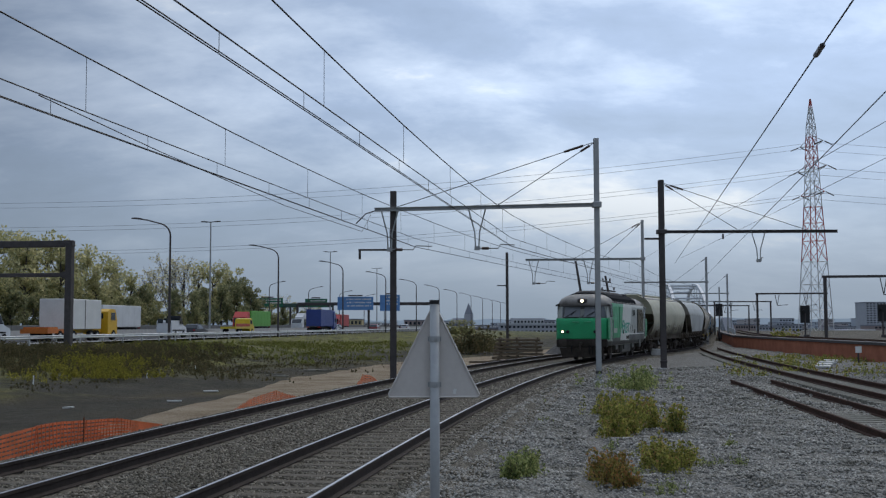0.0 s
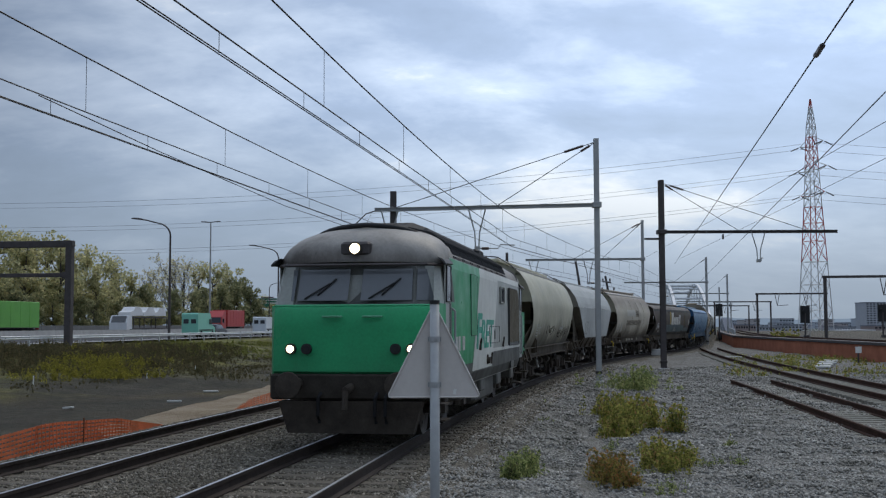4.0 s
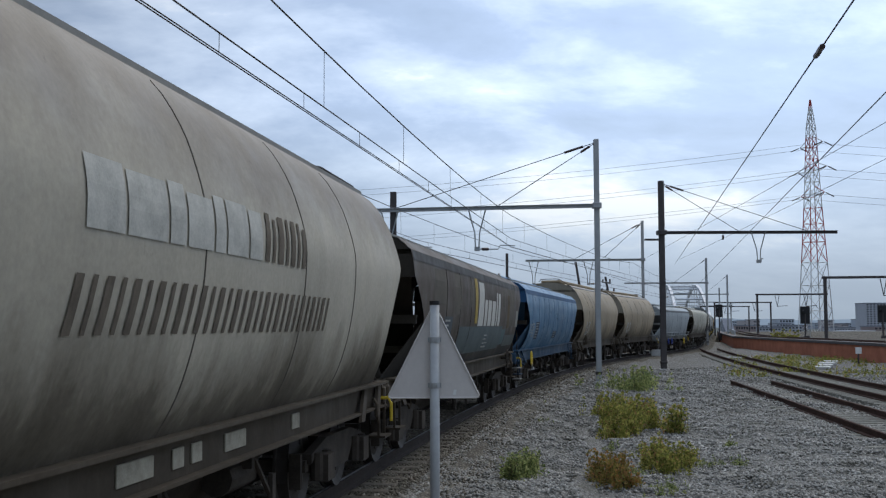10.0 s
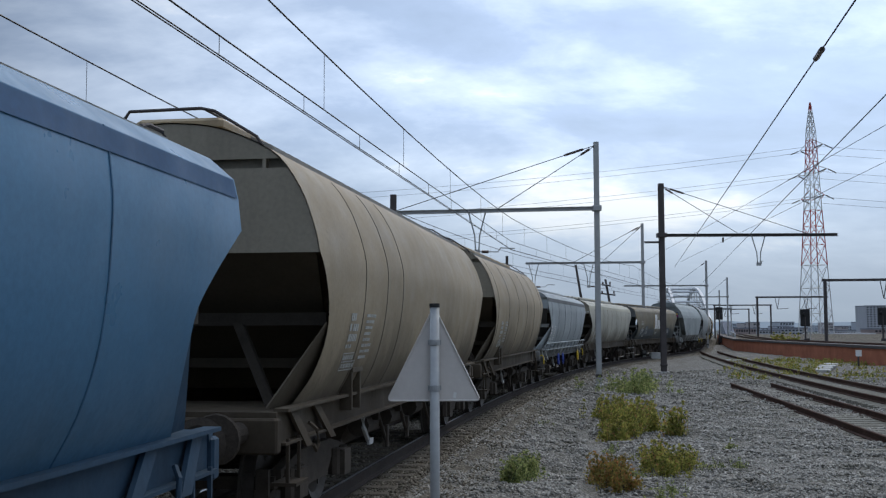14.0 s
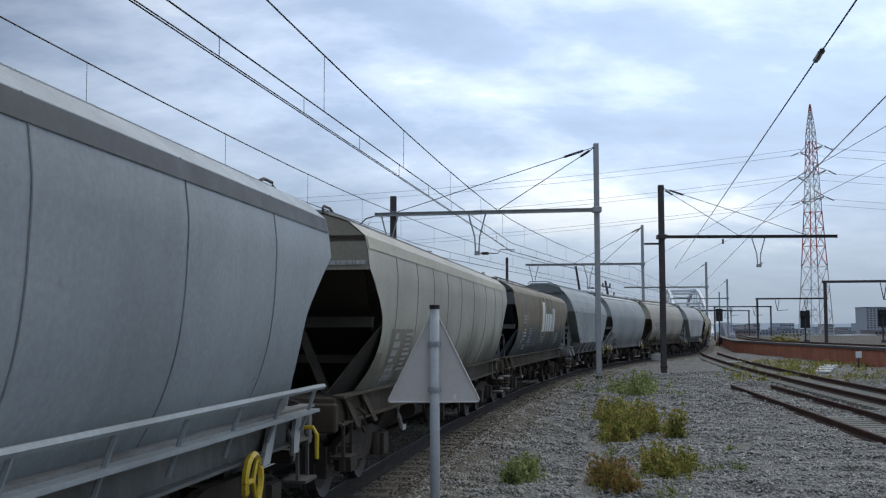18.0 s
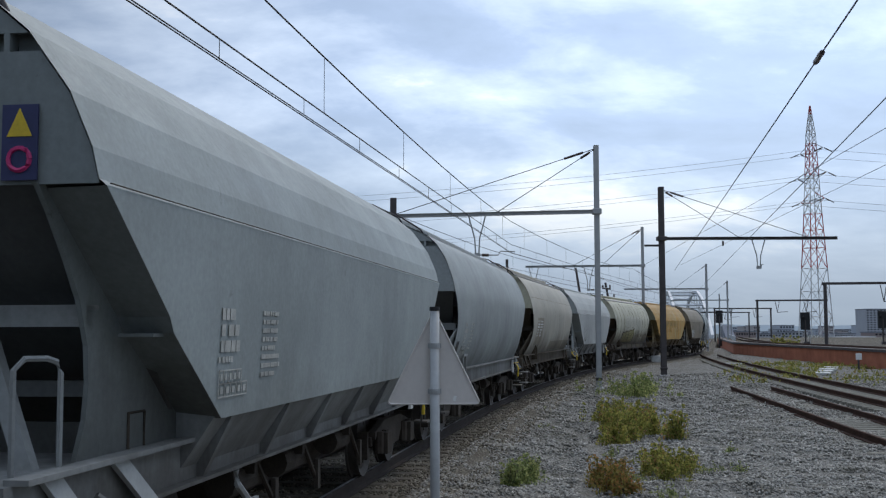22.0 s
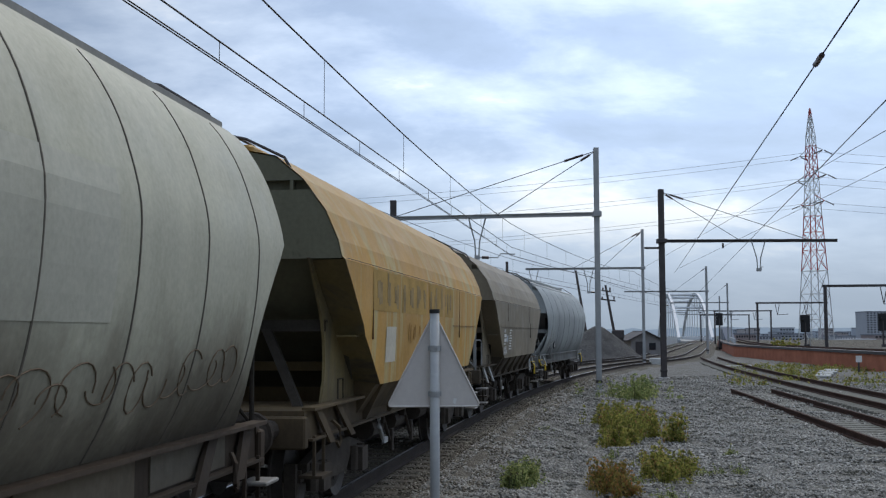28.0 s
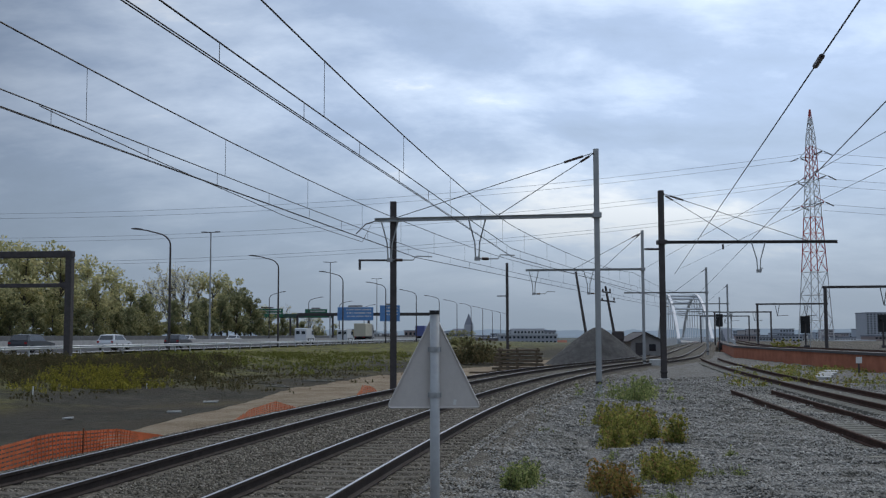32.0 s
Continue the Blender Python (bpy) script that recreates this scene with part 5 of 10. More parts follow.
def data_block(w, roof, side, x, z, mat, seed, rows=6, wide=0.7, h=0.038, gap=0.085, plate=None):
    h, gap = min(h, 0.045), min(gap, 0.09)
    if plate:
        part("data_plate", sheet_patch(roof, side, x + 0.06, x - wide - 0.1, z - rows * gap - 0.02, z + 0.1), plate, w, "painted data panel")
    rnd = random.Random(seed)
    rr = [(x, z - gap * i, wide * rnd.choice((1, 0.9, 0.6, 0.8)), h) for i in range(rows)]
    tagged(part("data_writing", on_side(bars(rr, seed=seed), roof, side), mat, w, "rows of small unreadable white marks"), kind="stuff")


def fleet_panel(w, roof, side, x, z, mat, seed, gap=0.72):
    """Three rows of large marks, ruled boxes under them, and a column of fine lines beside: all plain bars."""
    rnd = random.Random(seed)
    b = bars([(x, z - 0.11 * i, (0.30, 0.42, 0.42)[i], 0.078) for i in range(3)] + [(x + 0.03, z - 0.31, 0.3, 0.04)], seed=seed)
    fine = bars([(x - gap, z + 0.02 - 0.066 * i, rnd.choice((0.46, 0.42, 0.36, 0.5)), 0.034) for i in range(8)], seed=seed + 3)
    for zc, n, wide in ((z - 0.43, 5, 0.46), (z - 0.52, 5, 0.60)):
        for dz in (-0.045, 0.045):
            b.box((x - wide / 2, 0, zc + dz), (wide, 0.004, 0.009))
        for i in range(n + 1):
            b.box((x - wide * i / n, 0, zc), (0.009, 0.004, 0.09))
            if i < n:
                b.box((x - wide * (i + 0.5) / n, 0, zc), (wide / n * 0.45, 0.004, 0.045))
    for k in (b, fine):
        tagged(part("data_writing", on_side(k, roof, side), mat, w, "unreadable white data writing"), kind="stuff")


def warn_triangle(w, x, y, z, size=0.22):
    t = part("warning_plate", MB().prism([(-size / 2, 0), (size / 2, 0), (0, size * 0.9)], 0.006, lambda u, v, d: (x + d, y + u, z + v)), M["yellow"], w, "yellow warning triangle")
    part("flash", MB().prism([(a * size / 0.22, b * size / 0.22) for a, b in ((-0.01, 0.03), (0.03, 0.09), (0.0, 0.09), (0.02, 0.15), (-0.03, 0.08), (0.0, 0.08))], 0.003, lambda u, v, d: (x + 0.007 + d, y + u, z + v)), M["black"], t)


# lower coat colours, for dirt and for painted shade
DIRT_SHADE, DIRT_SHADE_D = (0.105, 0.088, 0.066), (0.065, 0.05, 0.036)
P = dict(
    cream=paint("cream_paint", (0.45, 0.43, 0.325), grime=DIRT_SHADE, amount=0.9, low=2.15, chalk=0.15, rough=0.5, streak=0.15),
    cream_end=paint("cream_end_paint", (0.27, 0.25, 0.18), grime=DIRT_SHADE, amount=0.6, low=2.7),
    light_grey=paint("light_grey_paint", (0.40, 0.415, 0.40), grime=DIRT_SHADE, amount=0.45, low=1.75),
    light_green=paint("pale_green_grey_paint", (0.31, 0.345, 0.325), grime=DIRT_SHADE, amount=0.35, low=1.75),
    # mid_grey: the lower coat puts the belly's shade into the colour
    mid_grey=paint("mid_grey_paint", (0.315, 0.34, 0.335), grime=(0.12, 0.115, 0.10), amount=0.55, low=1.9, streak=0.2),
    blue_grey=paint("blue_grey_paint", (0.34, 0.375, 0.385), grime=DIRT_SHADE, amount=0.3, low=1.6, streak=0.2),
    # dark_grey and brown_end also paint the shade inside the end recesses
    dark_grey=paint("dark_end_recess_grey", (0.11, 0.115, 0.115), grime=DIRT_SHADE_D, amount=0.5, low=2.2),
    brown_end=paint("dark_brown_end_shade", (0.034, 0.029, 0.023), grime=(0.03, 0.025, 0.02), amount=0.5, low=2.0),
    end_dirty=paint("dirty_end_paint", (0.20, 0.185, 0.15), grime=DIRT_SHADE_D, amount=0.7, low=2.4),
    taupe=paint("taupe_paint", (0.27, 0.24, 0.185), grime=DIRT_SHADE, amount=0.7, low=2.0),
    faded=paint("faded_cream_paint", (0.47, 0.425, 0.335), grime=(0.095, 0.075, 0.05), amount=1.0, low=2.05, streak=0.25, tops=(0.17, 0.14, 0.11), chalk=0.2),
    granit=paint("weathered_brown_paint", (0.078, 0.058, 0.041), grime=(0.06, 0.062, 0.058), amount=0.8, low=1.9, wear=(0.088, 0.074, 0.058)),
    granit2=paint("weathered_olive_grey_paint", (0.20, 0.17, 0.115), grime=(0.07, 0.085, 0.09), amount=0.95, low=2.25, wear=(0.20, 0.155, 0.085)),
    blue=paint("faded_blue_paint", (0.066, 0.172, 0.29), grime=(0.05, 0.09, 0.125), amount=0.5, low=1.7, streak=0.2, rough=0.33),
    blue_dark=paint("deep_blue_paint", (0.022, 0.075, 0.165), grime=(0.02, 0.04, 0.07), amount=0.4, low=2.0),
    beige=paint("beige_paint", (0.335, 0.27, 0.18), grime=DIRT_SHADE, amount=0.75, low=2.1, streak=0.2),
    white_cream=paint("chalky_cream_paint", (0.36, 0.365, 0.315), grime=DIRT_SHADE, amount=0.75, low=1.9, chalk=0.4),
    patchy=paint("chalky_brown_stained_paint", (0.42, 0.395, 0.33), grime=DIRT_SHADE, amount=0.8, low=1.95, wear=(0.36, 0.335, 0.275), streak=0.15),
    mucky=paint("rust_splashed_cream_paint", (0.46, 0.445, 0.34), grime=(0.085, 0.062, 0.042), amount=0.9, low=2.2, streak=0.35),
    ribbed=paint("pale_stone_paint", (0.42, 0.405, 0.335), grime=DIRT_SHADE, amount=0.8, low=2.02, streak=0.2),
    yellow=paint("rusted_yellow_paint", (0.50, 0.28, 0.06), grime=(0.30, 0.17, 0.06), amount=0.5, low=1.7, streak=0.25, bands=(0.45, 0.37, 0.17), tops=(0.34, 0.21, 0.065)),
    olive=paint("brown_grey_paint", (0.22, 0.185, 0.13), grime=DIRT_SHADE, amount=0.45, low=1.7, streak=0.2),
    frame_grey=paint("underframe_grey", (0.25, 0.26, 0.255), grime=DIRT_SHADE_D, amount=0.75, low=1.5),
    frame_cream=paint("underframe_cream", (0.09, 0.074, 0.052), grime=DIRT_SHADE_D, amount=0.9, low=1.6),
    frame_blue=paint("underframe_blue", (0.03, 0.07, 0.12), grime=(0.03, 0.035, 0.04), amount=0.6, low=1.3),
    frame_rust=paint("underframe_rust", (0.075, 0.052, 0.035), grime=(0.035, 0.027, 0.02), amount=0.9, low=1.5),
    frame_yellow=paint("underframe_ochre", (0.135, 0.095, 0.046), grime=DIRT_SHADE_D, amount=0.9, low=1.6),
    sage_end=paint("grimy_sage_end", (0.16, 0.155, 0.105), grime=DIRT_SHADE_D, amount=0.6, low=2.6),
    ochre_wing=paint("grimy_ochre_plate", (0.20, 0.155, 0.07), grime=DIRT_SHADE_D, amount=0.6, low=1.7, streak=0.5, wear=(0.09, 0.085, 0.07)),
    teal_grey=paint("teal_grey_paint", (0.29, 0.322, 0.317), grime=(0.11, 0.105, 0.09), amount=0.45, low=1.75, streak=0.2),
    # teal_grey at seven tenths: the end's shade is put into the colour
    teal_end_shade=paint("teal_grey_end_shade", (0.205, 0.228, 0.224), grime=(0.07, 0.065, 0.055), amount=0.6, low=2.2),
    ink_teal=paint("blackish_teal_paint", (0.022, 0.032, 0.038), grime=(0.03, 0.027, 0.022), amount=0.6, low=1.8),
    taupe_ink=plain("brown_spray", (0.17, 0.125, 0.085), 0.8, 0, 0.3, 5.0),
    walk=plain("walkway_grey", (0.24, 0.235, 0.215), 0.7, 0.1, 0.25, 3.0),
    rust=plain("rust_brown", (0.16, 0.09, 0.05), 0.9, 0, 0.4, 3.0, 0.4),
)
SLATE = plain("slate_panel", (0.035, 0.05, 0.06), 0.6, 0, 0.35, 2.0)


# ---- decorations of single wagons ----
def deco_cream(w, roof, side, L):
    data_block(w, roof, side, 4.75, 1.95, M["white_dirty"], 3, 5, 0.5, 0.035, 0.085)
    data_block(w, roof, side, 4.0, 1.86, M["white_dirty"], 4, 3, 0.3, 0.06, 0.1)
    tagged(part("graffiti", scrawl(roof, side, 1.9, -0.4, 1.62, 1.92, 5, 6, 0.008), M["bogie"], w, "dark looping spray-can scrawl"), kind="stuff")
    tagged(part("graffiti", scrawl(roof, side, -1.3, -5.2, 1.50, 1.86, 8, 12, 0.006), M["seam_dark"], w, "brown looping spray-can scrawl"), kind="stuff")
    tagged(part("graffiti", scrawl(roof, side, -1.85, -3.0, 1.78, 1.92, 6, 5, 0.008), M["white_dirty"], w, "pale spray-can scrawl"), kind="stuff")


def deco_plain(seed, plate=False, x=1.4, z=2.08):
    def f(w, roof, side, L):
        fleet_panel(w, roof, side, L / 2 - x, z, M["white_dirty"], seed)
        if plate:
            part("tag_plate", sheet_patch(roof, side, L / 2 - 0.74, L / 2 - 1.02, 1.57, 1.78, 0.008, 0.0, 3), M["black"], w, "black tag plate")
    return f


def word_blocks(w, roof, side, x0, x1, z, h, shape, mat, label, slant=0.1, gap=0.16):
    """A row of plain blocks where a trade name stands; shape: (width, height) of each block."""
    unit = (x0 - x1) / (sum(a for a, _ in shape) + gap * (len(shape) - 1))
    q = x0
    for a, b in shape:
        part("lettering_block", sheet_patch(roof, side, q, q - a * unit, z, z + h * b, 0.008, -slant * h * b, 5), mat, w, label)
        q -= (a + gap) * unit


TRADE = ((0.86, 1.0), (0.46, 0.62), (0.62, 0.62), (0.66, 0.62), (0.26, 0.84), (0.44, 0.84))
ROW_A = ((0.9, 1), (1.1, 0.95), (0.5, 1), (0.9, 0.9), (0.4, 1), (0.9, 1), (0.6, 0.95))
ROW_B = tuple((0.30, 1.0) if i % 2 else (0.52, 1.0) for i in range(30))


def deco_reales(w, roof, side, L):
    faded_ink = plain("faded_ink", (0.135, 0.112, 0.086), 0.8, 0, 0.35, 6.0)
    word_blocks(w, roof, side, 2.62, -0.3, 2.45, 0.38, ROW_A, plain("flaked_paint", (0.44, 0.43, 0.38), 0.7, 0, 0.3, 7.0), "flaking pale lettering block", 0.0, 0.08)
    word_blocks(w, roof, side, -0.38, -1.55, 2.45, 0.38, ((0.3, 1), (0.2, 0.9), (0.42, 1), (0.2, 1), (0.34, 1), (0.2, 1), (0.3, 0.9)), faded_ink, "worn dark lettering block", 0.12, 0.22)
    word_blocks(w, roof, side, 2.74, -2.45, 1.91, 0.31, ROW_B, faded_ink, "dark painted lettering block", 0.2, 0.6)
    for px, n in ((1.25, 0.55), (0.55, 0.2), (0.2, 0.2), (-0.65, 0.5), (-2.4, 0.25), (3.6, 0.3)):
        part("sole_patch", MB().cbox((px, 1.193, 1.07), (n, 0.014, 0.14), 0.004), plain("chipped_cream", (0.36, 0.33, 0.26), 0.8, 0, 0.35, 9.0), w, "chipped pale patch on the sole bar")
    data_block(w, roof, side, L / 2 - 1.0, 2.0, M["white_dirty"], 8, 6, 0.5)
    data_block(w, roof, side, L / 2 - 1.9, 2.05, M["white_dirty"], 9, 7, 0.5)
    warn_triangle(w, L / 2 + 0.0, 0.95, 2.78)


def fleet_marks(w, roof, side, z, seed, dx=0.0):
    """Number panel, outlined square, small writing and a faded sheet, alike on two wagons."""
    part("data_plate", sheet_patch(roof, side, 4.35 + dx, 3.5 + dx, z - 0.5, z + 0.05, 0.006), SLATE, w, "dark navy data panel")
    data_block(w, roof, side, 4.25 + dx, z - 0.02, M["white_dirty"], seed, 6, 0.62, 0.032, 0.08)
    data_block(w, roof, side, 5.32 + dx, z - 0.06, M["white"], seed + 1, 4, 0.42, 0.05, 0.09)
    for x0, x1, z0, z1 in ((5.74, 5.70, z - 0.42, z - 0.12), (5.47, 5.43, z - 0.42, z - 0.12), (5.74, 5.43, z - 0.42, z - 0.39), (5.74, 5.43, z - 0.15, z - 0.12), (5.60, 5.57, z - 0.36, z - 0.2)):
        part("symbol_bar", sheet_patch(roof, side, x0 + dx, x1 + dx, z0, z1, 0.008), M["white_dirty"], w)
    data_block(w, roof, side, 5.0 + dx, z - 0.52, M["white_dirty"], seed + 2, 2, 0.6, 0.04, 0.08)


def deco_granit(w, roof, side, L):
    part("logo_leaf", sheet_patch(roof, side, 1.46, 1.08, 2.0, 2.88, 0.008, 0.05), plain("ochre_leaf_bright", (0.36, 0.25, 0.04), 0.7, 0, 0.5, 8), w, "faded yellow leaf-shaped patch")
    word_blocks(w, roof, side, 0.98, -2.75, 1.95, 0.88, TRADE, plain("cream_lettering", (0.52, 0.51, 0.46), 0.7, 0, 0.2, 6.0), "cream-white block in place of a trade name")
    part("repaint_patch", sheet_patch(roof, side, 3.3, -3.6, 1.42, 1.94, 0.005), plain("grey_teal_patch", (0.075, 0.10, 0.10), 0.7, 0, 0.35, 2.0), w, "flat grey-green repainted patch")
    grey_p = plain("grey_brown_repaint", (0.125, 0.112, 0.092), 0.8, 0, 0.3, 2.5)
    for x0, x1, z0, z1 in ((6.1, 5.0, 2.3, 2.85), (4.1, 3.2, 2.15, 2.86), (2.2, 1.6, 2.3, 2.8), (-4.42, -5.9, 1.95, 2.86), (-3.3, -3.7, 2.4, 2.8)):
        part("repaint_patch", sheet_patch(roof, side, x0, x1, z0, z1, 0.004, -0.06), grey_p, w, "faded grey-brown repainted patch")
    part("repaint_patch", sheet_patch(roof, side, -6.45, -7.0, 1.92, 2.34, 0.006), plain("pale_grey_patch", (0.27, 0.265, 0.235), 0.8, 0, 0.25, 5.0), w, "pale grey repainted square")
    part("repaint_patch", sheet_patch(roof, side, -3.6, -4.35, 1.5, 1.87, 0.0055), plain("teal_patch", (0.075, 0.125, 0.125), 0.7, 0, 0.3, 3.0), w, "teal repainted patch")
    part("repaint_patch", sheet_patch(roof, side, -4.45, -6.9, 1.45, 1.72, 0.0045), plain("dull_teal_patch", (0.085, 0.10, 0.092), 0.7, 0, 0.35, 2.0), w, "dull grey-green repainted patch")
    for x in (-5.6,):
        ring = [(x + 0.22 * math.cos(a), 1.36, 1.12 + 0.22 * math.sin(a)) for a in (2 * math.pi * q / 18 for q in range(19))]
        part("hand_wheel", MB().tube(ring, 0.02, 5).tube([ring[0], ring[9]], 0.014, 4).tube([ring[5], ring[14]], 0.014, 4).cyl((x, 1.2, 1.12), (x, 1.37, 1.12), 0.03, 6), M["bogie"], w, "dark steel hand wheel")
    part("shoulder_band", sheet_patch(roof, side, L / 2 - 0.05, -L / 2 + 0.05, 2.885, 3.02, 0.008), P["brown_end"], w, "darker shoulder band")
    part("repaint_patch", sheet_patch(roof, side, -4.4, -4.9, 1.9, 2.7, 0.005), plain("bare_brown_patch", (0.12, 0.09, 0.055), 0.8, 0, 0.4, 3.0), w, "bare brown patch")
    fleet_marks(w, roof, side, 2.06, 12, 0.7)
    data_block(w, roof, side, -0.4, 1.75, M["white_dirty"], 13, 4, 0.8, 0.03, 0.08)


def deco_granit2(w, roof, side, L):
    part("logo_leaf", sheet_patch(roof, side, 1.6, 1.08, 1.95, 2.86, 0.008, 0.05), plain("ochre_leaf", (0.19, 0.14, 0.065), 0.7, 0, 0.5, 8), w, "faded ochre leaf-shaped patch")
    word_blocks(w, roof, side, 1.24, -2.55, 1.9, 0.95, TRADE, M["white"], "cream-white block in place of a trade name")
    fleet_marks(w, roof, side, 2.02, 22)
    data_block(w, roof, side, 5.75, 2.34, M["white_dirty"], 26, 3, 0.8, 0.07, 0.11)
    part("repaint_patch", sheet_patch(roof, side, -3.3, -4.6, 1.45, 1.95, 0.005), SLATE, w, "slate-blue repainted patch")
    data_block(w, roof, side, -3.5, 1.8, M["white_dirty"], 23, 4, 0.8, 0.045, 0.1)
    data_block(w, roof, side, 0.8, 1.72, M["white_dirty"], 25, 3, 0.6, 0.03, 0.08)
    warn_triangle(w, L / 2, 1.14, 2.87, 0.14)
    part("repaint_patch", sheet_patch(roof, side, 5.95, 1.3, 1.45, 1.86, 0.004), plain("slate_wash", (0.06, 0.072, 0.078), 0.7, 0, 0.4, 1.5), w, "slate-blue repainted lower panel")
    part("end_column", MB().loft([[(L / 2 - 0.14, 0.42, 2.66), (L / 2 - 0.14, 0.78, 2.66), (L / 2 - 0.30, 0.78, 2.66), (L / 2 - 0.30, 0.42, 2.66)],
                                  [(L / 2 - 0.20, 0.52, 2.35), (L / 2 - 0.20, 0.68, 2.35), (L / 2 - 0.40, 0.68, 2.35), (L / 2 - 0.40, 0.52, 2.35)],
                                  [(L / 2 - 0.20, 0.46, 1.24), (L / 2 - 0.20, 0.74, 1.24), (L / 2 - 0.50, 0.74, 1.24), (L / 2 - 0.50, 0.46, 1.24)]]), P["dark_grey"], w, "flared dark grey end column")
    zr = roof_z(roof, 1.0) + 0.09
    part("roof_rail", MB().tube([(L / 2 - 0.02, 1.0, zr - 0.17), (L / 2 - 0.02, 1.0, zr - 0.03), (L / 2 - 0.1, 1.0, zr), (-L / 2 + 0.1, 1.0, zr)], 0.018, 6), M["dark_steel"], w, "long dark tubular roof rail")
    for i in range(7):
        part("rail_post", cached(("rail_post_c",), lambda: MB().cyl((0, 1.0, zr - 0.13), (0, 1.0, zr), 0.012, 5)), M["dark_steel"], w, at=pose((L / 2 - 0.8) * (1 - i / 3), 0, 0))


def deco_blue(w, roof, side, L):
    fleet = plain("navy_panel_b", (0.018, 0.04, 0.075), 0.6, 0, 0.3)
    part("data_plate", sheet_patch(roof, side, 5.5, 4.65, 1.52, 2.07, 0.006), fleet, w, "dark navy data panel")
    data_block(w, roof, side, 5.42, 2.02, M["white_dirty"], 31, 6, 0.65, 0.032, 0.085)
    part("data_plate", sheet_patch(roof, side, 0.5, -0.5, 1.5, 1.76, 0.006), fleet, w, "small navy panel")
    data_block(w, roof, side, 0.42, 1.72, M["white_dirty"], 32, 3, 0.7, 0.03, 0.08)
    data_block(w, roof, side, 6.2, 2.0, M["white_dirty"], 33, 5, 0.42, 0.05, 0.1)
    for x0, x1, z0, z1 in ((6.68, 6.64, 1.72, 2.0), (6.38, 6.34, 1.72, 2.0), (6.68, 6.34, 1.72, 1.75), (6.68, 6.34, 1.97, 2.0), (6.53, 6.50, 1.78, 1.94)):
        part("symbol_bar", sheet_patch(roof, side, x0, x1, z0, z1, 0.008), M["white_dirty"], w)
    part("shoulder_band", sheet_patch(roof, side, L / 2 - 0.05, -L / 2 + 0.05, 2.885, 3.02, 0.008), P["blue_dark"], w, "dark blue shoulder band")
    ring = [(5.55 + 0.2 * math.cos(a), 1.33, 0.95 + 0.2 * math.sin(a)) for a in (2 * math.pi * q / 16 for q in range(17))]
    part("hand_wheel", MB().tube(ring, 0.022, 5).tube([ring[0], ring[8]], 0.016, 4).tube([ring[4], ring[12]], 0.016, 4), M["yellow"], w, "yellow hand wheel")
    warn_triangle(w, L / 2, 0.75, 2.85)


def deco_band(mat):
    def f(w, roof, side, L):
        part("shoulder_band", sheet_patch(roof, side, L / 2 - 0.05, -L / 2 + 0.05, 2.885, 3.02, 0.008), mat, w, "darker shoulder band")
        part("repaint_patch", sheet_patch(roof, side, L / 2 - 1.55, L / 2 - 3.0, 1.44, 1.97, 0.005, 0.12), P["taupe"], w, "taupe repainted panel")
        part("repaint_patch", sheet_patch(roof, side, L / 2 - 0.92, L / 2 - 1.28, 1.40, 1.68, 0.005, 0.12), P["taupe"], w, "taupe repainted patch")
        fleet_panel(w, roof, side, L / 2 - 1.68, 1.88, M["white_dirty"], 41)
        end_number(w, L / 2 + 0.004, 0.98, 2.72, 42, M["white_dirty"])
    return f


def end_number(w, x, y, z, seed, mat):
    tagged(part("end_writing", bars([(0, 0, 0.50, 0.05)], seed=seed), mat, w, "white number drawn as plain bars", at=pose(x, y, z, rz=-90)), kind="stuff")


def deco_handrail(w, roof, side, L):
    end_number(w, L / 2 + 0.004, 0.72, 2.82, 46, M["white"])
    part("shoulder_band", sheet_patch(roof, side, L / 2 - 0.05, -L / 2 + 0.05, 2.885, 3.02, 0.008), P["dark_grey"], w, "darker shoulder band")
    fleet_panel(w, roof, side, L / 2 - 0.98, 2.0, M["white"], 44)
    b = MB().tube([(L / 2 + 0.1, 1.42, 1.42), (-L / 2 - 0.1, 1.42, 1.42)], 0.028, 6)
    part("side_rail", b, P["blue_grey"], w, "grey pipe handrail along the sole bar")
    for i in range(12):
        x = (L / 2 - 0.2) * (1 - 2 * i / 11)
        part("rail_post", MB().tube([(x, 1.42, 1.42), (x, 1.28, 1.02)], 0.018, 5), P["blue_grey"], w)
    part("side_step", MB().box((0, 1.33, 1.2), (L, 0.16, 0.03)), P["blue_grey"], w)
    for x, m in ((2.3, "blue_wheel"), (0.9, "blue_wheel"), (-4.4, "yellow_wheel")):
        mat = plain(m, (0.03, 0.06, 0.3) if "blue" in m else (0.6, 0.42, 0.03), 0.5)
        ring = [(x + 0.2 * math.cos(a), 1.33, 0.78 + 0.2 * math.sin(a)) for a in (2 * math.pi * q / 16 for q in range(17))]
        hb = MB().tube(ring, 0.03, 5)
        for q in range(3):
            hb.tube([(x, 1.33, 0.78), (x + 0.2 * math.cos(q * 2.1), 1.33, 0.78 + 0.2 * math.sin(q * 2.1))], 0.02, 5)
        part("hand_wheel", hb, mat, w, m.replace("_", " "))


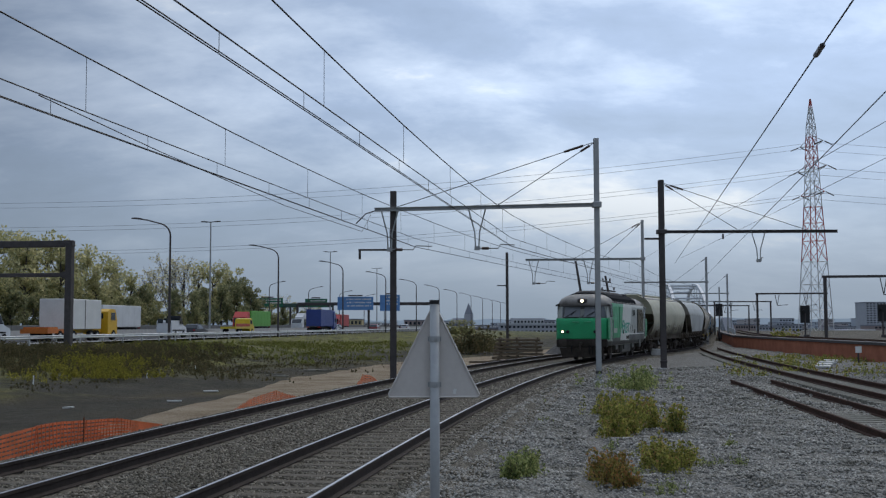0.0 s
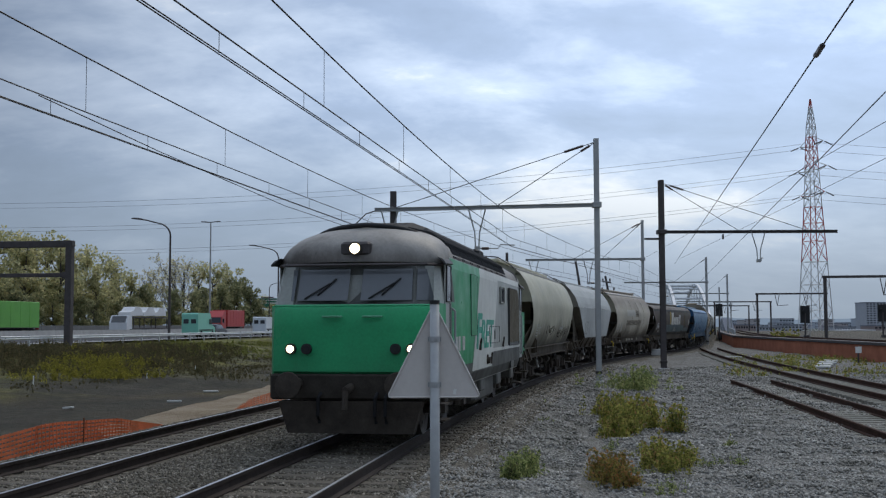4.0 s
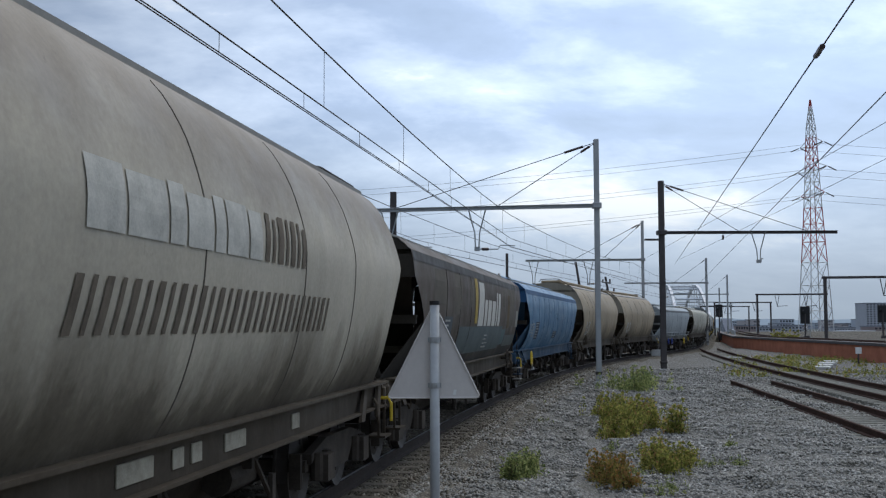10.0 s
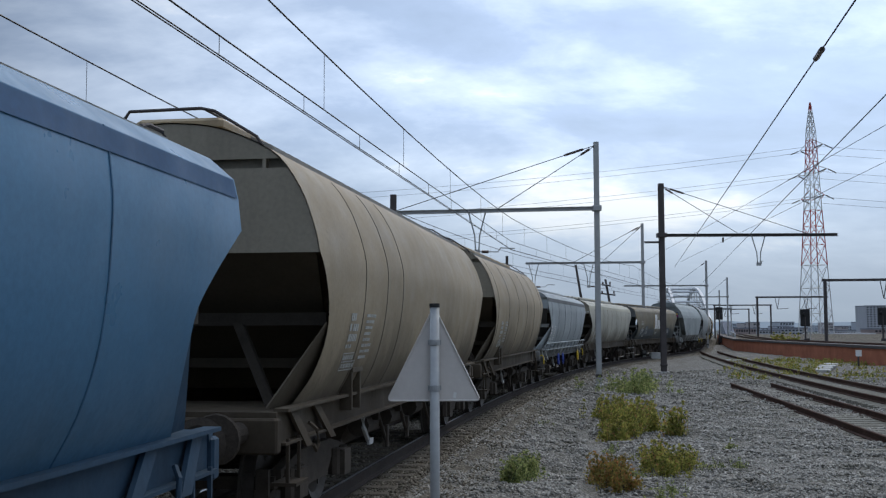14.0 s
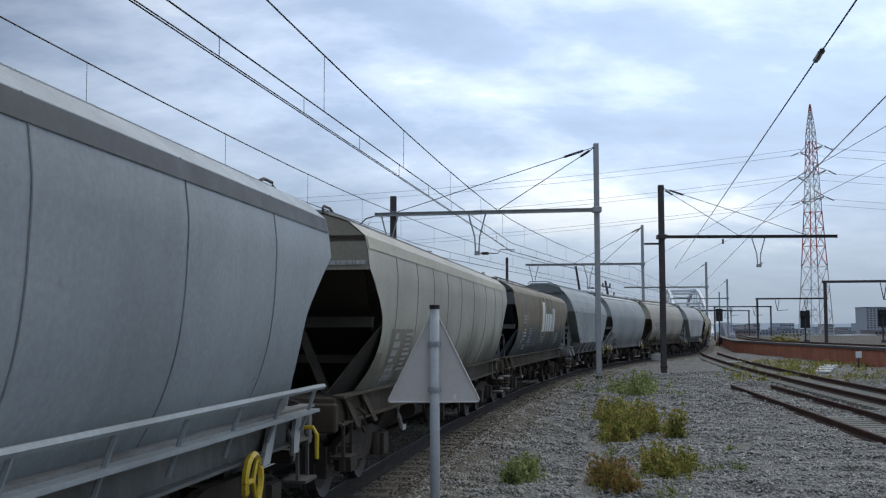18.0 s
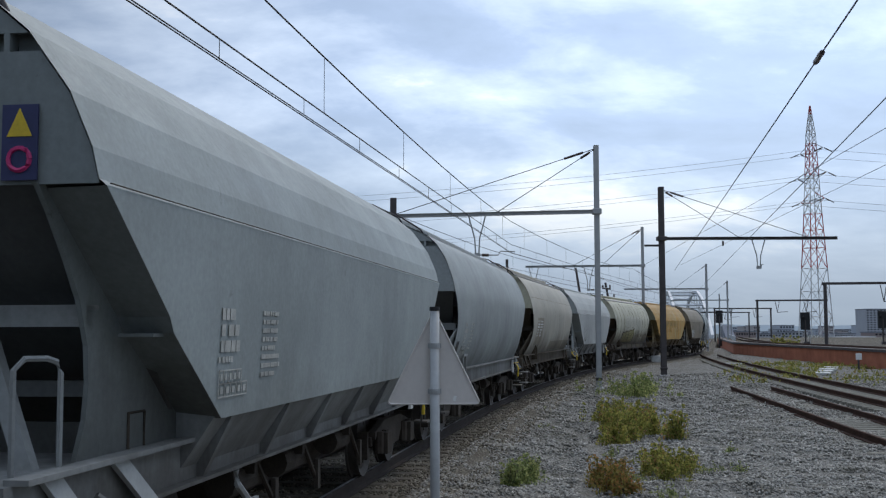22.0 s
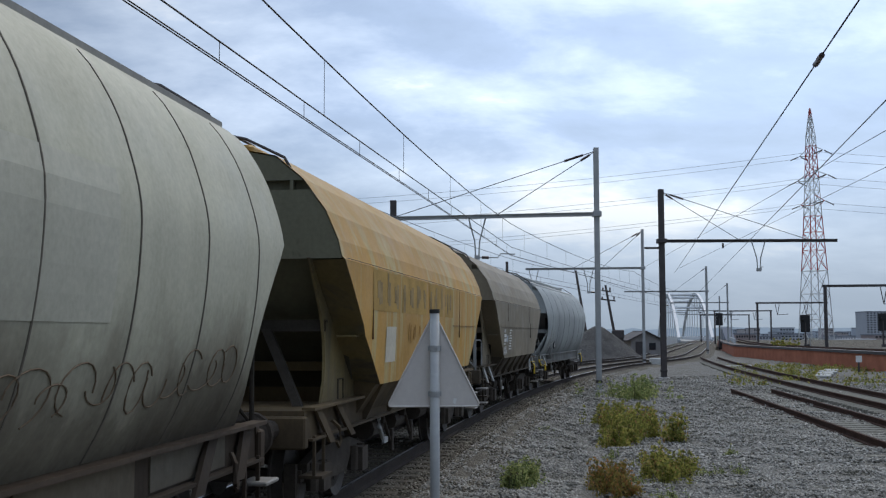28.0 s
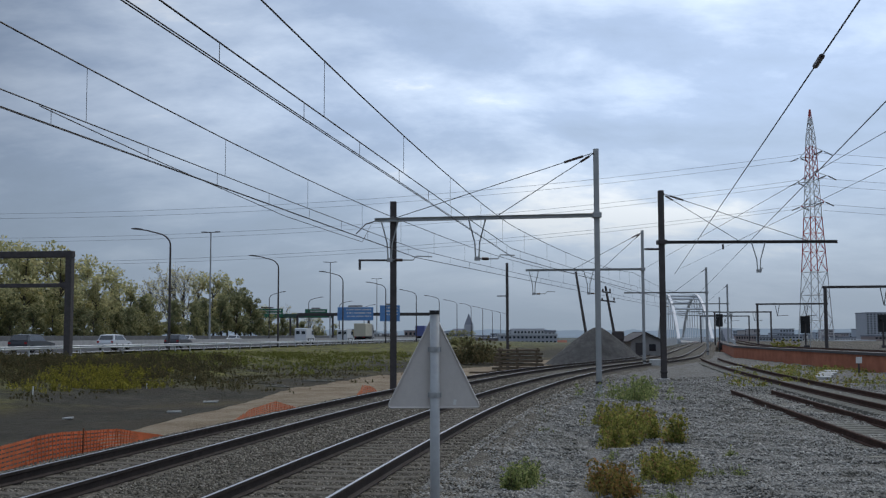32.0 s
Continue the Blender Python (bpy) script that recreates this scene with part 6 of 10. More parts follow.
def deco_aq(w, roof, side, L):
    fleet_panel(w, roof, side, L / 2 - 1.84, 2.08, M["white_dirty"], 51, 0.92)
    p = part("badge", MB().box((L / 2 + 0.004, 1.05, 2.95), (0.012, 0.2, 0.40)), plain("navy_badge", (0.03, 0.035, 0.10), 0.5), w, "navy badge with a yellow triangle and a red ring")
    part("badge_mark", MB().prism([(-0.07, 0), (0.07, 0), (0, 0.15)], 0.004, lambda u, v, d: (L / 2 + 0.011 + d, 1.05 + u, 2.98 + v)), M["yellow"], p)
    badge_ring(p, L / 2 + 0.012, 1.05, 2.86)


def badge_ring(p, x, y, z):
    ring = [(x, y + 0.06 * math.cos(a), z + 0.06 * math.sin(a)) for a in (2 * math.pi * q / 14 for q in range(15))]
    part("badge_ring", MB().tube(ring, 0.014, 5), plain("magenta_ring", (0.45, 0.03, 0.14), 0.5), p, "red ring mark")


def deco_white(w, roof, side, L):
    data_block(w, roof, side, 4.75, 2.28, M["white"], 61, 6, 0.5, 0.05, 0.12)
    data_block(w, roof, side, 4.1, 2.28, M["white"], 62, 6, 0.6, 0.05, 0.12)
    part("repaint_patch", sheet_patch(roof, side, 4.9, 3.3, 1.52, 2.4, 0.005), P["taupe"], w, "taupe repainted patch")
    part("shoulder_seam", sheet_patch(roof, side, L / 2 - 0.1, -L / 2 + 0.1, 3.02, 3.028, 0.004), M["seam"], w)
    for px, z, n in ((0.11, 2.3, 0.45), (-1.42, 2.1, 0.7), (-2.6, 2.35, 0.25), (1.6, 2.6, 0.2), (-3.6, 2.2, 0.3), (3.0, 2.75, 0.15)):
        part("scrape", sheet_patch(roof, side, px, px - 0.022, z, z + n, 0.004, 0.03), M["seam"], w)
    part("lower_band", sheet_patch(roof, side, 0.5, -L / 2 + 0.5, 1.3, 1.62, 0.005), P["taupe"], w, "darker band along the foot")


def deco_graffiti(w, roof, side, L):
    part("repaint_patch", sheet_patch(roof, side, 2.8, -3.05, 2.02, 2.84, 0.004), paint("pale_repaint", (0.47, 0.455, 0.365), grime=(0.2, 0.18, 0.14), amount=0.4, low=2.2, streak=0.15), w, "pale grey repainted panel")
    rnd = random.Random(71)
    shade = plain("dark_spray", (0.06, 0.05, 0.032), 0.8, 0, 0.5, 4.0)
    fill = paint("olive_spray", (0.22, 0.195, 0.075), grime=(0.10, 0.075, 0.035), amount=0.9, low=1.85, streak=0.5)
    part("graffiti_ground", sheet_patch(roof, side, 3.75, -0.45, 1.28, 1.86, 0.005, -0.1), shade, w, "dark brown sprayed ground")
    x = 3.6
    for i in range(9):
        wide, top = rnd.uniform(0.26, 0.42), 1.84 + 0.028 * i + rnd.uniform(-0.03, 0.05)
        part("graffiti_column", sheet_patch(roof, side, x, x - wide, 1.33, top, 0.007, rnd.uniform(-0.22, -0.08)), fill, w, "olive-yellow sprayed upright stroke")
        part("graffiti_cap", sheet_patch(roof, side, x - 0.10, x - wide - 0.2, top, top + rnd.uniform(0.04, 0.08), 0.007, -0.02), shade, w, "black sprayed cap of a stroke")
        if i % 2:
            part("drip", sheet_patch(roof, side, x - 0.25, x - 0.262, top + 0.05, top + 0.2, 0.005), shade, w)
        x -= wide + rnd.uniform(0.06, 0.13)
    for px, z in ((2.95, 2.2), (3.05, 2.42), (1.9, 2.15), (0.6, 2.14)):
        part("spray_blot", sheet_patch(roof, side, px, px - 0.16, z, z + 0.045, 0.006, 0.03), shade, w)
    tagged(part("graffiti", scrawl(roof, side, -1.9, -5.3, 1.52, 1.86, 72, 13, 0.005), P["taupe_ink"], w, "thin brown spray scrawl"), kind="stuff")
    for i in range(7):
        part("sole_panel", MB().box((5.2 - 1.7 * i, 1.192, 1.07), (1.45, 0.012, 0.23)), P["beige"] if i % 2 else P["taupe"], w, "cream repainted length of the sole bar")


def ghost_row(w, roof, side, x, step, n, z, h, mat, seed):
    """Worn-off lettering: broken upright smears, no letters."""
    g = random.Random(seed)
    for i in range(n):
        q = x - step * i
        k = MB()
        for _ in range(3):
            wide, tall = step * g.uniform(0.12, 0.3), h * g.uniform(0.3, 0.95)
            k.box((q - step * g.uniform(0.0, 0.55), 0, z + h * g.uniform(0.35, 0.65)), (wide, 0.0006 + 0.0008 * _, tall))
        part("lettering_ghost", on_side(k, roof, side, 0.0065), mat, w, "ghost of a worn-off letter")


def deco_yellow(w, roof, side, L):
    part("worn_patch", sheet_patch(roof, side, L / 2 - 2.15, L / 2 - 2.75, 1.62, 2.05, 0.006), plain("pale_patch", (0.52, 0.48, 0.38), 0.7), w, "pale repainted square")
    ghost = plain("ghost_lettering", (0.30, 0.215, 0.105), 0.8, 0, 0.45, 4.0)
    faint = plain("faint_lettering", (0.40, 0.225, 0.07), 0.8, 0, 0.4, 4.0)
    band = plain("bleached_band", (0.43, 0.275, 0.085), 0.8, 0, 0.3, 3.0)
    for bx, wide in ((4.62, 1.55), (2.9, 1.9), (0.75, 1.3), (-0.8, 0.9)):
        part("worn_patch", sheet_patch(roof, side, bx, bx - wide, 2.23, 2.70, 0.004), band, w, "bleached ground of the worn lettering")
    ghost_row(w, roof, side, 4.4, 0.52, 12, 2.27, 0.38, ghost, 61)
    ghost_row(w, roof, side, 2.4, 0.42, 6, 1.86, 0.26, faint, 62)
    for px in (4.6, 0.6, -2.5):
        part("panel_joint", MB().box((px, 1.509, 2.3), (0.006, 0.02, 0.8)), P["rust"], w)
    part("panel_joint", MB().box((-3.2, 1.518, 2.1), (3.0, 0.014, 0.006)), P["rust"], w)


def deco_olive(w, roof, side, L):
    fleet_panel(w, roof, side, L / 2 - 1.72, 2.03, M["white"], 81, 1.0)
    part("pale_patch", sheet_patch(roof, side, L / 2 - 2.2, L / 2 - 2.5, 1.76, 1.92, 0.006), plain("blue_grey_patch", (0.34, 0.37, 0.40), 0.7), w, "small blue-grey repainted patch")
    part("panel_joint", MB().box((0, 1.517, 2.12), (L - 2.2, 0.012, 0.006)), M["seam_dark"], w)
    for px, z in ((-1.9, 2.5), (-2.22, 2.05), (3.0, 2.5)):
        part("panel_joint", MB().box((px, 1.509, z), (0.006, 0.02, 0.42)), M["seam_dark"], w)


def deco_last(w, roof, side, L):
    fleet_panel(w, roof, side, L / 2 - 1.35, 2.05, M["white_dirty"], 91)
    part("label_holder", MB().box((L / 2 - 2.88, side_point(roof, side, 1.58) + 0.02, 1.58), (0.22, 0.03, 0.3), 0, 0.15), M["black"], w, "black label holder")
    part("label_card", MB().box((L / 2 - 2.88, side_point(roof, side, 1.55) + 0.045, 1.54), (0.12, 0.012, 0.13), 0, 0.15), M["white"], w, "white consignment card")
    part("paper_card", MB().box((L / 2 - 2.3, 1.27, 1.33), (0.14, 0.02, 0.26)), M["white"], w, "white consignment card")
    warn_triangle(w, L / 2, 0.75, 2.9)


strap_m = plain("galvanised_strap", (0.36, 0.37, 0.36), 0.6, 0.1, 0.2, 4.0)
rail_m = plain("handrail_grey", (0.27, 0.27, 0.26), 0.6, 0.2, 0.3, 4.0)
step_m = plain("worn_step", (0.22, 0.21, 0.19), 0.7, 0.1, 0.3, 5.0)
RIBS_C = lambda L: [(L / 2 - 0.9) * (1 - 2 * i / 11) for i in range(12)]
RIBS_A = lambda L, n: [(L / 2 - 0.7) * (1 - 2 * i / (n - 1)) for i in range(n)]

wagon("A", -87.66, -74.86, "cream rounded hopper wagon with grimy lower sheets and scrawls", P["cream"], P["cream_end"], P["frame_cream"], deco=deco_cream, low=True, rails=(-1,))
wagon("B", -72.66, -60.81, "light grey faceted hopper wagon with a dark end", P["light_grey"], P["end_dirty"], P["frame_cream"], deco=deco_plain(4, x=1.85), low=True, rails=(-1,), inner_shade_mat=P["brown_end"])
wagon("A", -58.70, -45.99, "cream rounded hopper wagon with faded lettering and a brown-tinted roof", P["faded"], P["cream_end"], P["frame_cream"], ribs=[0.9, -1.6, -3.6], deco=deco_reales, handrail="ladder", lever={1: "grip", -1: "grip"}, low=True, rails=(1,))
wagon("C", -44.90, -29.48, "weathered dark brown ribbed hopper wagon with pale lettering blocks", P["granit"], P["brown_end"], P["frame_cream"], ribs=[4.9, 3.4, 2.0], deco=deco_granit, low=True, seam="seam_dark", inner_shade_mat=P["brown_end"])
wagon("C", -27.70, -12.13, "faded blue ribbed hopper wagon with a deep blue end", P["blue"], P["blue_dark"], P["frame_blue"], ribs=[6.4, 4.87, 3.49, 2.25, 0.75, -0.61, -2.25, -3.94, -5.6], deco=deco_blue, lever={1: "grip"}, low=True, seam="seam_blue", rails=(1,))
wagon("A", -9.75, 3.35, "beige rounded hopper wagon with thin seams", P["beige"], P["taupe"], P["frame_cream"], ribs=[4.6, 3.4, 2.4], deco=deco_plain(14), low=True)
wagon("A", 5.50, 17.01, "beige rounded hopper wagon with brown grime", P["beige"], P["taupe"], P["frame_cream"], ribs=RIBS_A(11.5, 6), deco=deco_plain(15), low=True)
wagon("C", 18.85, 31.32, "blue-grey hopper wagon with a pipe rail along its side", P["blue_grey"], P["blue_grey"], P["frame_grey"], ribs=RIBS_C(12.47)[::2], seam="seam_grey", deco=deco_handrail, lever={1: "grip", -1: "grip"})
wagon("C", 33.20, 48.58, "pale stone-coloured ribbed hopper wagon with dark seams", P["ribbed"], P["taupe"], P["frame_cream"], ribs=[6.1, 4.67, 3.29, 1.9, 0.34, -1.36, -3.29, -5.0, -6.6], deco=deco_band(P["cream"]), low=True, seam="seam_pale", rails=(-1,), inner_shade_mat=P["brown_end"])
wagon("C", 50.47, 65.60, "weathered olive-grey hopper wagon with pale lettering blocks", P["granit2"], P["dark_grey"], P["frame_cream"], ribs=RIBS_C(15.1)[4:8], deco=deco_granit2, handrail="ladder", low=True, rails=(1,), ladder_y=(0.52, 0.92), post_mat=plain("grey_rail", (0.13, 0.13, 0.125), 0.6, 0.1, 0.3, 3.0), rounded=True, inner_shade_mat=P["ink_teal"])
wagon("B", 68.2, 80.19, "light grey faceted hopper wagon with a small navy badge", P["teal_grey"], P["teal_end_shade"], P["frame_grey"], deco=deco_aq, lever={-1: "chevron"}, post_mat=P["frame_grey"], rails=(1,))
wagon("A", 82.10, 94.68, "clean mid-grey rounded hopper wagon", P["mid_grey"], P["mid_grey"], P["frame_grey"], deco=deco_plain(24, plate=True), lever={1: "chevron", -1: "chevron"}, rails=(-1,))
wagon("A", 96.73, 109.18, "chalky cream rounded hopper wagon with a taupe patch", P["patchy"], P["cream"], P["frame_cream"], deco=deco_white, handrail="ladder", low=True, rails=(1,))
wagon("B", 111.35, 123.3, "light grey faceted hopper wagon with a darker end", P["light_grey"], P["mid_grey"], P["frame_grey"], deco=deco_plain(26, x=1.85), lever={1: "chevron", -1: "chevron"}, rails=(1,))
wagon("A", 125.4, 137.93, "pale ribbed hopper wagon covered with olive and black graffiti", P["mucky"], P["cream"], P["frame_rust"], ribs=RIBS_A(12.5, 11), deco=deco_graffiti, low=True, rails=(-1,))
wagon("B", 140.10, 152.05, "rust-streaked yellow faceted hopper wagon", P["yellow"], P["sage_end"], P["frame_yellow"], deco=deco_yellow, low=True, rails=(-1,), wing_mat=P["ochre_wing"])
wagon("B", 154.30, 165.21, "brown-grey faceted hopper wagon", P["olive"], P["olive"], P["frame_cream"], deco=deco_olive, lever={-1: "chevron"}, rails=(1, -1), inner_shade_mat=P["brown_end"])
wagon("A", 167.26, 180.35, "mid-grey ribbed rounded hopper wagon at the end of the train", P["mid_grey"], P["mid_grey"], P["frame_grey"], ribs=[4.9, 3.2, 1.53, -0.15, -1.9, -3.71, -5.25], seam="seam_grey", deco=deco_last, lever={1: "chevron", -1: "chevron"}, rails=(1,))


# ---- locomotive ----
LOCO_U = (-103.75, -89.38)


def lettering(text, wide, high, lean):
    """A word in capitals as a thin mesh, its left foot at the origin."""
    cu = bpy.data.curves.new("word", "FONT")
    cu.body, cu.shear, cu.extrude, cu.offset = text, lean, 0.004, 0.02
    tmp = bpy.data.objects.new("word_source", cu)
    scene.collection.objects.link(tmp)
    me = bpy.data.meshes.new_from_object(tmp.evaluated_get(bpy.context.evaluated_depsgraph_get()))
    bpy.data.objects.remove(tmp)
    me.materials.clear()
    me.materials.append(None)
    x0, x1 = min(v.co.x for v in me.vertices), max(v.co.x for v in me.vertices)
    y1 = max(v.co.y for v in me.vertices)
    me.transform(Matrix.Diagonal((wide / (x1 - x0), high / y1, 1, 1)) @ Matrix.Translation((-x0, 0, 0)))
    return me


def locomotive():
    L = LOCO_U[1] - LOCO_U[0]
    hl = L / 2
    lo = thing("diesel_locomotive", "green, white and grey diesel locomotive with lit headlamps", "locomotive")
    green = paint("loco_green", (0.026, 0.30, 0.12), grime=(0.04, 0.07, 0.05), amount=0.3, low=1.6, streak=0.15, rough=0.35)
    white = paint("loco_white", (0.64, 0.65, 0.60), grime=(0.22, 0.21, 0.18), amount=0.35, low=1.5, streak=0.35, rough=0.4)
    grey = paint("loco_grey", (0.37, 0.385, 0.355), grime=(0.20, 0.195, 0.17), amount=0.3, low=1.6, streak=0.3, rough=0.4)
    dgrey = paint("loco_dark_grey", (0.115, 0.12, 0.112), grime=(0.10, 0.09, 0.075), amount=0.5, low=1.2, rough=0.5)
    skirt_m = paint("loco_skirt", (0.085, 0.088, 0.08), grime=(0.06, 0.052, 0.042), amount=0.6, low=1.3, rough=0.5)
    roofm = paint("loco_roof", (0.03, 0.03, 0.032), grime=(0.035, 0.03, 0.028), amount=0.3, low=3.4, rough=0.7)
    cabroof = paint("loco_cab_roof", (0.30, 0.285, 0.26), grime=(0.07, 0.058, 0.05), amount=0.9, low=3.45, streak=0.5, rough=0.5)
    # cross-section of the body side: skirt, waist, window band, gutter
    sec = [(1.36, 0.80), (1.44, 1.02), (1.45, 1.42), (1.45, 2.2), (1.44, 2.95), (1.41, 3.14)]

    def side_sheet(x0a, x1a, x0b, x1b, z0, z1, lift, name, mat, label, both=True, parent=lo):
        """A coloured panel between two slanted ends: (x0a, x1a) at the foot z0, (x0b, x1b) at the top z1."""
        for sy in ((1, -1) if both else (1,)):
            b = MB()
            zs = [z0] + [z for o, z in sec if z0 < z < z1] + [z1]
            for z in zs:
                f = (z - z0) / (z1 - z0)
                o = float(np.interp(z, [p[1] for p in sec], [p[0] for p in sec])) + lift
                b.v += [(x0a + (x0b - x0a) * f, sy * o, z), (x1a + (x1b - x1a) * f, sy * o, z)]
            b.f = [(2 * j, 2 * j + 1, 2 * j + 3, 2 * j + 2) for j in range(len(zs) - 1)]
            part(name, b, mat, parent, label)

    # core body between the cabs
    ring = [(o, z) for o, z in sec]
    full = [(-o, z) for o, z in ring] + [(o, z) for o, z in reversed(ring)]
    part("body", sharp_smooth(MB().loft([[(x, o, z) for o, z in full] for x in (hl - 1.35, -hl + 1.35)]).mesh("body"), 30), grey, lo)
    # livery panels; measured from the rear end
    rear = -hl + 0.37   # the livery is set out from the cab's rear wall
    side_sheet(hl - 1.36, rear + 10.1, hl - 1.36, rear + 8.85, 1.22, 3.13, 0.009, "side_panel", green, "green side panel")
    side_sheet(rear + 10.15, rear + 7.15, rear + 8.85, rear + 5.75, 1.05, 3.13, 0.010, "side_panel", white, "slanted off-white side panel")
    side_sheet(hl - 1.36, -hl + 1.36, hl - 1.36, -hl + 1.36, 0.82, 1.36, 0.005, "skirt", skirt_m, "dark grey skirt")
    side_sheet(rear + 10.0, -hl + 1.36, rear + 10.0, -hl + 1.36, 1.36, 1.44, 0.014, "waist_strip", white, "pale waist moulding")
    side_sheet(rear + 9.0, -hl + 1.36, rear + 8.9, -hl + 1.36, 3.0, 3.14, 0.013, "cant_rail", white, "pale cant rail")
    slat_m = plain("grille_slat", (0.19, 0.17, 0.13), 0.8, 0, 0.3, 3.0)
    # grilles and doors on the flank
    for sy in (1, -1):
        gx0, gx1 = rear + 3.78, rear + 1.47
        poly = [(gx0, 1.45), (gx1, 1.44), (gx1, 2.48), (gx1 + 0.43, 2.89), (gx0, 2.89)]
        g = part("radiator_grille", MB().prism(poly, 0.03, lambda u, v, d: (u, sy * (1.452 + d), v)), dgrey, lo, "large chamfered radiator grille")
        n = 44
        for i in range(n):
            x = gx0 - 0.05 - (gx0 - gx1 - 0.1) * i / (n - 1)
            zt = 2.88 - max(0.0, (gx1 + 0.42 - x)) / 0.42 * 0.42
            part("slat", MB().box((x, sy * 1.492, (1.52 + zt) / 2), (0.022, 0.02, zt - 1.52)), slat_m, g)
        for p, q in zip(poly, poly[1:] + poly[:1]):
            part("grille_frame", MB().tube([(p[0], sy * 1.485, p[1]), (q[0], sy * 1.485, q[1])], 0.014, 4), M["black"], g)
        for vx0, vx1, vz0, vz1, cnt in ((rear + 5.48, rear + 4.81, 2.48, 2.86, 12),):
            v = part("vent", MB().box(((vx0 + vx1) / 2, sy * 1.455, (vz0 + vz1) / 2), (vx0 - vx1, 0.03, vz1 - vz0)), dgrey, lo, "small louvred vent")
            for i in range(cnt):
                part("louvre", MB().box((vx0 - 0.05 - (vx0 - vx1 - 0.1) * i / (cnt - 1), sy * 1.478, (vz0 + vz1) / 2), (0.02, 0.02, vz1 - vz0 - 0.1)), black_m, v)
            part("vent_frame", MB().tube([(vx0, sy * 1.475, vz0), (vx1, sy * 1.475, vz0), (vx1, sy * 1.475, vz1), (vx0, sy * 1.475, vz1), (vx0, sy * 1.475, vz0)], 0.022, 4), grey, v)
        for hx0, hx1, hz0, hz1, mat in ((rear + 10.35, rear + 9.5, 1.75, 2.95, green), (rear + 3.3, rear + 2.6, 0.86, 1.04, dgrey)):
            part("hatch_door", MB().box(((hx0 + hx1) / 2, sy * 1.458, (hz0 + hz1) / 2), (hx0 - hx1, 0.02, hz1 - hz0)), mat, lo)
            part("door_gap", MB().tube([(hx0, sy * 1.466, hz0), (hx1, sy * 1.466, hz0), (hx1, sy * 1.466, hz1), (hx0, sy * 1.466, hz1), (hx0, sy * 1.466, hz0)], 0.007, 4), M["black"], lo)
        part("flap_gap", MB().tube([(rear + u, sy * 1.463, v) for u, v in ((7.53, 1.56), (5.71, 1.56), (5.71, 1.92), (7.53, 1.92), (7.53, 1.56))], 0.006, 4), M["black"], lo, "thin dark outline of a flap")
        part("flap_grip", MB().prism([(0.0, -0.12), (0.08, -0.06), (0.08, 0.08), (0.0, 0.12), (-0.10, 0.0)], 0.012, lambda u, v, d: (rear + 6.58 + u, sy * (1.46 + d), 1.75 + v)), dgrey, lo, "sunk grip of a flap")
        part("filler_cap", MB().cyl((rear + 7.9, sy * 1.44, 1.22), (rear + 7.9, sy * 1.48, 1.22), 0.11, 14).cyl((rear + 7.9, sy * 1.48, 1.20), (rear + 7.9, sy * 1.53, 1.20), 0.07, 10), M["bogie"], lo, "rusty round filler cap")
        for lx, lz in ((rear + 9.12, 1.45), (rear + 7.35, 1.12), (rear + 5.04, 1.44)):
            part("filler_handle", MB().tube([(lx - 0.07, sy * 1.47, lz), (lx, sy * 1.5, lz + 0.22), (lx + 0.07, sy * 1.47, lz), (lx - 0.07, sy * 1.47, lz)], 0.02, 5), M["bogie"], lo)
    # the big painted word on the near flank
    ink = plain("green_lettering", (0.025, 0.30, 0.20), 0.5, 0, 0.12, 3.0)
    part("fleet_word", lettering("F", 0.92, 0.71, 0.30), ink, lo, "tall sea-green initial of the word on the flank", at=pose(rear + 9.62, 1.466, 1.49, 90, 0, 180))
    part("fleet_word", lettering("RET", 2.17, 0.58, 0.30), ink, lo, "sea-green painted capitals", at=pose(rear + 8.96, 1.466, 1.49, 90, 0, 180))
    part("number_bar", bars([(rear + 12.2, 1.62, 1.3, 0.26)], seed=3).mesh("number_bar"), M["white_dirty"], lo, "white number drawn as bars", at=pose(0, 1.464, 0))
    # roof: curved sheets, side air-intake ribs, raised fairings
    roof = [(-1.41, 3.14), (-1.30, 3.36), (-0.95, 3.58), (-0.5, 3.68), (0, 3.70), (0.5, 3.68), (0.95, 3.58), (1.30, 3.36), (1.41, 3.14)]
    part("roof", sharp_smooth(MB().loft([[(x, o, z) for o, z in roof] for x in (hl - 1.3, -hl + 1.3)]).mesh("roof"), 40), cabroof, lo)
    # the curved louvre banks along the roof edge
    bank_poly = [(1.36, 3.21), (1.27, 3.42), (0.97, 3.62), (0.55, 3.72)]
    for sy in (1, -1):
        for k in range(8):
            xa = rear + 3.60 + k * 1.06
            b = MB().loft([[(x, sy * o, z + 0.012) for o, z in bank_poly] + [(x, sy * (o - 0.03), z - 0.05) for o, z in reversed(bank_poly)] for x in (xa, xa + 1.02)])
            bank = part("intake_bank", b, roofm, lo, "dark ribbed air-intake panel")
            for i in range(14):
                x = xa + 0.05 + i * 0.071
                part("intake_rib", MB().tube([(x, sy * (o + 0.005), z + 0.02) for o, z in bank_poly], 0.012, 4), M["black"], bank)
            part("latch", MB().box((xa + 0.5, sy * 1.385, 3.17), (0.62, 0.05, 0.05)).cyl((xa + 1.03, sy * 1.385, 3.13), (xa + 1.03, sy * 1.385, 3.2), 0.035, 8), M["dark_steel"], bank)
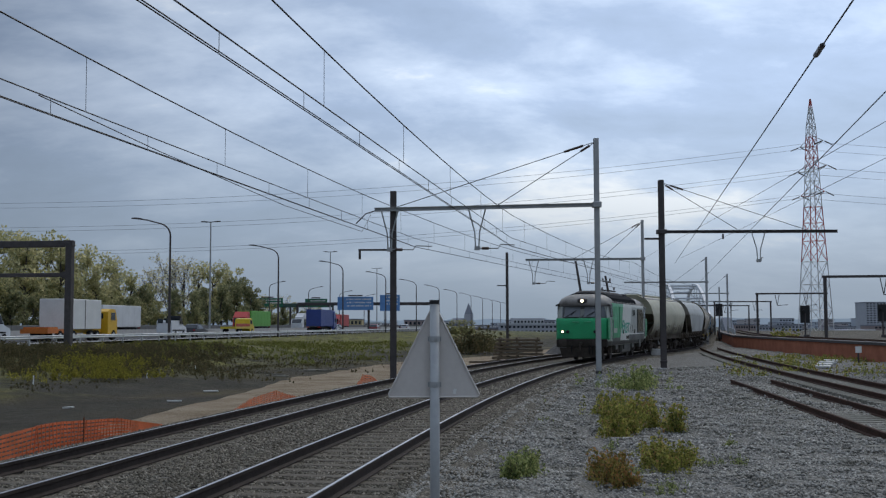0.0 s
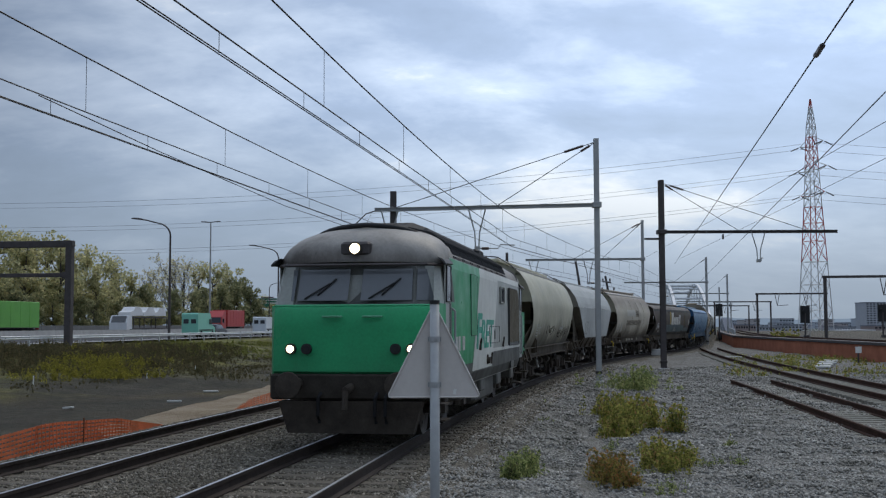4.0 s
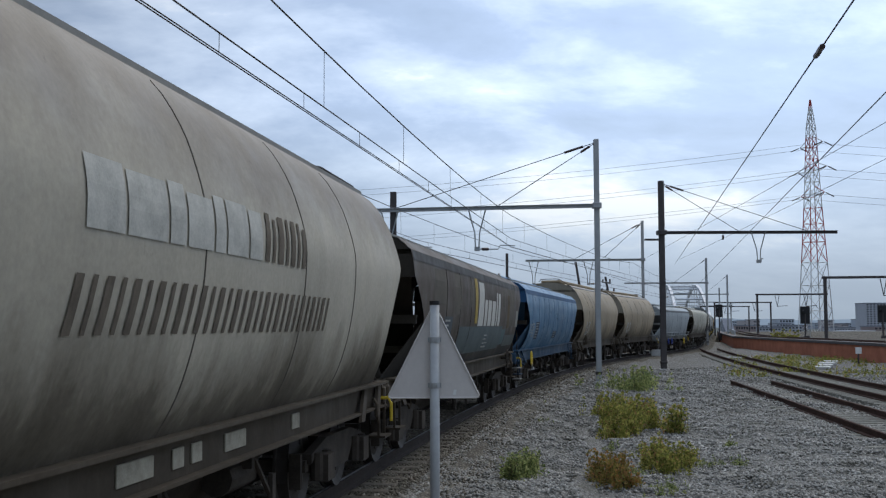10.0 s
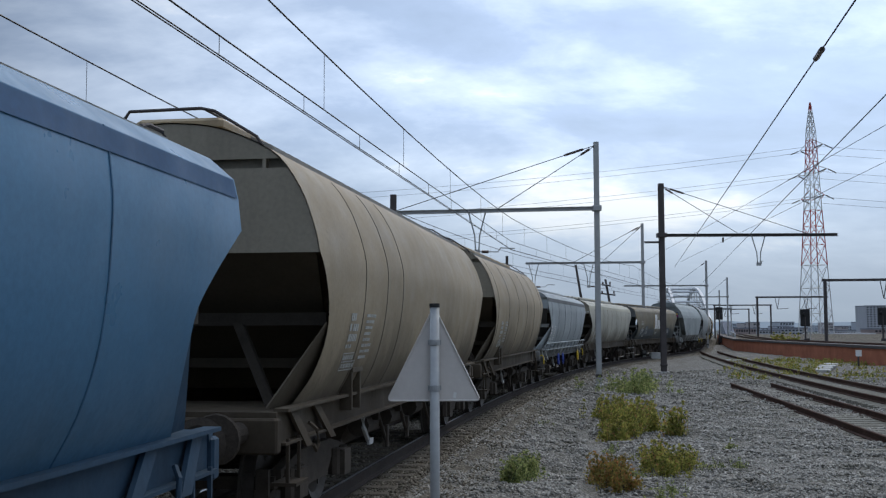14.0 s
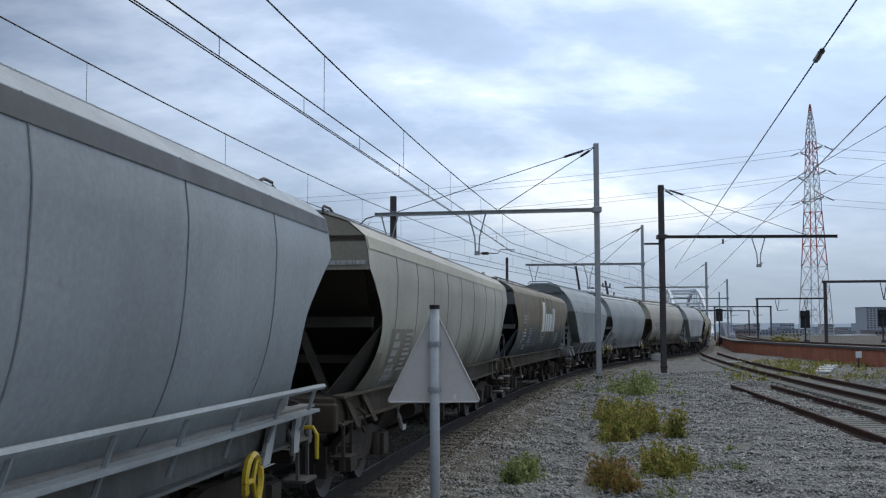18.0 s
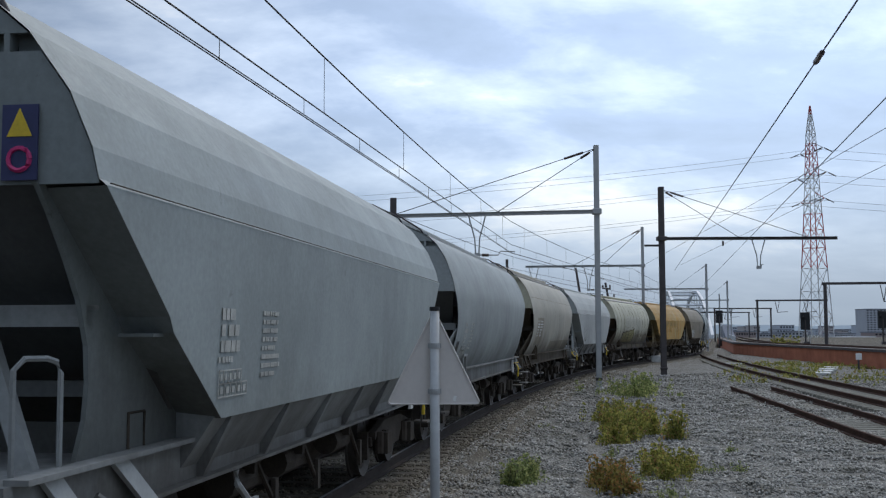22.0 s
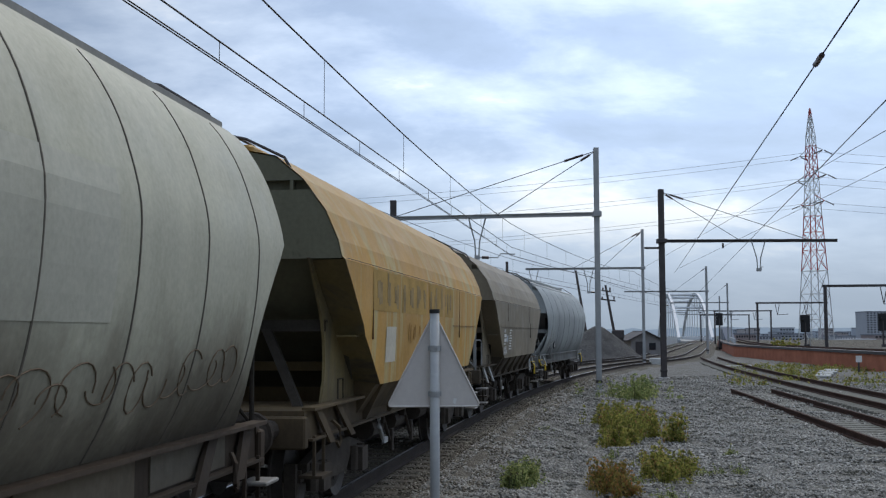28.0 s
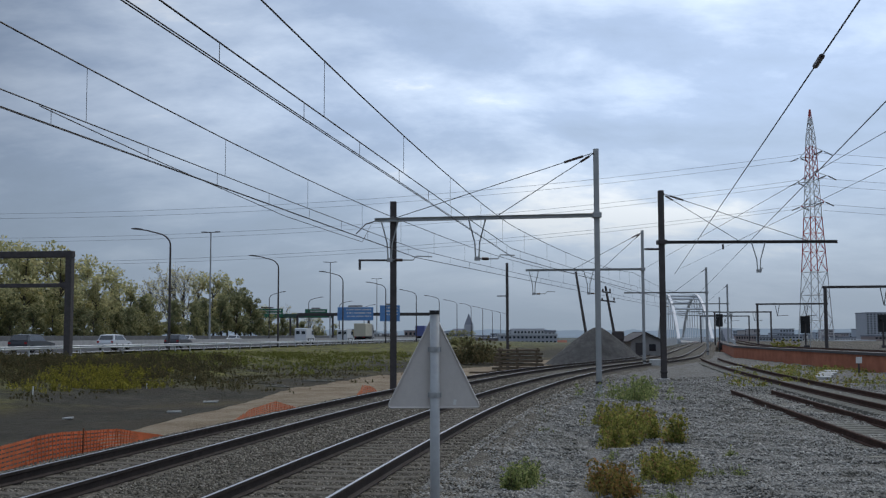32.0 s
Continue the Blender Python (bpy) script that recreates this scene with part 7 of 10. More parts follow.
    fair = MB().loft([[(x, o * f, 3.66 + (z - 3.66) * f + dz) for o, z in ((-0.92, 3.58), (-0.82, 3.76), (-0.55, 3.86), (0.55, 3.86), (0.82, 3.76), (0.92, 3.58))] for x, f, dz in ((rear + 5.3, 0.9, -0.1), (rear + 5.5, 1.0, 0), (rear + 11.6, 1.0, 0), (rear + 12.0, 0.9, -0.1))])
    part("roof_fairing", fair, roofm, lo, "dark raised roof fairing")
    for k in range(3):
        part("fan_cover", MB().cyl((rear + 2.6 + k * 1.0, 0, 3.66), (rear + 2.6 + k * 1.0, 0, 3.8), 0.42, 18), roofm, lo)
    part("exhaust_box", MB().cbox((rear + 4.3, 0.55, 3.70), (0.9, 0.6, 0.26), 0.05), roofm, lo)
    # cabs
    for sg in (1, -1):
        def X(d):
            return sg * (hl - d)
        cab = part("cab", sharp_smooth(MB().loft([
            [(X(1.36), -1.44, 1.05), (X(1.36), -1.44, 2.3), (X(1.36), -1.40, 3.14), (X(1.36), 1.40, 3.14), (X(1.36), 1.44, 2.3), (X(1.36), 1.44, 1.05)],
            [(X(0.42), -1.43, 1.05), (X(0.42), -1.43, 2.3), (X(0.75), -1.36, 3.10), (X(0.75), 1.36, 3.10), (X(0.42), 1.43, 2.3), (X(0.42), 1.43, 1.05)],
            [(X(0.14), -1.36, 1.05), (X(0.24), -1.34, 2.3), (X(0.58), -1.28, 3.05), (X(0.58), 1.28, 3.05), (X(0.24), 1.34, 2.3), (X(0.14), 1.36, 1.05)]]).mesh("cab"), 25), grey, lo, "driving cab")
        # green nose with a slight ledge
        part("nose", sharp_smooth(MB().loft([
            [(X(d), sy * w, z) for w, sy, d in ((w, -1, d) for d, w in ((0.72, 1.455), (0.30, 1.45), (0.14 + k, 1.36), (0.04 + k, 1.15)))] +
            [(X(d), w, z) for d, w in ((0.04 + k, 1.15), (0.14 + k, 1.36), (0.30, 1.45), (0.72, 1.455))]
            for z, k in ((1.14, 0.04), (1.20, -0.04), (1.9, -0.02), (2.18, 0.02), (2.26, 0.08), (2.29, 0.16))]).mesh("nose"), 30), green, cab, "green nose panel")
        # the ledge's highlight is painted in as a paler green
        part("nose_ledge", MB().tube([(X(d), y, 2.285) for d, y in ((0.5, -1.45), (0.26, -1.38), (0.18, -1.15), (0.18, 1.15), (0.26, 1.38), (0.5, 1.45))], 0.022, 5), plain("ledge_highlight_green", (0.05, 0.36, 0.16), 0.4, 0, 0.1), cab, "green ledge under the windscreen")
        for y in (-0.32, 0.36):
            part("nose_step", MB().cbox((X(-0.01), y, 2.10), (0.05, 0.34, 0.035), 0.01), plain("step_green", (0.10, 0.33, 0.19), 0.5, 0, 0.1), cab)
        part("nose_side", MB().box((X(0.36), 1.462, 1.765), (0.66, 0.012, 1.1)), green, cab)
        # windscreen in two panes, set in a dark frame
        def glass_at(y, z):
            """The slanted, wrapped plane of the windscreen: how far it stands back from the nose."""
            return 0.20 + (z - 2.36) * 0.42 + max(0.0, abs(y) - 1.0) * 0.75

        wf = part("windscreen_frame", MB().loft([[(X(glass_at(y, z) + k), y, z) for y, z in ((-1.40, 2.29), (-1.0, 2.29), (1.0, 2.29), (1.40, 2.29), (1.37, 3.0), (1.0, 3.0), (-1.0, 3.0), (-1.37, 3.0))] for k in (0.0, 0.03)]), dgrey, cab, "grey windscreen surround")
        for y0, y1 in ((-0.98, -0.11), (0.11, 0.98), (-1.35, -1.05), (1.05, 1.35)):
            part("pane", MB().loft([[(X(glass_at(y, z) - k), y, z) for y, z in ((y0, 2.37), (y1, 2.37), (y1 * 0.985, 2.90), (y0 * 0.985, 2.90))] for k in (0.004, 0.016)]), screen_m, wf, "windscreen pane" if abs(y1) < 1.2 and abs(y0) < 1.2 else "narrow corner pane")
        for yc in (-0.55, 0.55):
            part("wiper", MB().tube([(X(glass_at(yc, 2.40) - 0.04), yc - 0.30 * sg, 2.40), (X(glass_at(yc, 2.62) - 0.04), yc + 0.12 * sg, 2.66)], 0.014, 5).tube([(X(glass_at(yc, 2.44) - 0.03), yc - 0.08 * sg, 2.46), (X(glass_at(yc, 2.7) - 0.03), yc + 0.22 * sg, 2.74)], 0.016, 4), M["black"], wf)
        # domed brow: arches that rise and widen towards the rear
        rings = []
        for d, half_w, foot, top in ((0.30, 1.36, 2.97, 3.02), (0.31, 1.40, 2.99, 3.14), (0.38, 1.41, 3.01, 3.28), (0.52, 1.42, 3.03, 3.42), (0.72, 1.42, 3.06, 3.54), (1.0, 1.415, 3.09, 3.64), (1.37, 1.41, 3.12, 3.70)):
            rings.append([(X(d + 0.34 * abs(math.cos(a)) ** 3 * (1.37 - d) / 1.1), half_w * math.cos(a), foot + (top - foot) * math.sin(a) ** 0.72) for a in (math.pi * (1 - q / 18) for q in range(19))])
        part("brow", sharp_smooth(MB().loft(rings).mesh("brow"), 50), cabroof, cab, "sooty beige domed cab roof")
        part("roof_lip", MB().tube([(X(1.02 + 0.25 * abs(math.cos(a))), 0.98 * math.cos(a), 3.34 + 0.36 * math.sin(a) ** 0.7) for a in (math.pi * q / 12 for q in range(13))], 0.05, 6), M["black"], cab, "dark curved lip behind the cab roof", smooth=True)
        part("lamp_box", MB().cbox((X(0.40), 0, 3.24), (0.22, 0.52, 0.24), 0.04), M["dark_steel"], cab, "dark box of the top headlamp")
        part("gutter", MB().tube([(X(0.62), -1.42, 2.97), (X(0.30), -1.22, 2.965), (X(0.27), -0.9, 2.965), (X(0.27), 0.9, 2.965), (X(0.30), 1.22, 2.965), (X(0.62), 1.42, 2.97)], 0.028, 5), M["dark_steel"], cab)
        for y, z, r, lit in ((0, 3.24, 0.085, True), (1.02, 1.57, 0.062, True), (-1.02, 1.57, 0.062, True), (0.75, 1.57, 0.058, False), (-0.75, 1.57, 0.058, False)):
            xx = 0.30 if z > 3 else 0.01
            h = part("headlamp", MB().cyl((X(xx + 0.05), y, z), (X(xx - 0.06), y, z), r + 0.03, 18), M["black"], cab, "round headlamp housing")
            part("lamp_glass", MB().cyl((X(xx - 0.055), y, z), (X(xx - 0.075), y, z), r, 18), M["lamp"] if (lit and sg > 0) else M["glass"], h, "lit lamp glass" if lit and sg > 0 else "dark lamp glass")
        # side window and door of the cab
        for sy in (1, -1):
            dr = part("cab_door", MB().box((X(1.02), sy * 1.442, 2.05), (0.62, 0.02, 1.95)), grey, cab)
            part("door_window", MB().loft([[(X(0.76), sy * 1.455, 2.36), (X(1.23), sy * 1.455, 2.36), (X(1.23), sy * 1.455, 2.97), (X(0.80), sy * 1.455, 2.97)], [(X(0.76), sy * 1.466, 2.36), (X(1.23), sy * 1.466, 2.36), (X(1.23), sy * 1.466, 2.97), (X(0.80), sy * 1.466, 2.97)]]), M["glass"], dr, "dark side window")
            part("cab_flash", MB().prism([(1.32, 2.36), (0.86, 2.36), (0.90, 3.0)], 0.006, lambda u, v, d: (X(u + 0.37), sy * (1.453 + d), v)), dgrey, dr, "slanted dark grey flash")
            part("door_gap", MB().tube([(X(1.17), sy * 1.458, 1.15), (X(1.17), sy * 1.458, 2.33)], 0.008, 4), M["black"], dr)
            part("window_frame", MB().tube([(X(u), sy * 1.466, v) for u, v in ((0.76, 2.36), (1.23, 2.36), (1.23, 2.97), (0.80, 2.97), (0.76, 2.36))], 0.014, 5), M["black"], dr)
            for hx in (1.34,):
                part("grab_rail", MB().tube([(X(hx), sy * 1.46, 1.15), (X(hx), sy * 1.52, 1.2), (X(hx), sy * 1.52, 2.2), (X(hx), sy * 1.46, 2.25)], 0.02, 6), M["galv"], dr)
            part("visor", MB().loft([[(X(0.45), sy * 1.46, 3.06), (X(1.3), sy * 1.46, 3.08), (X(1.3), sy * 1.36, 3.12), (X(0.45), sy * 1.36, 3.1)], [(X(0.40), sy * 1.52, 2.98), (X(1.3), sy * 1.50, 3.02), (X(1.3), sy * 1.48, 3.0), (X(0.40), sy * 1.50, 2.96)]]), M["black"], cab)
        # buffer beam, plough, steps, hoses
        part("buffer_beam", MB().cbox((X(0.18), 0, 0.95), (0.4, 2.75, 0.42), 0.03), M["frame"], lo)
        part("snow_plough", MB().loft([[(X(-0.1), -1.2, 0.72), (X(-0.1), 1.2, 0.72), (X(0.2), 1.2, 0.72), (X(0.2), -1.2, 0.72)], [(X(-0.05), -1.05, 0.2), (X(-0.05), 1.05, 0.2), (X(0.15), 1.05, 0.2), (X(0.15), -1.05, 0.2)]]), M["bogie"], lo)
        for sy in (0.9, -0.9):
            part("buffer", BUFFER, M["bogie"], lo, at=pose(X(0.02), sy, 1.0, rz=0 if sg > 0 else 180))
        part("coupling", MB().cyl((X(0.0), 0, 0.95), (X(-0.35), 0, 0.9), 0.07, 8).tube([(X(-0.35), 0, 0.9), (X(-0.4), 0, 0.6)], 0.05, 6), M["bogie"], lo)
        for y in (-0.5, 0.45, 0.62):
            part("brake_hose", MB().tube([(X(-0.02), y, 0.85), (X(-0.18), y, 0.78), (X(-0.2), y, 0.5), (X(-0.1), y, 0.38)], 0.03, 6), M["rubber"], lo)
        for z in (0.35, 0.62):
            part("step", MB().box((X(1.0), 1.33, z), (0.5, 0.22, 0.03)).box((X(1.0), -1.33, z), (0.5, 0.22, 0.03)), M["bogie"], lo)
    part("end_number", lettering("2", 0.10, 0.17, 0.0), M["white"], lo, "white figure two", at=pose(rear - 0.07, 1.472, 1.77, 90, 0, 180))
    part("end_mark", MB().tube([(rear - u, 1.470, v) for u, v in ((0.0, 1.34), (0.14, 1.60), (0.30, 1.36), (0.19, 1.38), (0.19, 1.28), (0.10, 1.28), (0.10, 1.38), (0.0, 1.34))], 0.012, 4), M["black"], lo, "black outlined mark")
    # bogies, tank
    wl = []
    for sg in (1, -1):
        bx = sg * 4.0
        b = MB()
        for sy in (1, -1):
            b.loft([[(bx + px * 1.25, sy * 1.02 - 0.06, pz + 0.06) for px, pz in BOGIE_SIDE], [(bx + px * 1.25, sy * 1.02 + 0.06, pz + 0.06) for px, pz in BOGIE_SIDE]])
            for ax in (-1.1, 1.1):
                b.box((bx + ax, sy * 1.14, 0.56), (0.36, 0.2, 0.34)).cyl((bx + ax - 0.28, sy * 1.1, 0.4), (bx + ax - 0.28, sy * 1.1, 0.8), 0.09, 8).cyl((bx + ax + 0.28, sy * 1.1, 0.4), (bx + ax + 0.28, sy * 1.1, 0.8), 0.09, 8)
        b.box((bx, 0, 0.7), (0.6, 2.0, 0.3))
        bg = part("bogie", b, M["bogie"], lo, "dark grimy bogie")
        for ax in (-1.1, 1.1):
            w = part("wheelset", WHEELSET, M["wheel"], bg, at=pose(bx + ax, 0, 0.46))
            WHEELS.append((w, bx + ax, (LOCO_U[0] + LOCO_U[1]) / 2))
    part("fuel_tank", MB().cbox((0, 0, 0.62), (3.2, 2.5, 0.66), 0.08), dgrey, lo)
    for k in range(4):
        part("battery_box", MB().cbox((rear + 2.0 + k * 2.9, 1.2, 0.72), (0.7, 0.3, 0.36), 0.03), dgrey, lo)
    VEHICLES.append((lo, (LOCO_U[0] + LOCO_U[1]) / 2, 4.0))
    return lo


black_m = M["black"]
screen_m = plain("cab_glass", (0.13, 0.14, 0.15), 0.12, 0.0, 0.1, 1.0)
locomotive()


# ================= motorway =================
def road_strip(name, label, mat, l0, l1, z, a0=-900, a1=1500, step=20, category="road", kind="structure", crown=0.0):
    mb = MB()
    n = int((a1 - a0) / step)
    for i in range(n + 1):
        for l in (l0, l1):
            x, y = road_xy(a0 + i * step, l)
            mb.v.append((x, y, z))
    mb.f = [(2 * i, 2 * i + 2, 2 * i + 3, 2 * i + 1) for i in range(n)]
    return tagged(part(name, mb, mat), label, category, kind=kind)


road_strip("motorway", "grey asphalt motorway on a low embankment", M["asphalt"], 1.2, 34.0, ROAD_Z + 0.06)
road_strip("road_shoulder", "pale concrete shoulder along the motorway", M["concrete"], -0.4, 1.25, ROAD_Z + 0.07, category="shoulder")
for i, l in enumerate((2.6, 14.6, 18.4, 31.0)):
    road_strip("edge_line", "white edge line on the motorway", M["white_line"], l, l + 0.22, ROAD_Z + 0.066, category="road marking")
mb = MB()
prof = [(16.2, 0.0), (16.35, 0.3), (16.42, 0.85), (16.58, 0.85), (16.65, 0.3), (16.8, 0.0)]
mb.loft([[(*road_xy(a, l), ROAD_Z + 0.06 + z) for l, z in prof] for a in range(-400, 1500, 50)])
tagged(part("median_barrier", mb, M["concrete"]), "grey concrete median barrier between the carriageways", "barrier", kind="structure")
mb = MB().loft([[(*road_xy(a, l), ROAD_Z - 0.3 + z) for l, z in ((35.0, 0), (35.1, 1.7), (35.3, 1.7), (35.4, 0))] for a in range(-400, 1500, 50)])
tagged(part("noise_barrier", mb, plain("weathered_fence", (0.10, 0.10, 0.095), 0.9, 0, 0.3, 0.5)), "dark low fence behind the far carriageway", "fence", kind="structure")


def guard_rail():
    g = thing("guard_rail", "long galvanised steel guard rail beside the motorway", "guard rail", kind="structure")
    prof = [(0, 0.78), (-0.05, 0.74), (0, 0.68), (0, 0.64), (-0.05, 0.58), (0, 0.52), (0.02, 0.52), (0.02, 0.78)]
    part("beam", MB().loft([[(*road_xy(a, -0.75 + l), ROAD_Z - 0.12 + z) for l, z in prof] for a in range(-200, 900, 10)]), plain("pale_galvanised", (0.50, 0.52, 0.53), 0.5, 0.4, 0.15, 1.0), g)
    post = MB().box((0, 0, 0.2), (0.1, 0.12, 1.2)).mesh("post")
    for i in range(110):
        x, y = road_xy(-64 + 4 * i, -0.72)
        part("post", post, M["galv"], g, at=pose(x, y, ROAD_Z - 0.1, rz=-7.6))


guard_rail()


def street_lamp_master():
    m = thing("street_lamp", "tall dark street lamp with a curved arm over the motorway", "street lamp", group="street lamps")
    part("pole", MB().tube([(0, 0, 0), (0, 0, 5), (0, 0, 10.2)], 0.14, 10, 0.09), M["dark_steel"], m)
    arc = [(-1.5 + 1.5 * math.cos(a), 0, 10.2 + 1.25 * math.sin(a)) for a in (radians(q) for q in range(0, 80, 11))]
    part("arm", MB().tube(arc + [(-2.4, 0, 11.75), (-3.1, 0, 11.85)], 0.085, 8, 0.06), M["dark_steel"], m)
    part("lantern", MB().loft([[(-2.9, y, z) for y, z in ((-0.12, 11.8), (0.12, 11.8), (0.1, 11.93), (-0.1, 11.93))], [(-3.5, y, z) for y, z in ((-0.17, 11.84), (0.17, 11.84), (0.13, 12.02), (-0.13, 12.02))], [(-4.0, y, z) for y, z in ((-0.1, 11.9), (0.1, 11.9), (0.06, 12.0), (-0.06, 12.0))]]), M["dark_steel"], m, "flat lantern head")
    return m


lamp0 = street_lamp_master()
for i in range(12):
    x, y = road_xy(36.7 * i, -0.1 - 0.25 * i)
    mm = pose(x, y, ROAD_Z - 0.1, rz=7.6 * -1)
    if i == 0:
        lamp0.matrix_basis = mm
    else:
        copy_thing(lamp0, mm)
for i in range(5):
    x, y = road_xy(150 + 36.7 * i, 34.5)
    copy_thing(lamp0, pose(x, y, ROAD_Z - 0.2, rz=172.4))


def twin_lamp(x, y, h):
    m = thing("twin_lamp", "tall slender twin-headed motorway lamp", "street lamp", pose(x, y, 0.3, rz=-8), "twin lamps")
    part("pole", MB().tube([(0, 0, 0), (0, 0, h / 2), (0, 0, h)], 0.2, 8, 0.12), M["galv"], m)
    part("crossbar", MB().tube([(-1.5, 0, h + 0.1), (0, 0, h), (1.5, 0, h + 0.1)], 0.09, 6), M["dark_steel"], m)
    for sx in (-1, 1):
        part("lantern", MB().cbox((sx * 1.3, 0, h + 0.1), (1.0, 0.4, 0.16), 0.05), M["dark_steel"], m)


twin_lamp(-42.3, 200.0, 20.5)
twin_lamp(-29.0, 283.0, 20.5)
twin_lamp(-22.0, 366.0, 20.5)


def sign_gantry():
    m = thing("sign_gantry", "dark steel motorway gantry with two cross beams seen from behind", "gantry")
    ax, ay = road_xy(-24.0, 0.0)
    m.matrix_basis = pose(ax + 1.6, ay, ROAD_Z - 0.35, rz=180 - 7.6)
    part("post", MB().cbox((0, 0, 4.0), (0.5, 0.55, 8.0), 0.04), M["dark_steel"], m)
    part("post_foot", MB().cbox((0, 0, 0.1), (1.0, 1.0, 0.35), 0.04), M["concrete"], m)
    part("beam", MB().cbox((8.5, 0, 7.9), (17.6, 0.5, 0.5), 0.04), M["dark_steel"], m)
    part("beam", MB().cbox((8.5, 0, 5.55), (16.4, 0.3, 0.3), 0.03), M["dark_steel"], m)
    part("post", MB().cbox((16.8, 0, 4.0), (0.5, 0.55, 8.0), 0.04), M["dark_steel"], m)
    part("sign_back", MB().cbox((9.5, -0.25, 6.7), (6.0, 0.12, 2.0), 0.02), M["galv"], m, "grey back of a large sign")
    part("fixing", MB().box((0.25, 0, 5.55), (0.5, 0.4, 0.5)), M["dark_steel"], m)


sign_gantry()


def panel_gantry(px0, px1, y, z_beam, panels, label, col, thick=0.7):
    """A gantry across the road at the distance y; panels: (x0, x1, z0, z1) in metres."""
    m = thing("sign_gantry", label, "gantry", pose(px0, y, 0.2))
    n = px1 - px0
    for x in (0.0, n * 0.52, n):
        part("post", MB().cbox((x, 0, z_beam / 2), (0.5, 0.5, z_beam), 0.04), M["dark_steel"], m)
    part("beam", MB().cbox((n / 2, 0, z_beam), (n, 0.6, thick), 0.04), col[1], m)
    for x0, x1, z0, z1 in panels:
        p = part("panel", MB().cbox(((x0 + x1) / 2 - px0, -0.45, (z0 + z1) / 2), (x1 - x0, 0.12, z1 - z0), 0.02), col[0], m, "large direction panel")
        part("panel_marks", bars([(x1 - px0 - 0.5, z1 - 0.55 - 0.75 * i, (x1 - x0) * 0.7, 0.3) for i in range(max(1, int((z1 - z0 - 0.4) / 0.8)))], seed=int(x0 * 7) % 97).mesh("panel_marks"), M["white"], p, "rows of unreadable white marks", at=pose(0, -0.52, 0))
        part("light_rail", MB().cbox(((x0 + x1) / 2 - px0, -0.7, z1 + 0.25), ((x1 - x0) * 0.4, 0.3, 0.3), 0.04), M["dark_steel"], p)
    return m


blue_panel = plain("blue_sign_face", (0.11, 0.25, 0.50), 0.5, 0, 0.15)
green_panel = plain("green_sign_face", (0.03, 0.15, 0.085), 0.5, 0, 0.15)
panel_gantry(-33.0, -2.0, 250.0, 6.6, ((-23.9, -15.8, 5.2, 8.2), (-14.3, -9.8, 5.0, 8.6)), "blue direction signs on a motorway gantry", (blue_panel, M["dark_steel"]))
panel_gantry(-54.0, -30.0, 300.0, 7.2, ((-52.0, -43.5, 6.8, 9.2), (-37.5, -31.5, 6.8, 9.0)), "green motorway sign gantry before the trees", (green_panel, plain("green_beam", (0.05, 0.09, 0.075), 0.7)), 1.1)


# ---- road traffic ----
def wheels(m, xs, y, r, w=0.28):
    for x in xs:
        for sy in (1, -1):
            t = part("wheel", MB().cyl((x, sy * y - w / 2, r), (x, sy * y + w / 2, r), r, 16), M["rubber"], m)
            part("rim", MB().cyl((x, sy * (y + 0.01) - w / 2, r), (x, sy * (y + 0.01) + w / 2, r), r * 0.55, 10), M["galv"], t)


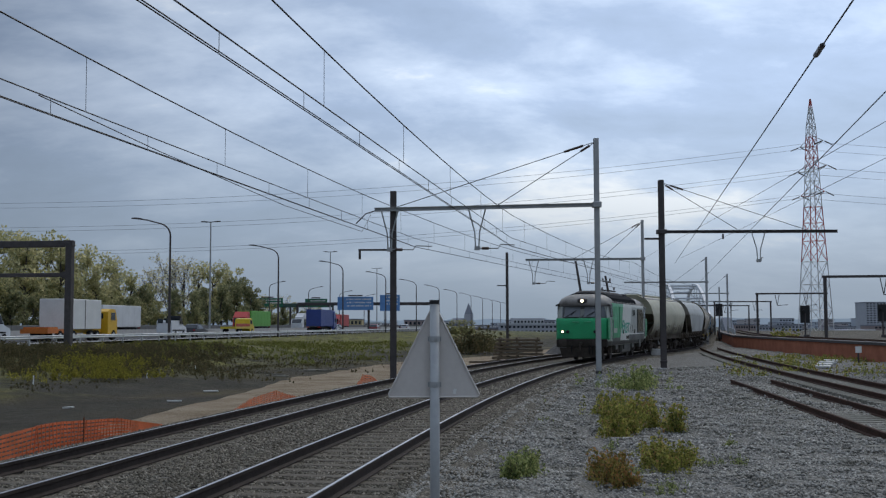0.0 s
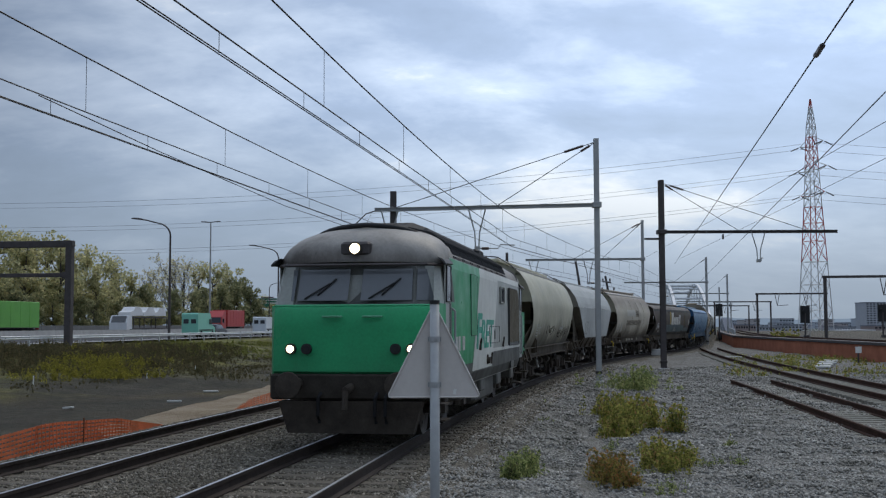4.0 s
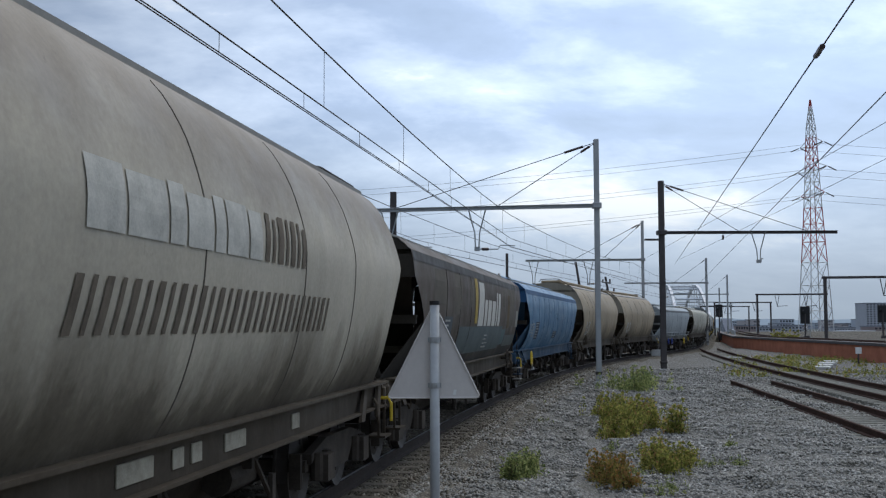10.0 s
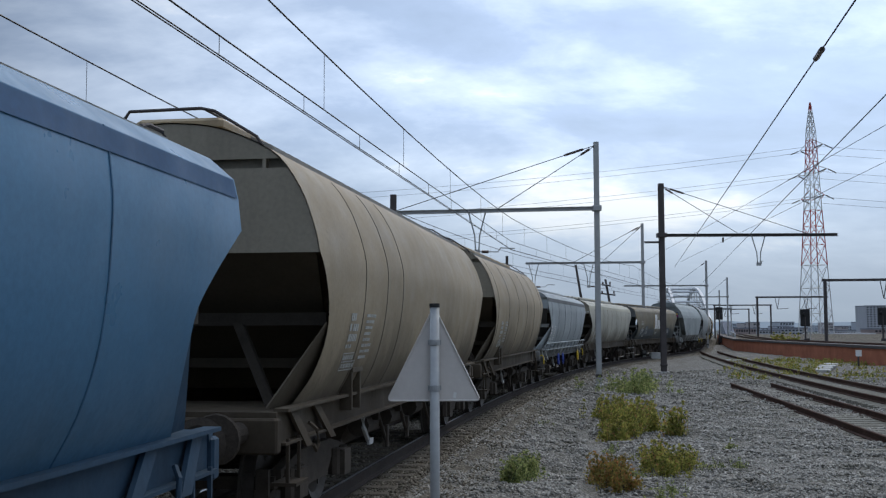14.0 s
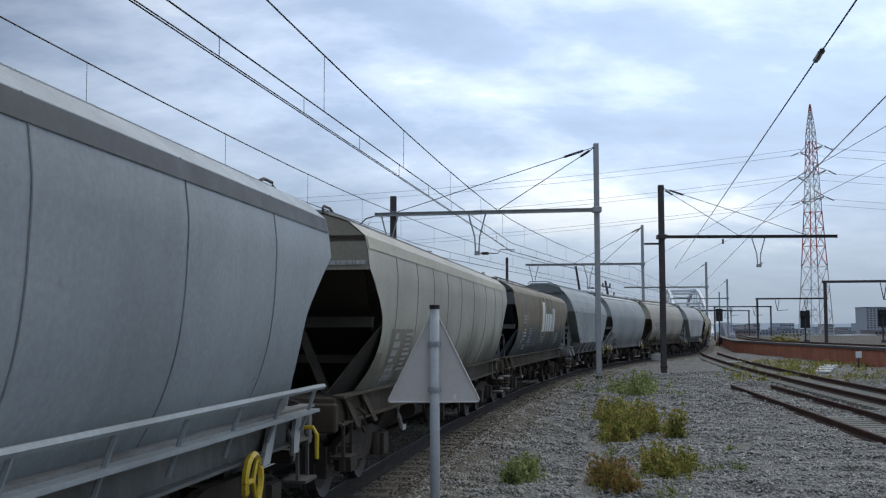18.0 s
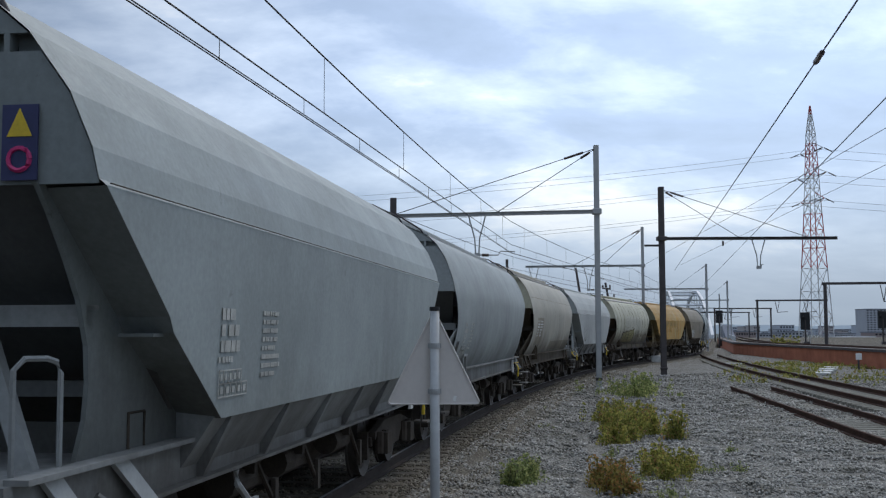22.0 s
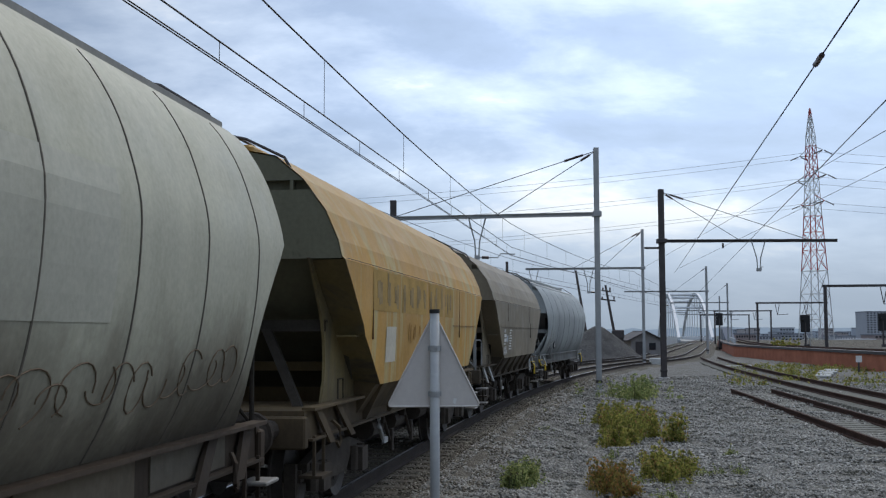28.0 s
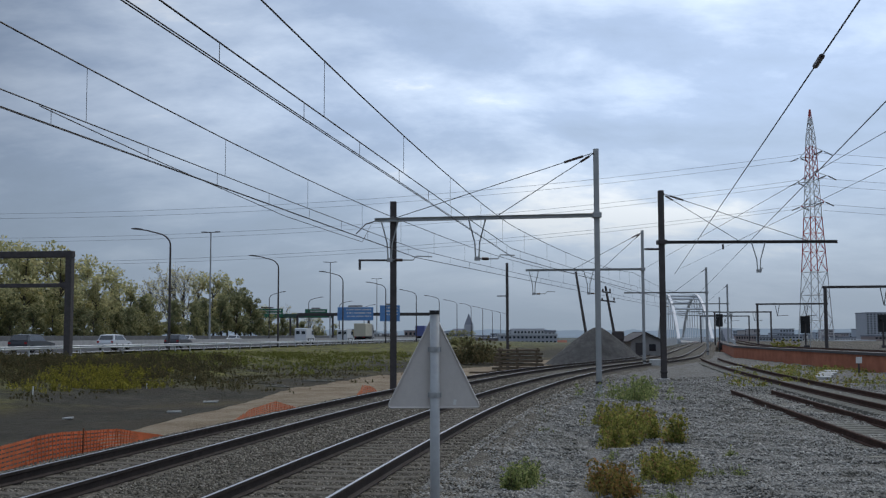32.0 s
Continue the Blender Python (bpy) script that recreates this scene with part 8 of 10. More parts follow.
def car(col, label, L=4.2, W=1.72, H=1.48, wagon_back=True, name="car"):
    m = thing(name, label, "car", group="road traffic")
    mat = plain("car_paint", col, 0.3, 0.0, 0.06, 1.0)
    lo = [(L / 2, 0.35), (L / 2, 0.62), (L / 2 - 0.12, 0.74), (0.9, 0.90), (-L / 2 + 0.1, 0.92), (-L / 2, 0.7), (-L / 2, 0.32)]
    part("body", MB().loft([[(x, y * W / 2 * f, z) for x, z in lo] for y, f in ((-1, 0.96), (-0.96, 1.0), (0.96, 1.0), (1, 0.96))]), mat, m)
    bx = -L / 2 + (0.15 if wagon_back else 0.75)
    cabn = [(0.95, 0.88), (0.15, H - 0.05), (-0.4, H), (bx + 0.35, H - 0.06), (bx, 0.9)]
    c = part("cabin", MB().loft([[(x, y * W / 2 * (0.93 if z < 1 else 0.78), z) for x, z in cabn] for y in (-1, 1)]), mat, m)
    for sy in (1, -1):
        part("side_window", MB().loft([[(0.62, sy * (W / 2 * 0.915), 0.95), (bx + 0.3, sy * (W / 2 * 0.915), 0.95), (bx + 0.5, sy * (W / 2 * 0.80), H - 0.12), (0.1, sy * (W / 2 * 0.80), H - 0.12)],
                                    [(0.62, sy * (W / 2 * 0.935), 0.95), (bx + 0.3, sy * (W / 2 * 0.935), 0.95), (bx + 0.5, sy * (W / 2 * 0.82), H - 0.12), (0.1, sy * (W / 2 * 0.82), H - 0.12)]]), M["glass"], c)
    part("windscreen", MB().loft([[(0.90, -W * 0.41, 0.93), (0.90, W * 0.41, 0.93), (0.22, W * 0.36, H - 0.1), (0.22, -W * 0.36, H - 0.1)], [(0.93, -W * 0.41, 0.93), (0.93, W * 0.41, 0.93), (0.25, W * 0.36, H - 0.1), (0.25, -W * 0.36, H - 0.1)]]), M["glass"], c)
    part("rear_window", MB().loft([[(bx + 0.02, -W * 0.4, 0.98), (bx + 0.02, W * 0.4, 0.98), (bx + 0.3, W * 0.35, H - 0.12), (bx + 0.3, -W * 0.35, H - 0.12)], [(bx - 0.01, -W * 0.4, 0.98), (bx - 0.01, W * 0.4, 0.98), (bx + 0.27, W * 0.35, H - 0.12), (bx + 0.27, -W * 0.35, H - 0.12)]]), M["glass"], c)
    for sy in (1, -1):
        part("tail_lamp", MB().box((-L / 2 - 0.01, sy * W * 0.4, 0.78), (0.04, 0.2, 0.16)), plain("red_lens", (0.35, 0.02, 0.02), 0.3), m)
        part("head_lamp", MB().box((L / 2 - 0.04, sy * W * 0.38, 0.66), (0.06, 0.28, 0.12)), M["galv"], m)
    wheels(m, (L / 2 - 0.8, -L / 2 + 0.8), W / 2 - 0.12, 0.31, 0.2)
    return m


def van(col, label, L=5.4, W=2.0, H=2.5):
    m = thing("van", label, "van", group="road traffic")
    mat = plain("van_paint", col, 0.35, 0.0, 0.08, 1.0)
    pr = [(-L / 2, 0.4), (-L / 2, H - 0.15), (-L / 2 + 0.15, H), (L / 2 - 1.75, H), (L / 2 - 0.95, 1.35), (L / 2 - 0.1, 1.1), (L / 2, 0.85), (L / 2, 0.4)]
    b = part("body", MB().loft([[(x, y * W / 2 * f, z) for x, z in pr] for y, f in ((-1, 0.94), (-0.95, 1), (0.95, 1), (1, 0.94))]), mat, m)
    for sy in (1, -1):
        part("side_window", MB().loft([[(L / 2 - 1.2, sy * W / 2 + d, 1.45), (L / 2 - 2.15, sy * W / 2 + d, 1.45), (L / 2 - 2.15, sy * W / 2 + d, 2.1), (L / 2 - 1.65, sy * W / 2 + d, 2.1)] for d in (-0.02, 0.02)]), M["glass"], b)
        part("side_moulding", MB().box((-0.3, sy * (W / 2 + 0.01), 0.8), (L * 0.8, 0.03, 0.12)), M["rubber"], b)
        part("rear_window", MB().box((-L / 2 - 0.01, sy * 0.45, 1.8), (0.03, 0.6, 0.5)), M["glass"], b)
    part("windscreen", MB().loft([[(L / 2 - 1.0 + d, -0.85, 1.42), (L / 2 - 1.0 + d, 0.85, 1.42), (L / 2 - 1.7 + d, 0.8, 2.36), (L / 2 - 1.7 + d, -0.8, 2.36)] for d in (0, 0.04)]), M["glass"], b)
    wheels(m, (L / 2 - 0.95, -L / 2 + 1.1), W / 2 - 0.14, 0.36, 0.22)
    return m


def lorry(cab_col, box_col, label, L=12.5, H=3.9, low=False, axles=None):
    """A tractor with a box or curtain trailer; front at +L/2."""
    m = thing("lorry", label, "lorry", group="road traffic")
    cm, bmx = plain("cab_paint", cab_col, 0.35, 0, 0.08), plain("trailer_sheet", box_col, 0.5, 0, 0.12, 0.6)
    f = L / 2
    cabp = [(f - 2.1, 0.5), (f - 2.1, H - 0.3), (f - 1.5, H - 0.15), (f - 0.25, 2.75), (f, 1.7), (f, 0.5)]
    c = part("cab", MB().loft([[(x, y, z) for x, z in cabp] for y in (-1.22, 1.22)]), cm, m)
    part("windscreen", MB().loft([[(f - 0.02 + d, -1.05, 1.75), (f - 0.02 + d, 1.05, 1.75), (f - 0.24 + d, 1.0, 2.65), (f - 0.24 + d, -1.0, 2.65)] for d in (0, 0.04)]), M["glass"], c)
    for sy in (1, -1):
        part("side_window", MB().box((f - 0.85, sy * 1.22, 2.1), (0.8, 0.04, 0.7)), M["glass"], c)
        part("mirror", MB().box((f - 0.2, sy * 1.42, 2.2), (0.1, 0.2, 0.5)), M["rubber"], c)
    part("grille", MB().box((f + 0.005, 0, 1.2), (0.03, 1.8, 0.7)), M["rubber"], c)
    t = part("trailer", MB().cbox((-1.35, 0, (1.15 + H) / 2), (L - 2.9, 2.5, H - 1.15), 0.04), bmx, m)
    for i in range(7):
        part("panel_post", MB().box((-1.35 + (L - 3.2) * (i / 6 - 0.5), 0, (1.15 + H) / 2), (0.05, 2.53, H - 1.2)), bmx, t)
    part("chassis", MB().box((-0.8, 0, 0.95), (L - 1.6, 1.0, 0.3)).box((-1.5, 0, 0.65), (3.0, 2.3, 0.3)), M["rubber"], m)
    for sy in (1, -1):
        part("tail_lamp", MB().box((-f + 0.02, sy * 0.95, 1.0), (0.06, 0.4, 0.16)), plain("red_lens_b", (0.35, 0.02, 0.02), 0.3), m)
    wheels(m, axles or (f - 1.3, f - 4.1, -f + 1.2, -f + 2.4, -f + 3.6), 1.1, 0.48, 0.34)
    return m


def crane_lorry():
    """Yellow tractor with a folded loading crane, towing a low trailer with a white box."""
    m = thing("crane_lorry", "yellow crane lorry hauling a white container on a low orange trailer", "lorry", group="road traffic")
    ye, wh = plain("crane_yellow", (0.62, 0.36, 0.02), 0.4, 0, 0.12), plain("white_container", (0.62, 0.62, 0.60), 0.5, 0, 0.12, 0.8)
    c = part("cab", MB().loft([[(x, y, z) for x, z in ((5.0, 0.55), (5.0, 2.6), (5.6, 2.85), (6.6, 2.8), (7.0, 1.8), (7.0, 0.55))] for y in (-1.2, 1.2)]), ye, m)
    part("side_window", MB().box((6.1, -1.2, 2.15), (0.9, 0.05, 0.7)), M["glass"], c)
    part("rear_window", MB().box((4.99, 0, 2.2), (0.04, 1.5, 0.5)), M["glass"], c)
    part("beacon", MB().cyl((5.8, 0, 2.85), (5.8, 0, 3.05), 0.14, 10), plain("amber_beacon", (0.8, 0.25, 0.02), 0.3), c)
    part("crane", MB().box((4.3, 0, 2.0), (0.6, 0.8, 2.2)).tube([(4.3, 0, 3.1), (3.4, 0.3, 2.5), (4.5, 0.4, 1.6)], 0.2, 6).tube([(4.3, 0, 3.0), (3.5, -0.3, 2.2)], 0.16, 6), M["dark_steel"], m, "folded dark loading crane")
    part("chassis", MB().box((1.5, 0, 0.85), (10.6, 1.1, 0.35)), ye, m)
    part("container", MB().cbox((0.2, 0, 2.3), (6.6, 2.5, 2.6), 0.04), wh, m, "white container with a dark joint")
    part("container_joint", MB().box((0.3, 0, 2.3), (0.12, 2.53, 2.5)), M["dark_steel"], m)
    part("low_trailer", MB().box((-4.6, 0, 0.85), (3.4, 2.4, 0.35)).box((-5.2, 0, 1.1), (1.6, 2.2, 0.2)), plain("trailer_orange", (0.48, 0.14, 0.02), 0.5), m, "orange low trailer end")
    wheels(m, (6.2, 2.8, 1.6, -1.8, -3.0, -4.2), 1.08, 0.45, 0.32)
    return m


def tow_truck():
    m = thing("tow_truck", "yellow flatbed truck driving on the motorway", "lorry", group="road traffic")
    ye = plain("flatbed_yellow", (0.60, 0.45, 0.04), 0.4, 0, 0.12)
    c = part("cab", MB().loft([[(x, y, z) for x, z in ((2.0, 0.5), (2.0, 2.2), (2.9, 2.3), (3.5, 1.4), (4.0, 1.2), (4.0, 0.5))] for y in (-1.05, 1.05)]), ye, m)
    part("side_window", MB().box((2.6, -1.05, 1.75), (0.9, 0.05, 0.55)), M["glass"], c)
    part("flatbed", MB().box((-1.2, 0, 1.0), (6.2, 2.2, 0.3)).box((1.9, 0, 1.6), (0.15, 2.1, 0.9)), ye, m)
    part("side_board", MB().box((-1.2, -1.1, 1.35), (6.0, 0.06, 0.4)), plain("red_board", (0.4, 0.06, 0.03), 0.5), m)
    wheels(m, (3.0, -2.0, -3.0), 0.95, 0.42, 0.3)
    return m


def transporter():
    m = thing("car_transporter", "white car transporter loaded with white cars", "lorry", group="road traffic")
    wh = plain("transporter_white", (0.60, 0.60, 0.60), 0.4, 0, 0.1)
    c = part("cab", MB().loft([[(x, y, z) for x, z in ((5.6, 0.5), (5.6, 2.7), (6.6, 2.7), (7.3, 1.7), (7.3, 0.5))] for y in (-1.2, 1.2)]), wh, m)
    part("windscreen", MB().loft([[(7.24 + d, -1, 1.75), (7.24 + d, 1, 1.75), (6.66 + d, 1, 2.6), (6.66 + d, -1, 2.6)] for d in (0, 0.05)]), M["glass"], c)
    part("deck", MB().box((-0.8, 0, 0.95), (12.4, 2.4, 0.2)).box((-0.8, 0, 2.45), (11.6, 2.3, 0.14)), M["dark_steel"], m)
    for x in (-6.5, -2.5, 1.5, 5.0):
        for sy in (1, -1):
            part("deck_post", MB().box((x, sy * 1.15, 1.7), (0.12, 0.1, 1.5)), M["dark_steel"], m)
    for x in (3.3, -1.0, -5.0):
        part("loaded_car", MB().loft([[(x + a, y, 2.52 + z) for a, z in ((2.0, 0.1), (2.0, 0.6), (1.0, 0.8), (0.4, 1.3), (-1.0, 1.35), (-1.8, 0.85), (-2.0, 0.2))] for y in (-0.85, 0.85)]), wh, m, "white car on the upper deck")
    wheels(m, (6.0, 1.0, -3.6, -4.8), 1.08, 0.46, 0.32)
    return m


TRAFFIC = []  # (thing, metres along the road at 0 s, speed, lane, height)


def drive(ob, y_at, t_at, v, lane):
    """Puts a vehicle on its lane so that it is at the depth y_at when t_at seconds have gone."""
    along = (y_at - ROAD_A[1] - ROAD_D[0] * lane) / ROAD_D[1] - v * t_at
    TRAFFIC.append((ob, along, v, lane, ROAD_Z + 0.07))


NEAR, NEAR2, FAR, FAR2 = 4.6, 8.2, 20.4, 24.0
drive(crane_lorry(), 96.5, 0.0, 18.6, NEAR)
drive(lorry((0.035, 0.06, 0.22), (0.035, 0.06, 0.22), "blue curtain-sided lorry with white marks", 11.5), 187.0, 0.0, 18.7, NEAR)
drive(van((0.60, 0.63, 0.65), "white panel van driving on the motorway"), 100.3, 1.0, 18.2, NEAR)
drive(van((0.20, 0.50, 0.38), "mint green high-roof van driving on the motorway", 5.8, 2.05, 2.75), 101.8, 2.5, 17.8, NEAR)
drive(car((0.05, 0.055, 0.065), "dark grey hatchback driving on the motorway"), 107.5, 2.5, 17.8, NEAR)
drive(van((0.62, 0.63, 0.64), "small white van driving on the motorway", 4.3, 1.8, 1.85), 120.0, 0.0, 19.0, NEAR)
drive(car((0.03, 0.03, 0.035), "black saloon car driving on the motorway", wagon_back=False), 127.0, 0.0, 19.0, NEAR)
drive(tow_truck(), 154.0, 0.0, 21.0, NEAR2)
drive(lorry((0.55, 0.56, 0.57), (0.60, 0.61, 0.61), "white articulated lorry driving on the motorway", 14.5), 124.0, 1.0, -17.0, FAR)
drive(lorry((0.45, 0.04, 0.03), (0.11, 0.34, 0.05), "red lorry with a bright green curtain trailer", 15.0), 157.0, 2.0, -22.0, FAR)
drive(transporter(), 190.0, 2.2, -22.0, FAR)
drive(lorry((0.40, 0.04, 0.035), (0.42, 0.05, 0.045), "red box lorry driving on the motorway", 12.0), 228.0, 2.0, -21.0, FAR)
drive(car((0.60, 0.61, 0.62), "white hatchback driving on the motorway"), 105.6, 32.0, 24.0, NEAR)
drive(car((0.045, 0.045, 0.05), "dark hatchback driving on the motorway"), 122.0, 32.0, 24.5, NEAR)
drive(car((0.05, 0.055, 0.06), "dark estate car driving on the motorway", 4.6), 90.0, 32.0, 27.0, NEAR)
drive(van((0.60, 0.61, 0.62), "white panel van driving on the motorway"), 176.0, 32.0, 22.0, NEAR)
drive(van((0.58, 0.59, 0.60), "white panel van driving on the motorway"), 205.0, 32.0, 22.0, NEAR)
drive(car((0.60, 0.60, 0.60), "white saloon car driving on the motorway", wagon_back=False), 190.0, 32.0, -25.0, FAR)
drive(car((0.55, 0.55, 0.55), "pale saloon car driving on the motorway", wagon_back=False), 178.0, 32.0, -25.0, FAR2)
drive(lorry((0.05, 0.07, 0.18), (0.10, 0.12, 0.28), "dark blue box lorry driving on the motorway", 11.0), 300.0, 32.0, 19.0, NEAR)
drive(lorry((0.3, 0.3, 0.3), (0.5, 0.46, 0.35), "lorry with a pale tan box", 10.0), 240.0, 32.0, 19.0, NEAR2)
for k in range(9):
    drive(car(((0.5, 0.5, 0.5), (0.06, 0.06, 0.07), (0.2, 0.03, 0.03), (0.1, 0.13, 0.2))[k % 4], ("silver estate car driving on the motorway", "dark grey hatchback driving on the motorway", "dark red hatchback driving on the motorway", "blue-grey hatchback driving on the motorway")[k % 4]), 225.0 + 19 * k, 1.5, 20.0, (NEAR, NEAR2)[k % 2])


# ================= trees and shrubs =================
def leaf_cloud(rnd, centres, n_each, size, squash=0.85):
    """Many small leaf clusters as crossed cards round the given centres (x, y, z, r)."""
    nc = len(centres)
    tot = nc * n_each
    c = np.repeat(np.array(centres), n_each, axis=0)
    g = np.random.default_rng(rnd)
    d = g.normal(size=(tot, 3))
    d /= np.linalg.norm(d, axis=1)[:, None]
    rad = c[:, 3] * g.uniform(0.25, 1.0, tot) ** 0.55
    p = c[:, :3] + d * rad[:, None] * np.array([1, 1, squash])
    u = g.normal(size=(tot, 3))
    u /= np.linalg.norm(u, axis=1)[:, None]
    w = np.cross(u, g.normal(size=(tot, 3)))
    w /= np.linalg.norm(w, axis=1)[:, None]
    s = size * g.uniform(0.5, 1.2, tot)[:, None]
    quad = np.stack([p - u * s, p + w * s * 0.55, p + u * s, p - w * s * 0.55], axis=1).reshape(-1, 3)
    me = bpy.data.meshes.new("leaves")
    me.vertices.add(tot * 4)
    me.vertices.foreach_set("co", quad.ravel())
    me.loops.add(tot * 4)
    me.loops.foreach_set("vertex_index", np.arange(tot * 4))
    me.polygons.add(tot)
    me.polygons.foreach_set("loop_start", np.arange(0, tot * 4, 4))
    me.update()
    me.validate()
    me.materials.append(None)
    return me


def tree_master(seed, h, spread, leaf, label, density=90, bare=False):
    rnd = random.Random(seed)
    t = thing("tree", label, "tree", group="roadside trees")
    tr = MB()
    tr.tube([(0, 0, -0.5), (rnd.uniform(-.2, .2), rnd.uniform(-.2, .2), h * 0.3), (rnd.uniform(-.4, .4), rnd.uniform(-.4, .4), h * 0.6), (rnd.uniform(-.6, .6), rnd.uniform(-.6, .6), h * 0.93)], 0.26, 7, 0.04)
    part("trunk", tr, bark_m, t)
    centres = []
    for i in range(17 if not bare else 26):
        z0 = h * rnd.uniform(0.15, 0.7)
        a = rnd.uniform(0, 6.28)
        r = spread * rnd.uniform(0.35, 1.0) * (1.0 - 0.55 * (z0 / h - 0.15))
        z1 = min(h * 0.97, z0 + h * rnd.uniform(0.12, 0.36))
        end = (r * math.cos(a), r * math.sin(a), z1)
        part("limb", MB().tube([(0, 0, z0), (end[0] * 0.45, end[1] * 0.45, z0 + (z1 - z0) * 0.35), end], 0.085, 5, 0.02), bark_m, t)
        centres.append((*end, rnd.uniform(0.7, 1.5) * spread * 0.33))
        if bare:
            for q in range(5):
                e2 = (end[0] + rnd.uniform(-1.2, 1.2), end[1] + rnd.uniform(-1.2, 1.2), z1 + rnd.uniform(0.2, 1.5))
                part("twig", MB().tube([(end[0] * 0.6, end[1] * 0.6, z0 + (z1 - z0) * 0.55), e2], 0.03, 3, 0.008), bark_m, t)
        else:
            centres.append((end[0] * 0.6, end[1] * 0.6, z0 + (z1 - z0) * 0.6, rnd.uniform(0.6, 1.0) * spread * 0.3))
    centres.append((0, 0, h * 0.93, spread * 0.28))
    part("crown", leaf_cloud(seed, centres, density, 0.30), leaf, t, "crown of many small leaves")
    return t


bark_m = plain("bark", (0.075, 0.065, 0.055), 0.95, 0, 0.35, 2.0, 0.5)
# autumn leaf colours, lifted and greyed in part to paint in haze
leaf_yellow = leaf_mat("autumn_yellow_leaves", (0.0, (0.257, 0.266, 0.128)), (0.5, (0.442, 0.426, 0.218)), (1.0, (0.705, 0.620, 0.340)))
leaf_green = leaf_mat("dull_green_leaves", (0.0, (0.165, 0.174, 0.083)), (0.6, (0.329, 0.323, 0.152)), (1.0, (0.549, 0.482, 0.238)))
leaf_dark = leaf_mat("dark_evergreen_leaves", (0.0, (0.128, 0.144, 0.076)), (0.6, (0.244, 0.250, 0.128)), (1.0, (0.403, 0.366, 0.195)))
leaf_pale = leaf_mat("pale_withered_leaves", (0.0, (0.314, 0.289, 0.190)), (1.0, (0.745, 0.694, 0.470)))
MASTERS = [
    tree_master(11, 14.0, 4.3, leaf_yellow, "broad tree with thinning yellow-green autumn leaves", 75),
    tree_master(12, 13.0, 3.8, leaf_green, "broad tree with dull green leaves", 95),
    tree_master(13, 10.0, 3.4, leaf_dark, "dull dark green tree behind the motorway", 70),
    tree_master(14, 15.0, 4.0, leaf_pale, "nearly bare tree with pale twigs and few leaves", 26, True),
    tree_master(15, 13.5, 3.6, leaf_yellow, "narrow tree with yellow-green autumn leaves", 62),
]
USED = set()


def plant(kind, px, e, top):
    """px, e: bearing and distance behind the motorway; top: bearing of the tip."""
    a = (784 - px) / LENS
    y = (e + 40.5) / (0.9912 * a + 0.132)
    hgt = EYE[2] + (594 - top) * y / LENS + 0.3
    mst = MASTERS[kind]
    base_h = (14.0, 13.0, 10.0, 15.0, 13.5)[kind]
    k = hgt / base_h
    rot = Euler((0, 0, (px * 0.37 + e) % 6.28))
    m = Matrix.LocRotScale((-a * y, y, ground_z(-a * y, y) - 0.1), rot, None)
    if kind in USED:
        ob = copy_thing(mst, m)
    else:
        ob, mst.matrix_basis = mst, m
        USED.add(kind)
    ob.scale = (k, k, k)


PLANTING = ((0, -40, 44, 430), (1, -15, 40, 470), (0, 15, 46, 432), (4, 42, 41, 436), (1, 62, 44, 470), (0, 82, 48, 440), (4, 108, 41, 448), (1, 128, 44, 500), (0, 150, 44, 462), (4, 170, 40, 485), (0, 196, 42, 476),
            (1, 214, 46, 500), (0, 232, 42, 505), (2, 250, 40, 528), (3, 268, 48, 496), (1, 262, 42, 520), (3, 300, 50, 474), (3, 325, 46, 480), (2, 305, 40, 535), (0, 352, 50, 490), (0, 378, 46, 488), (4, 402, 48, 496),
            (2, 340, 40, 540), (2, 365, 40, 532), (2, 392, 40, 528), (2, 418, 40, 524), (2, 444, 40, 532), (2, 425, 44, 515), (0, 470, 60, 540), (3, 500, 60, 538), (1, 520, 60, 548), (3, 548, 60, 545), (1, 565, 60, 556),
            (2, 20, 38, 540), (1, 95, 38, 530), (2, 140, 38, 548), (1, 185, 38, 545), (2, 225, 38, 548), (1, 280, 38, 552), (2, 5, 40, 520), (2, 60, 38, 548), (2, 115, 39, 540), (2, 165, 38, 552), (2, 205, 38, 556), (1, 245, 38, 552),
            (1, 320, 38, 560), (1, 350, 38, 562), (2, 460, 42, 552), (1, 480, 44, 556), (2, 500, 44, 562), (1, 592, 60, 566), (2, 535, 50, 566))
for row in PLANTING:
    plant(*row)


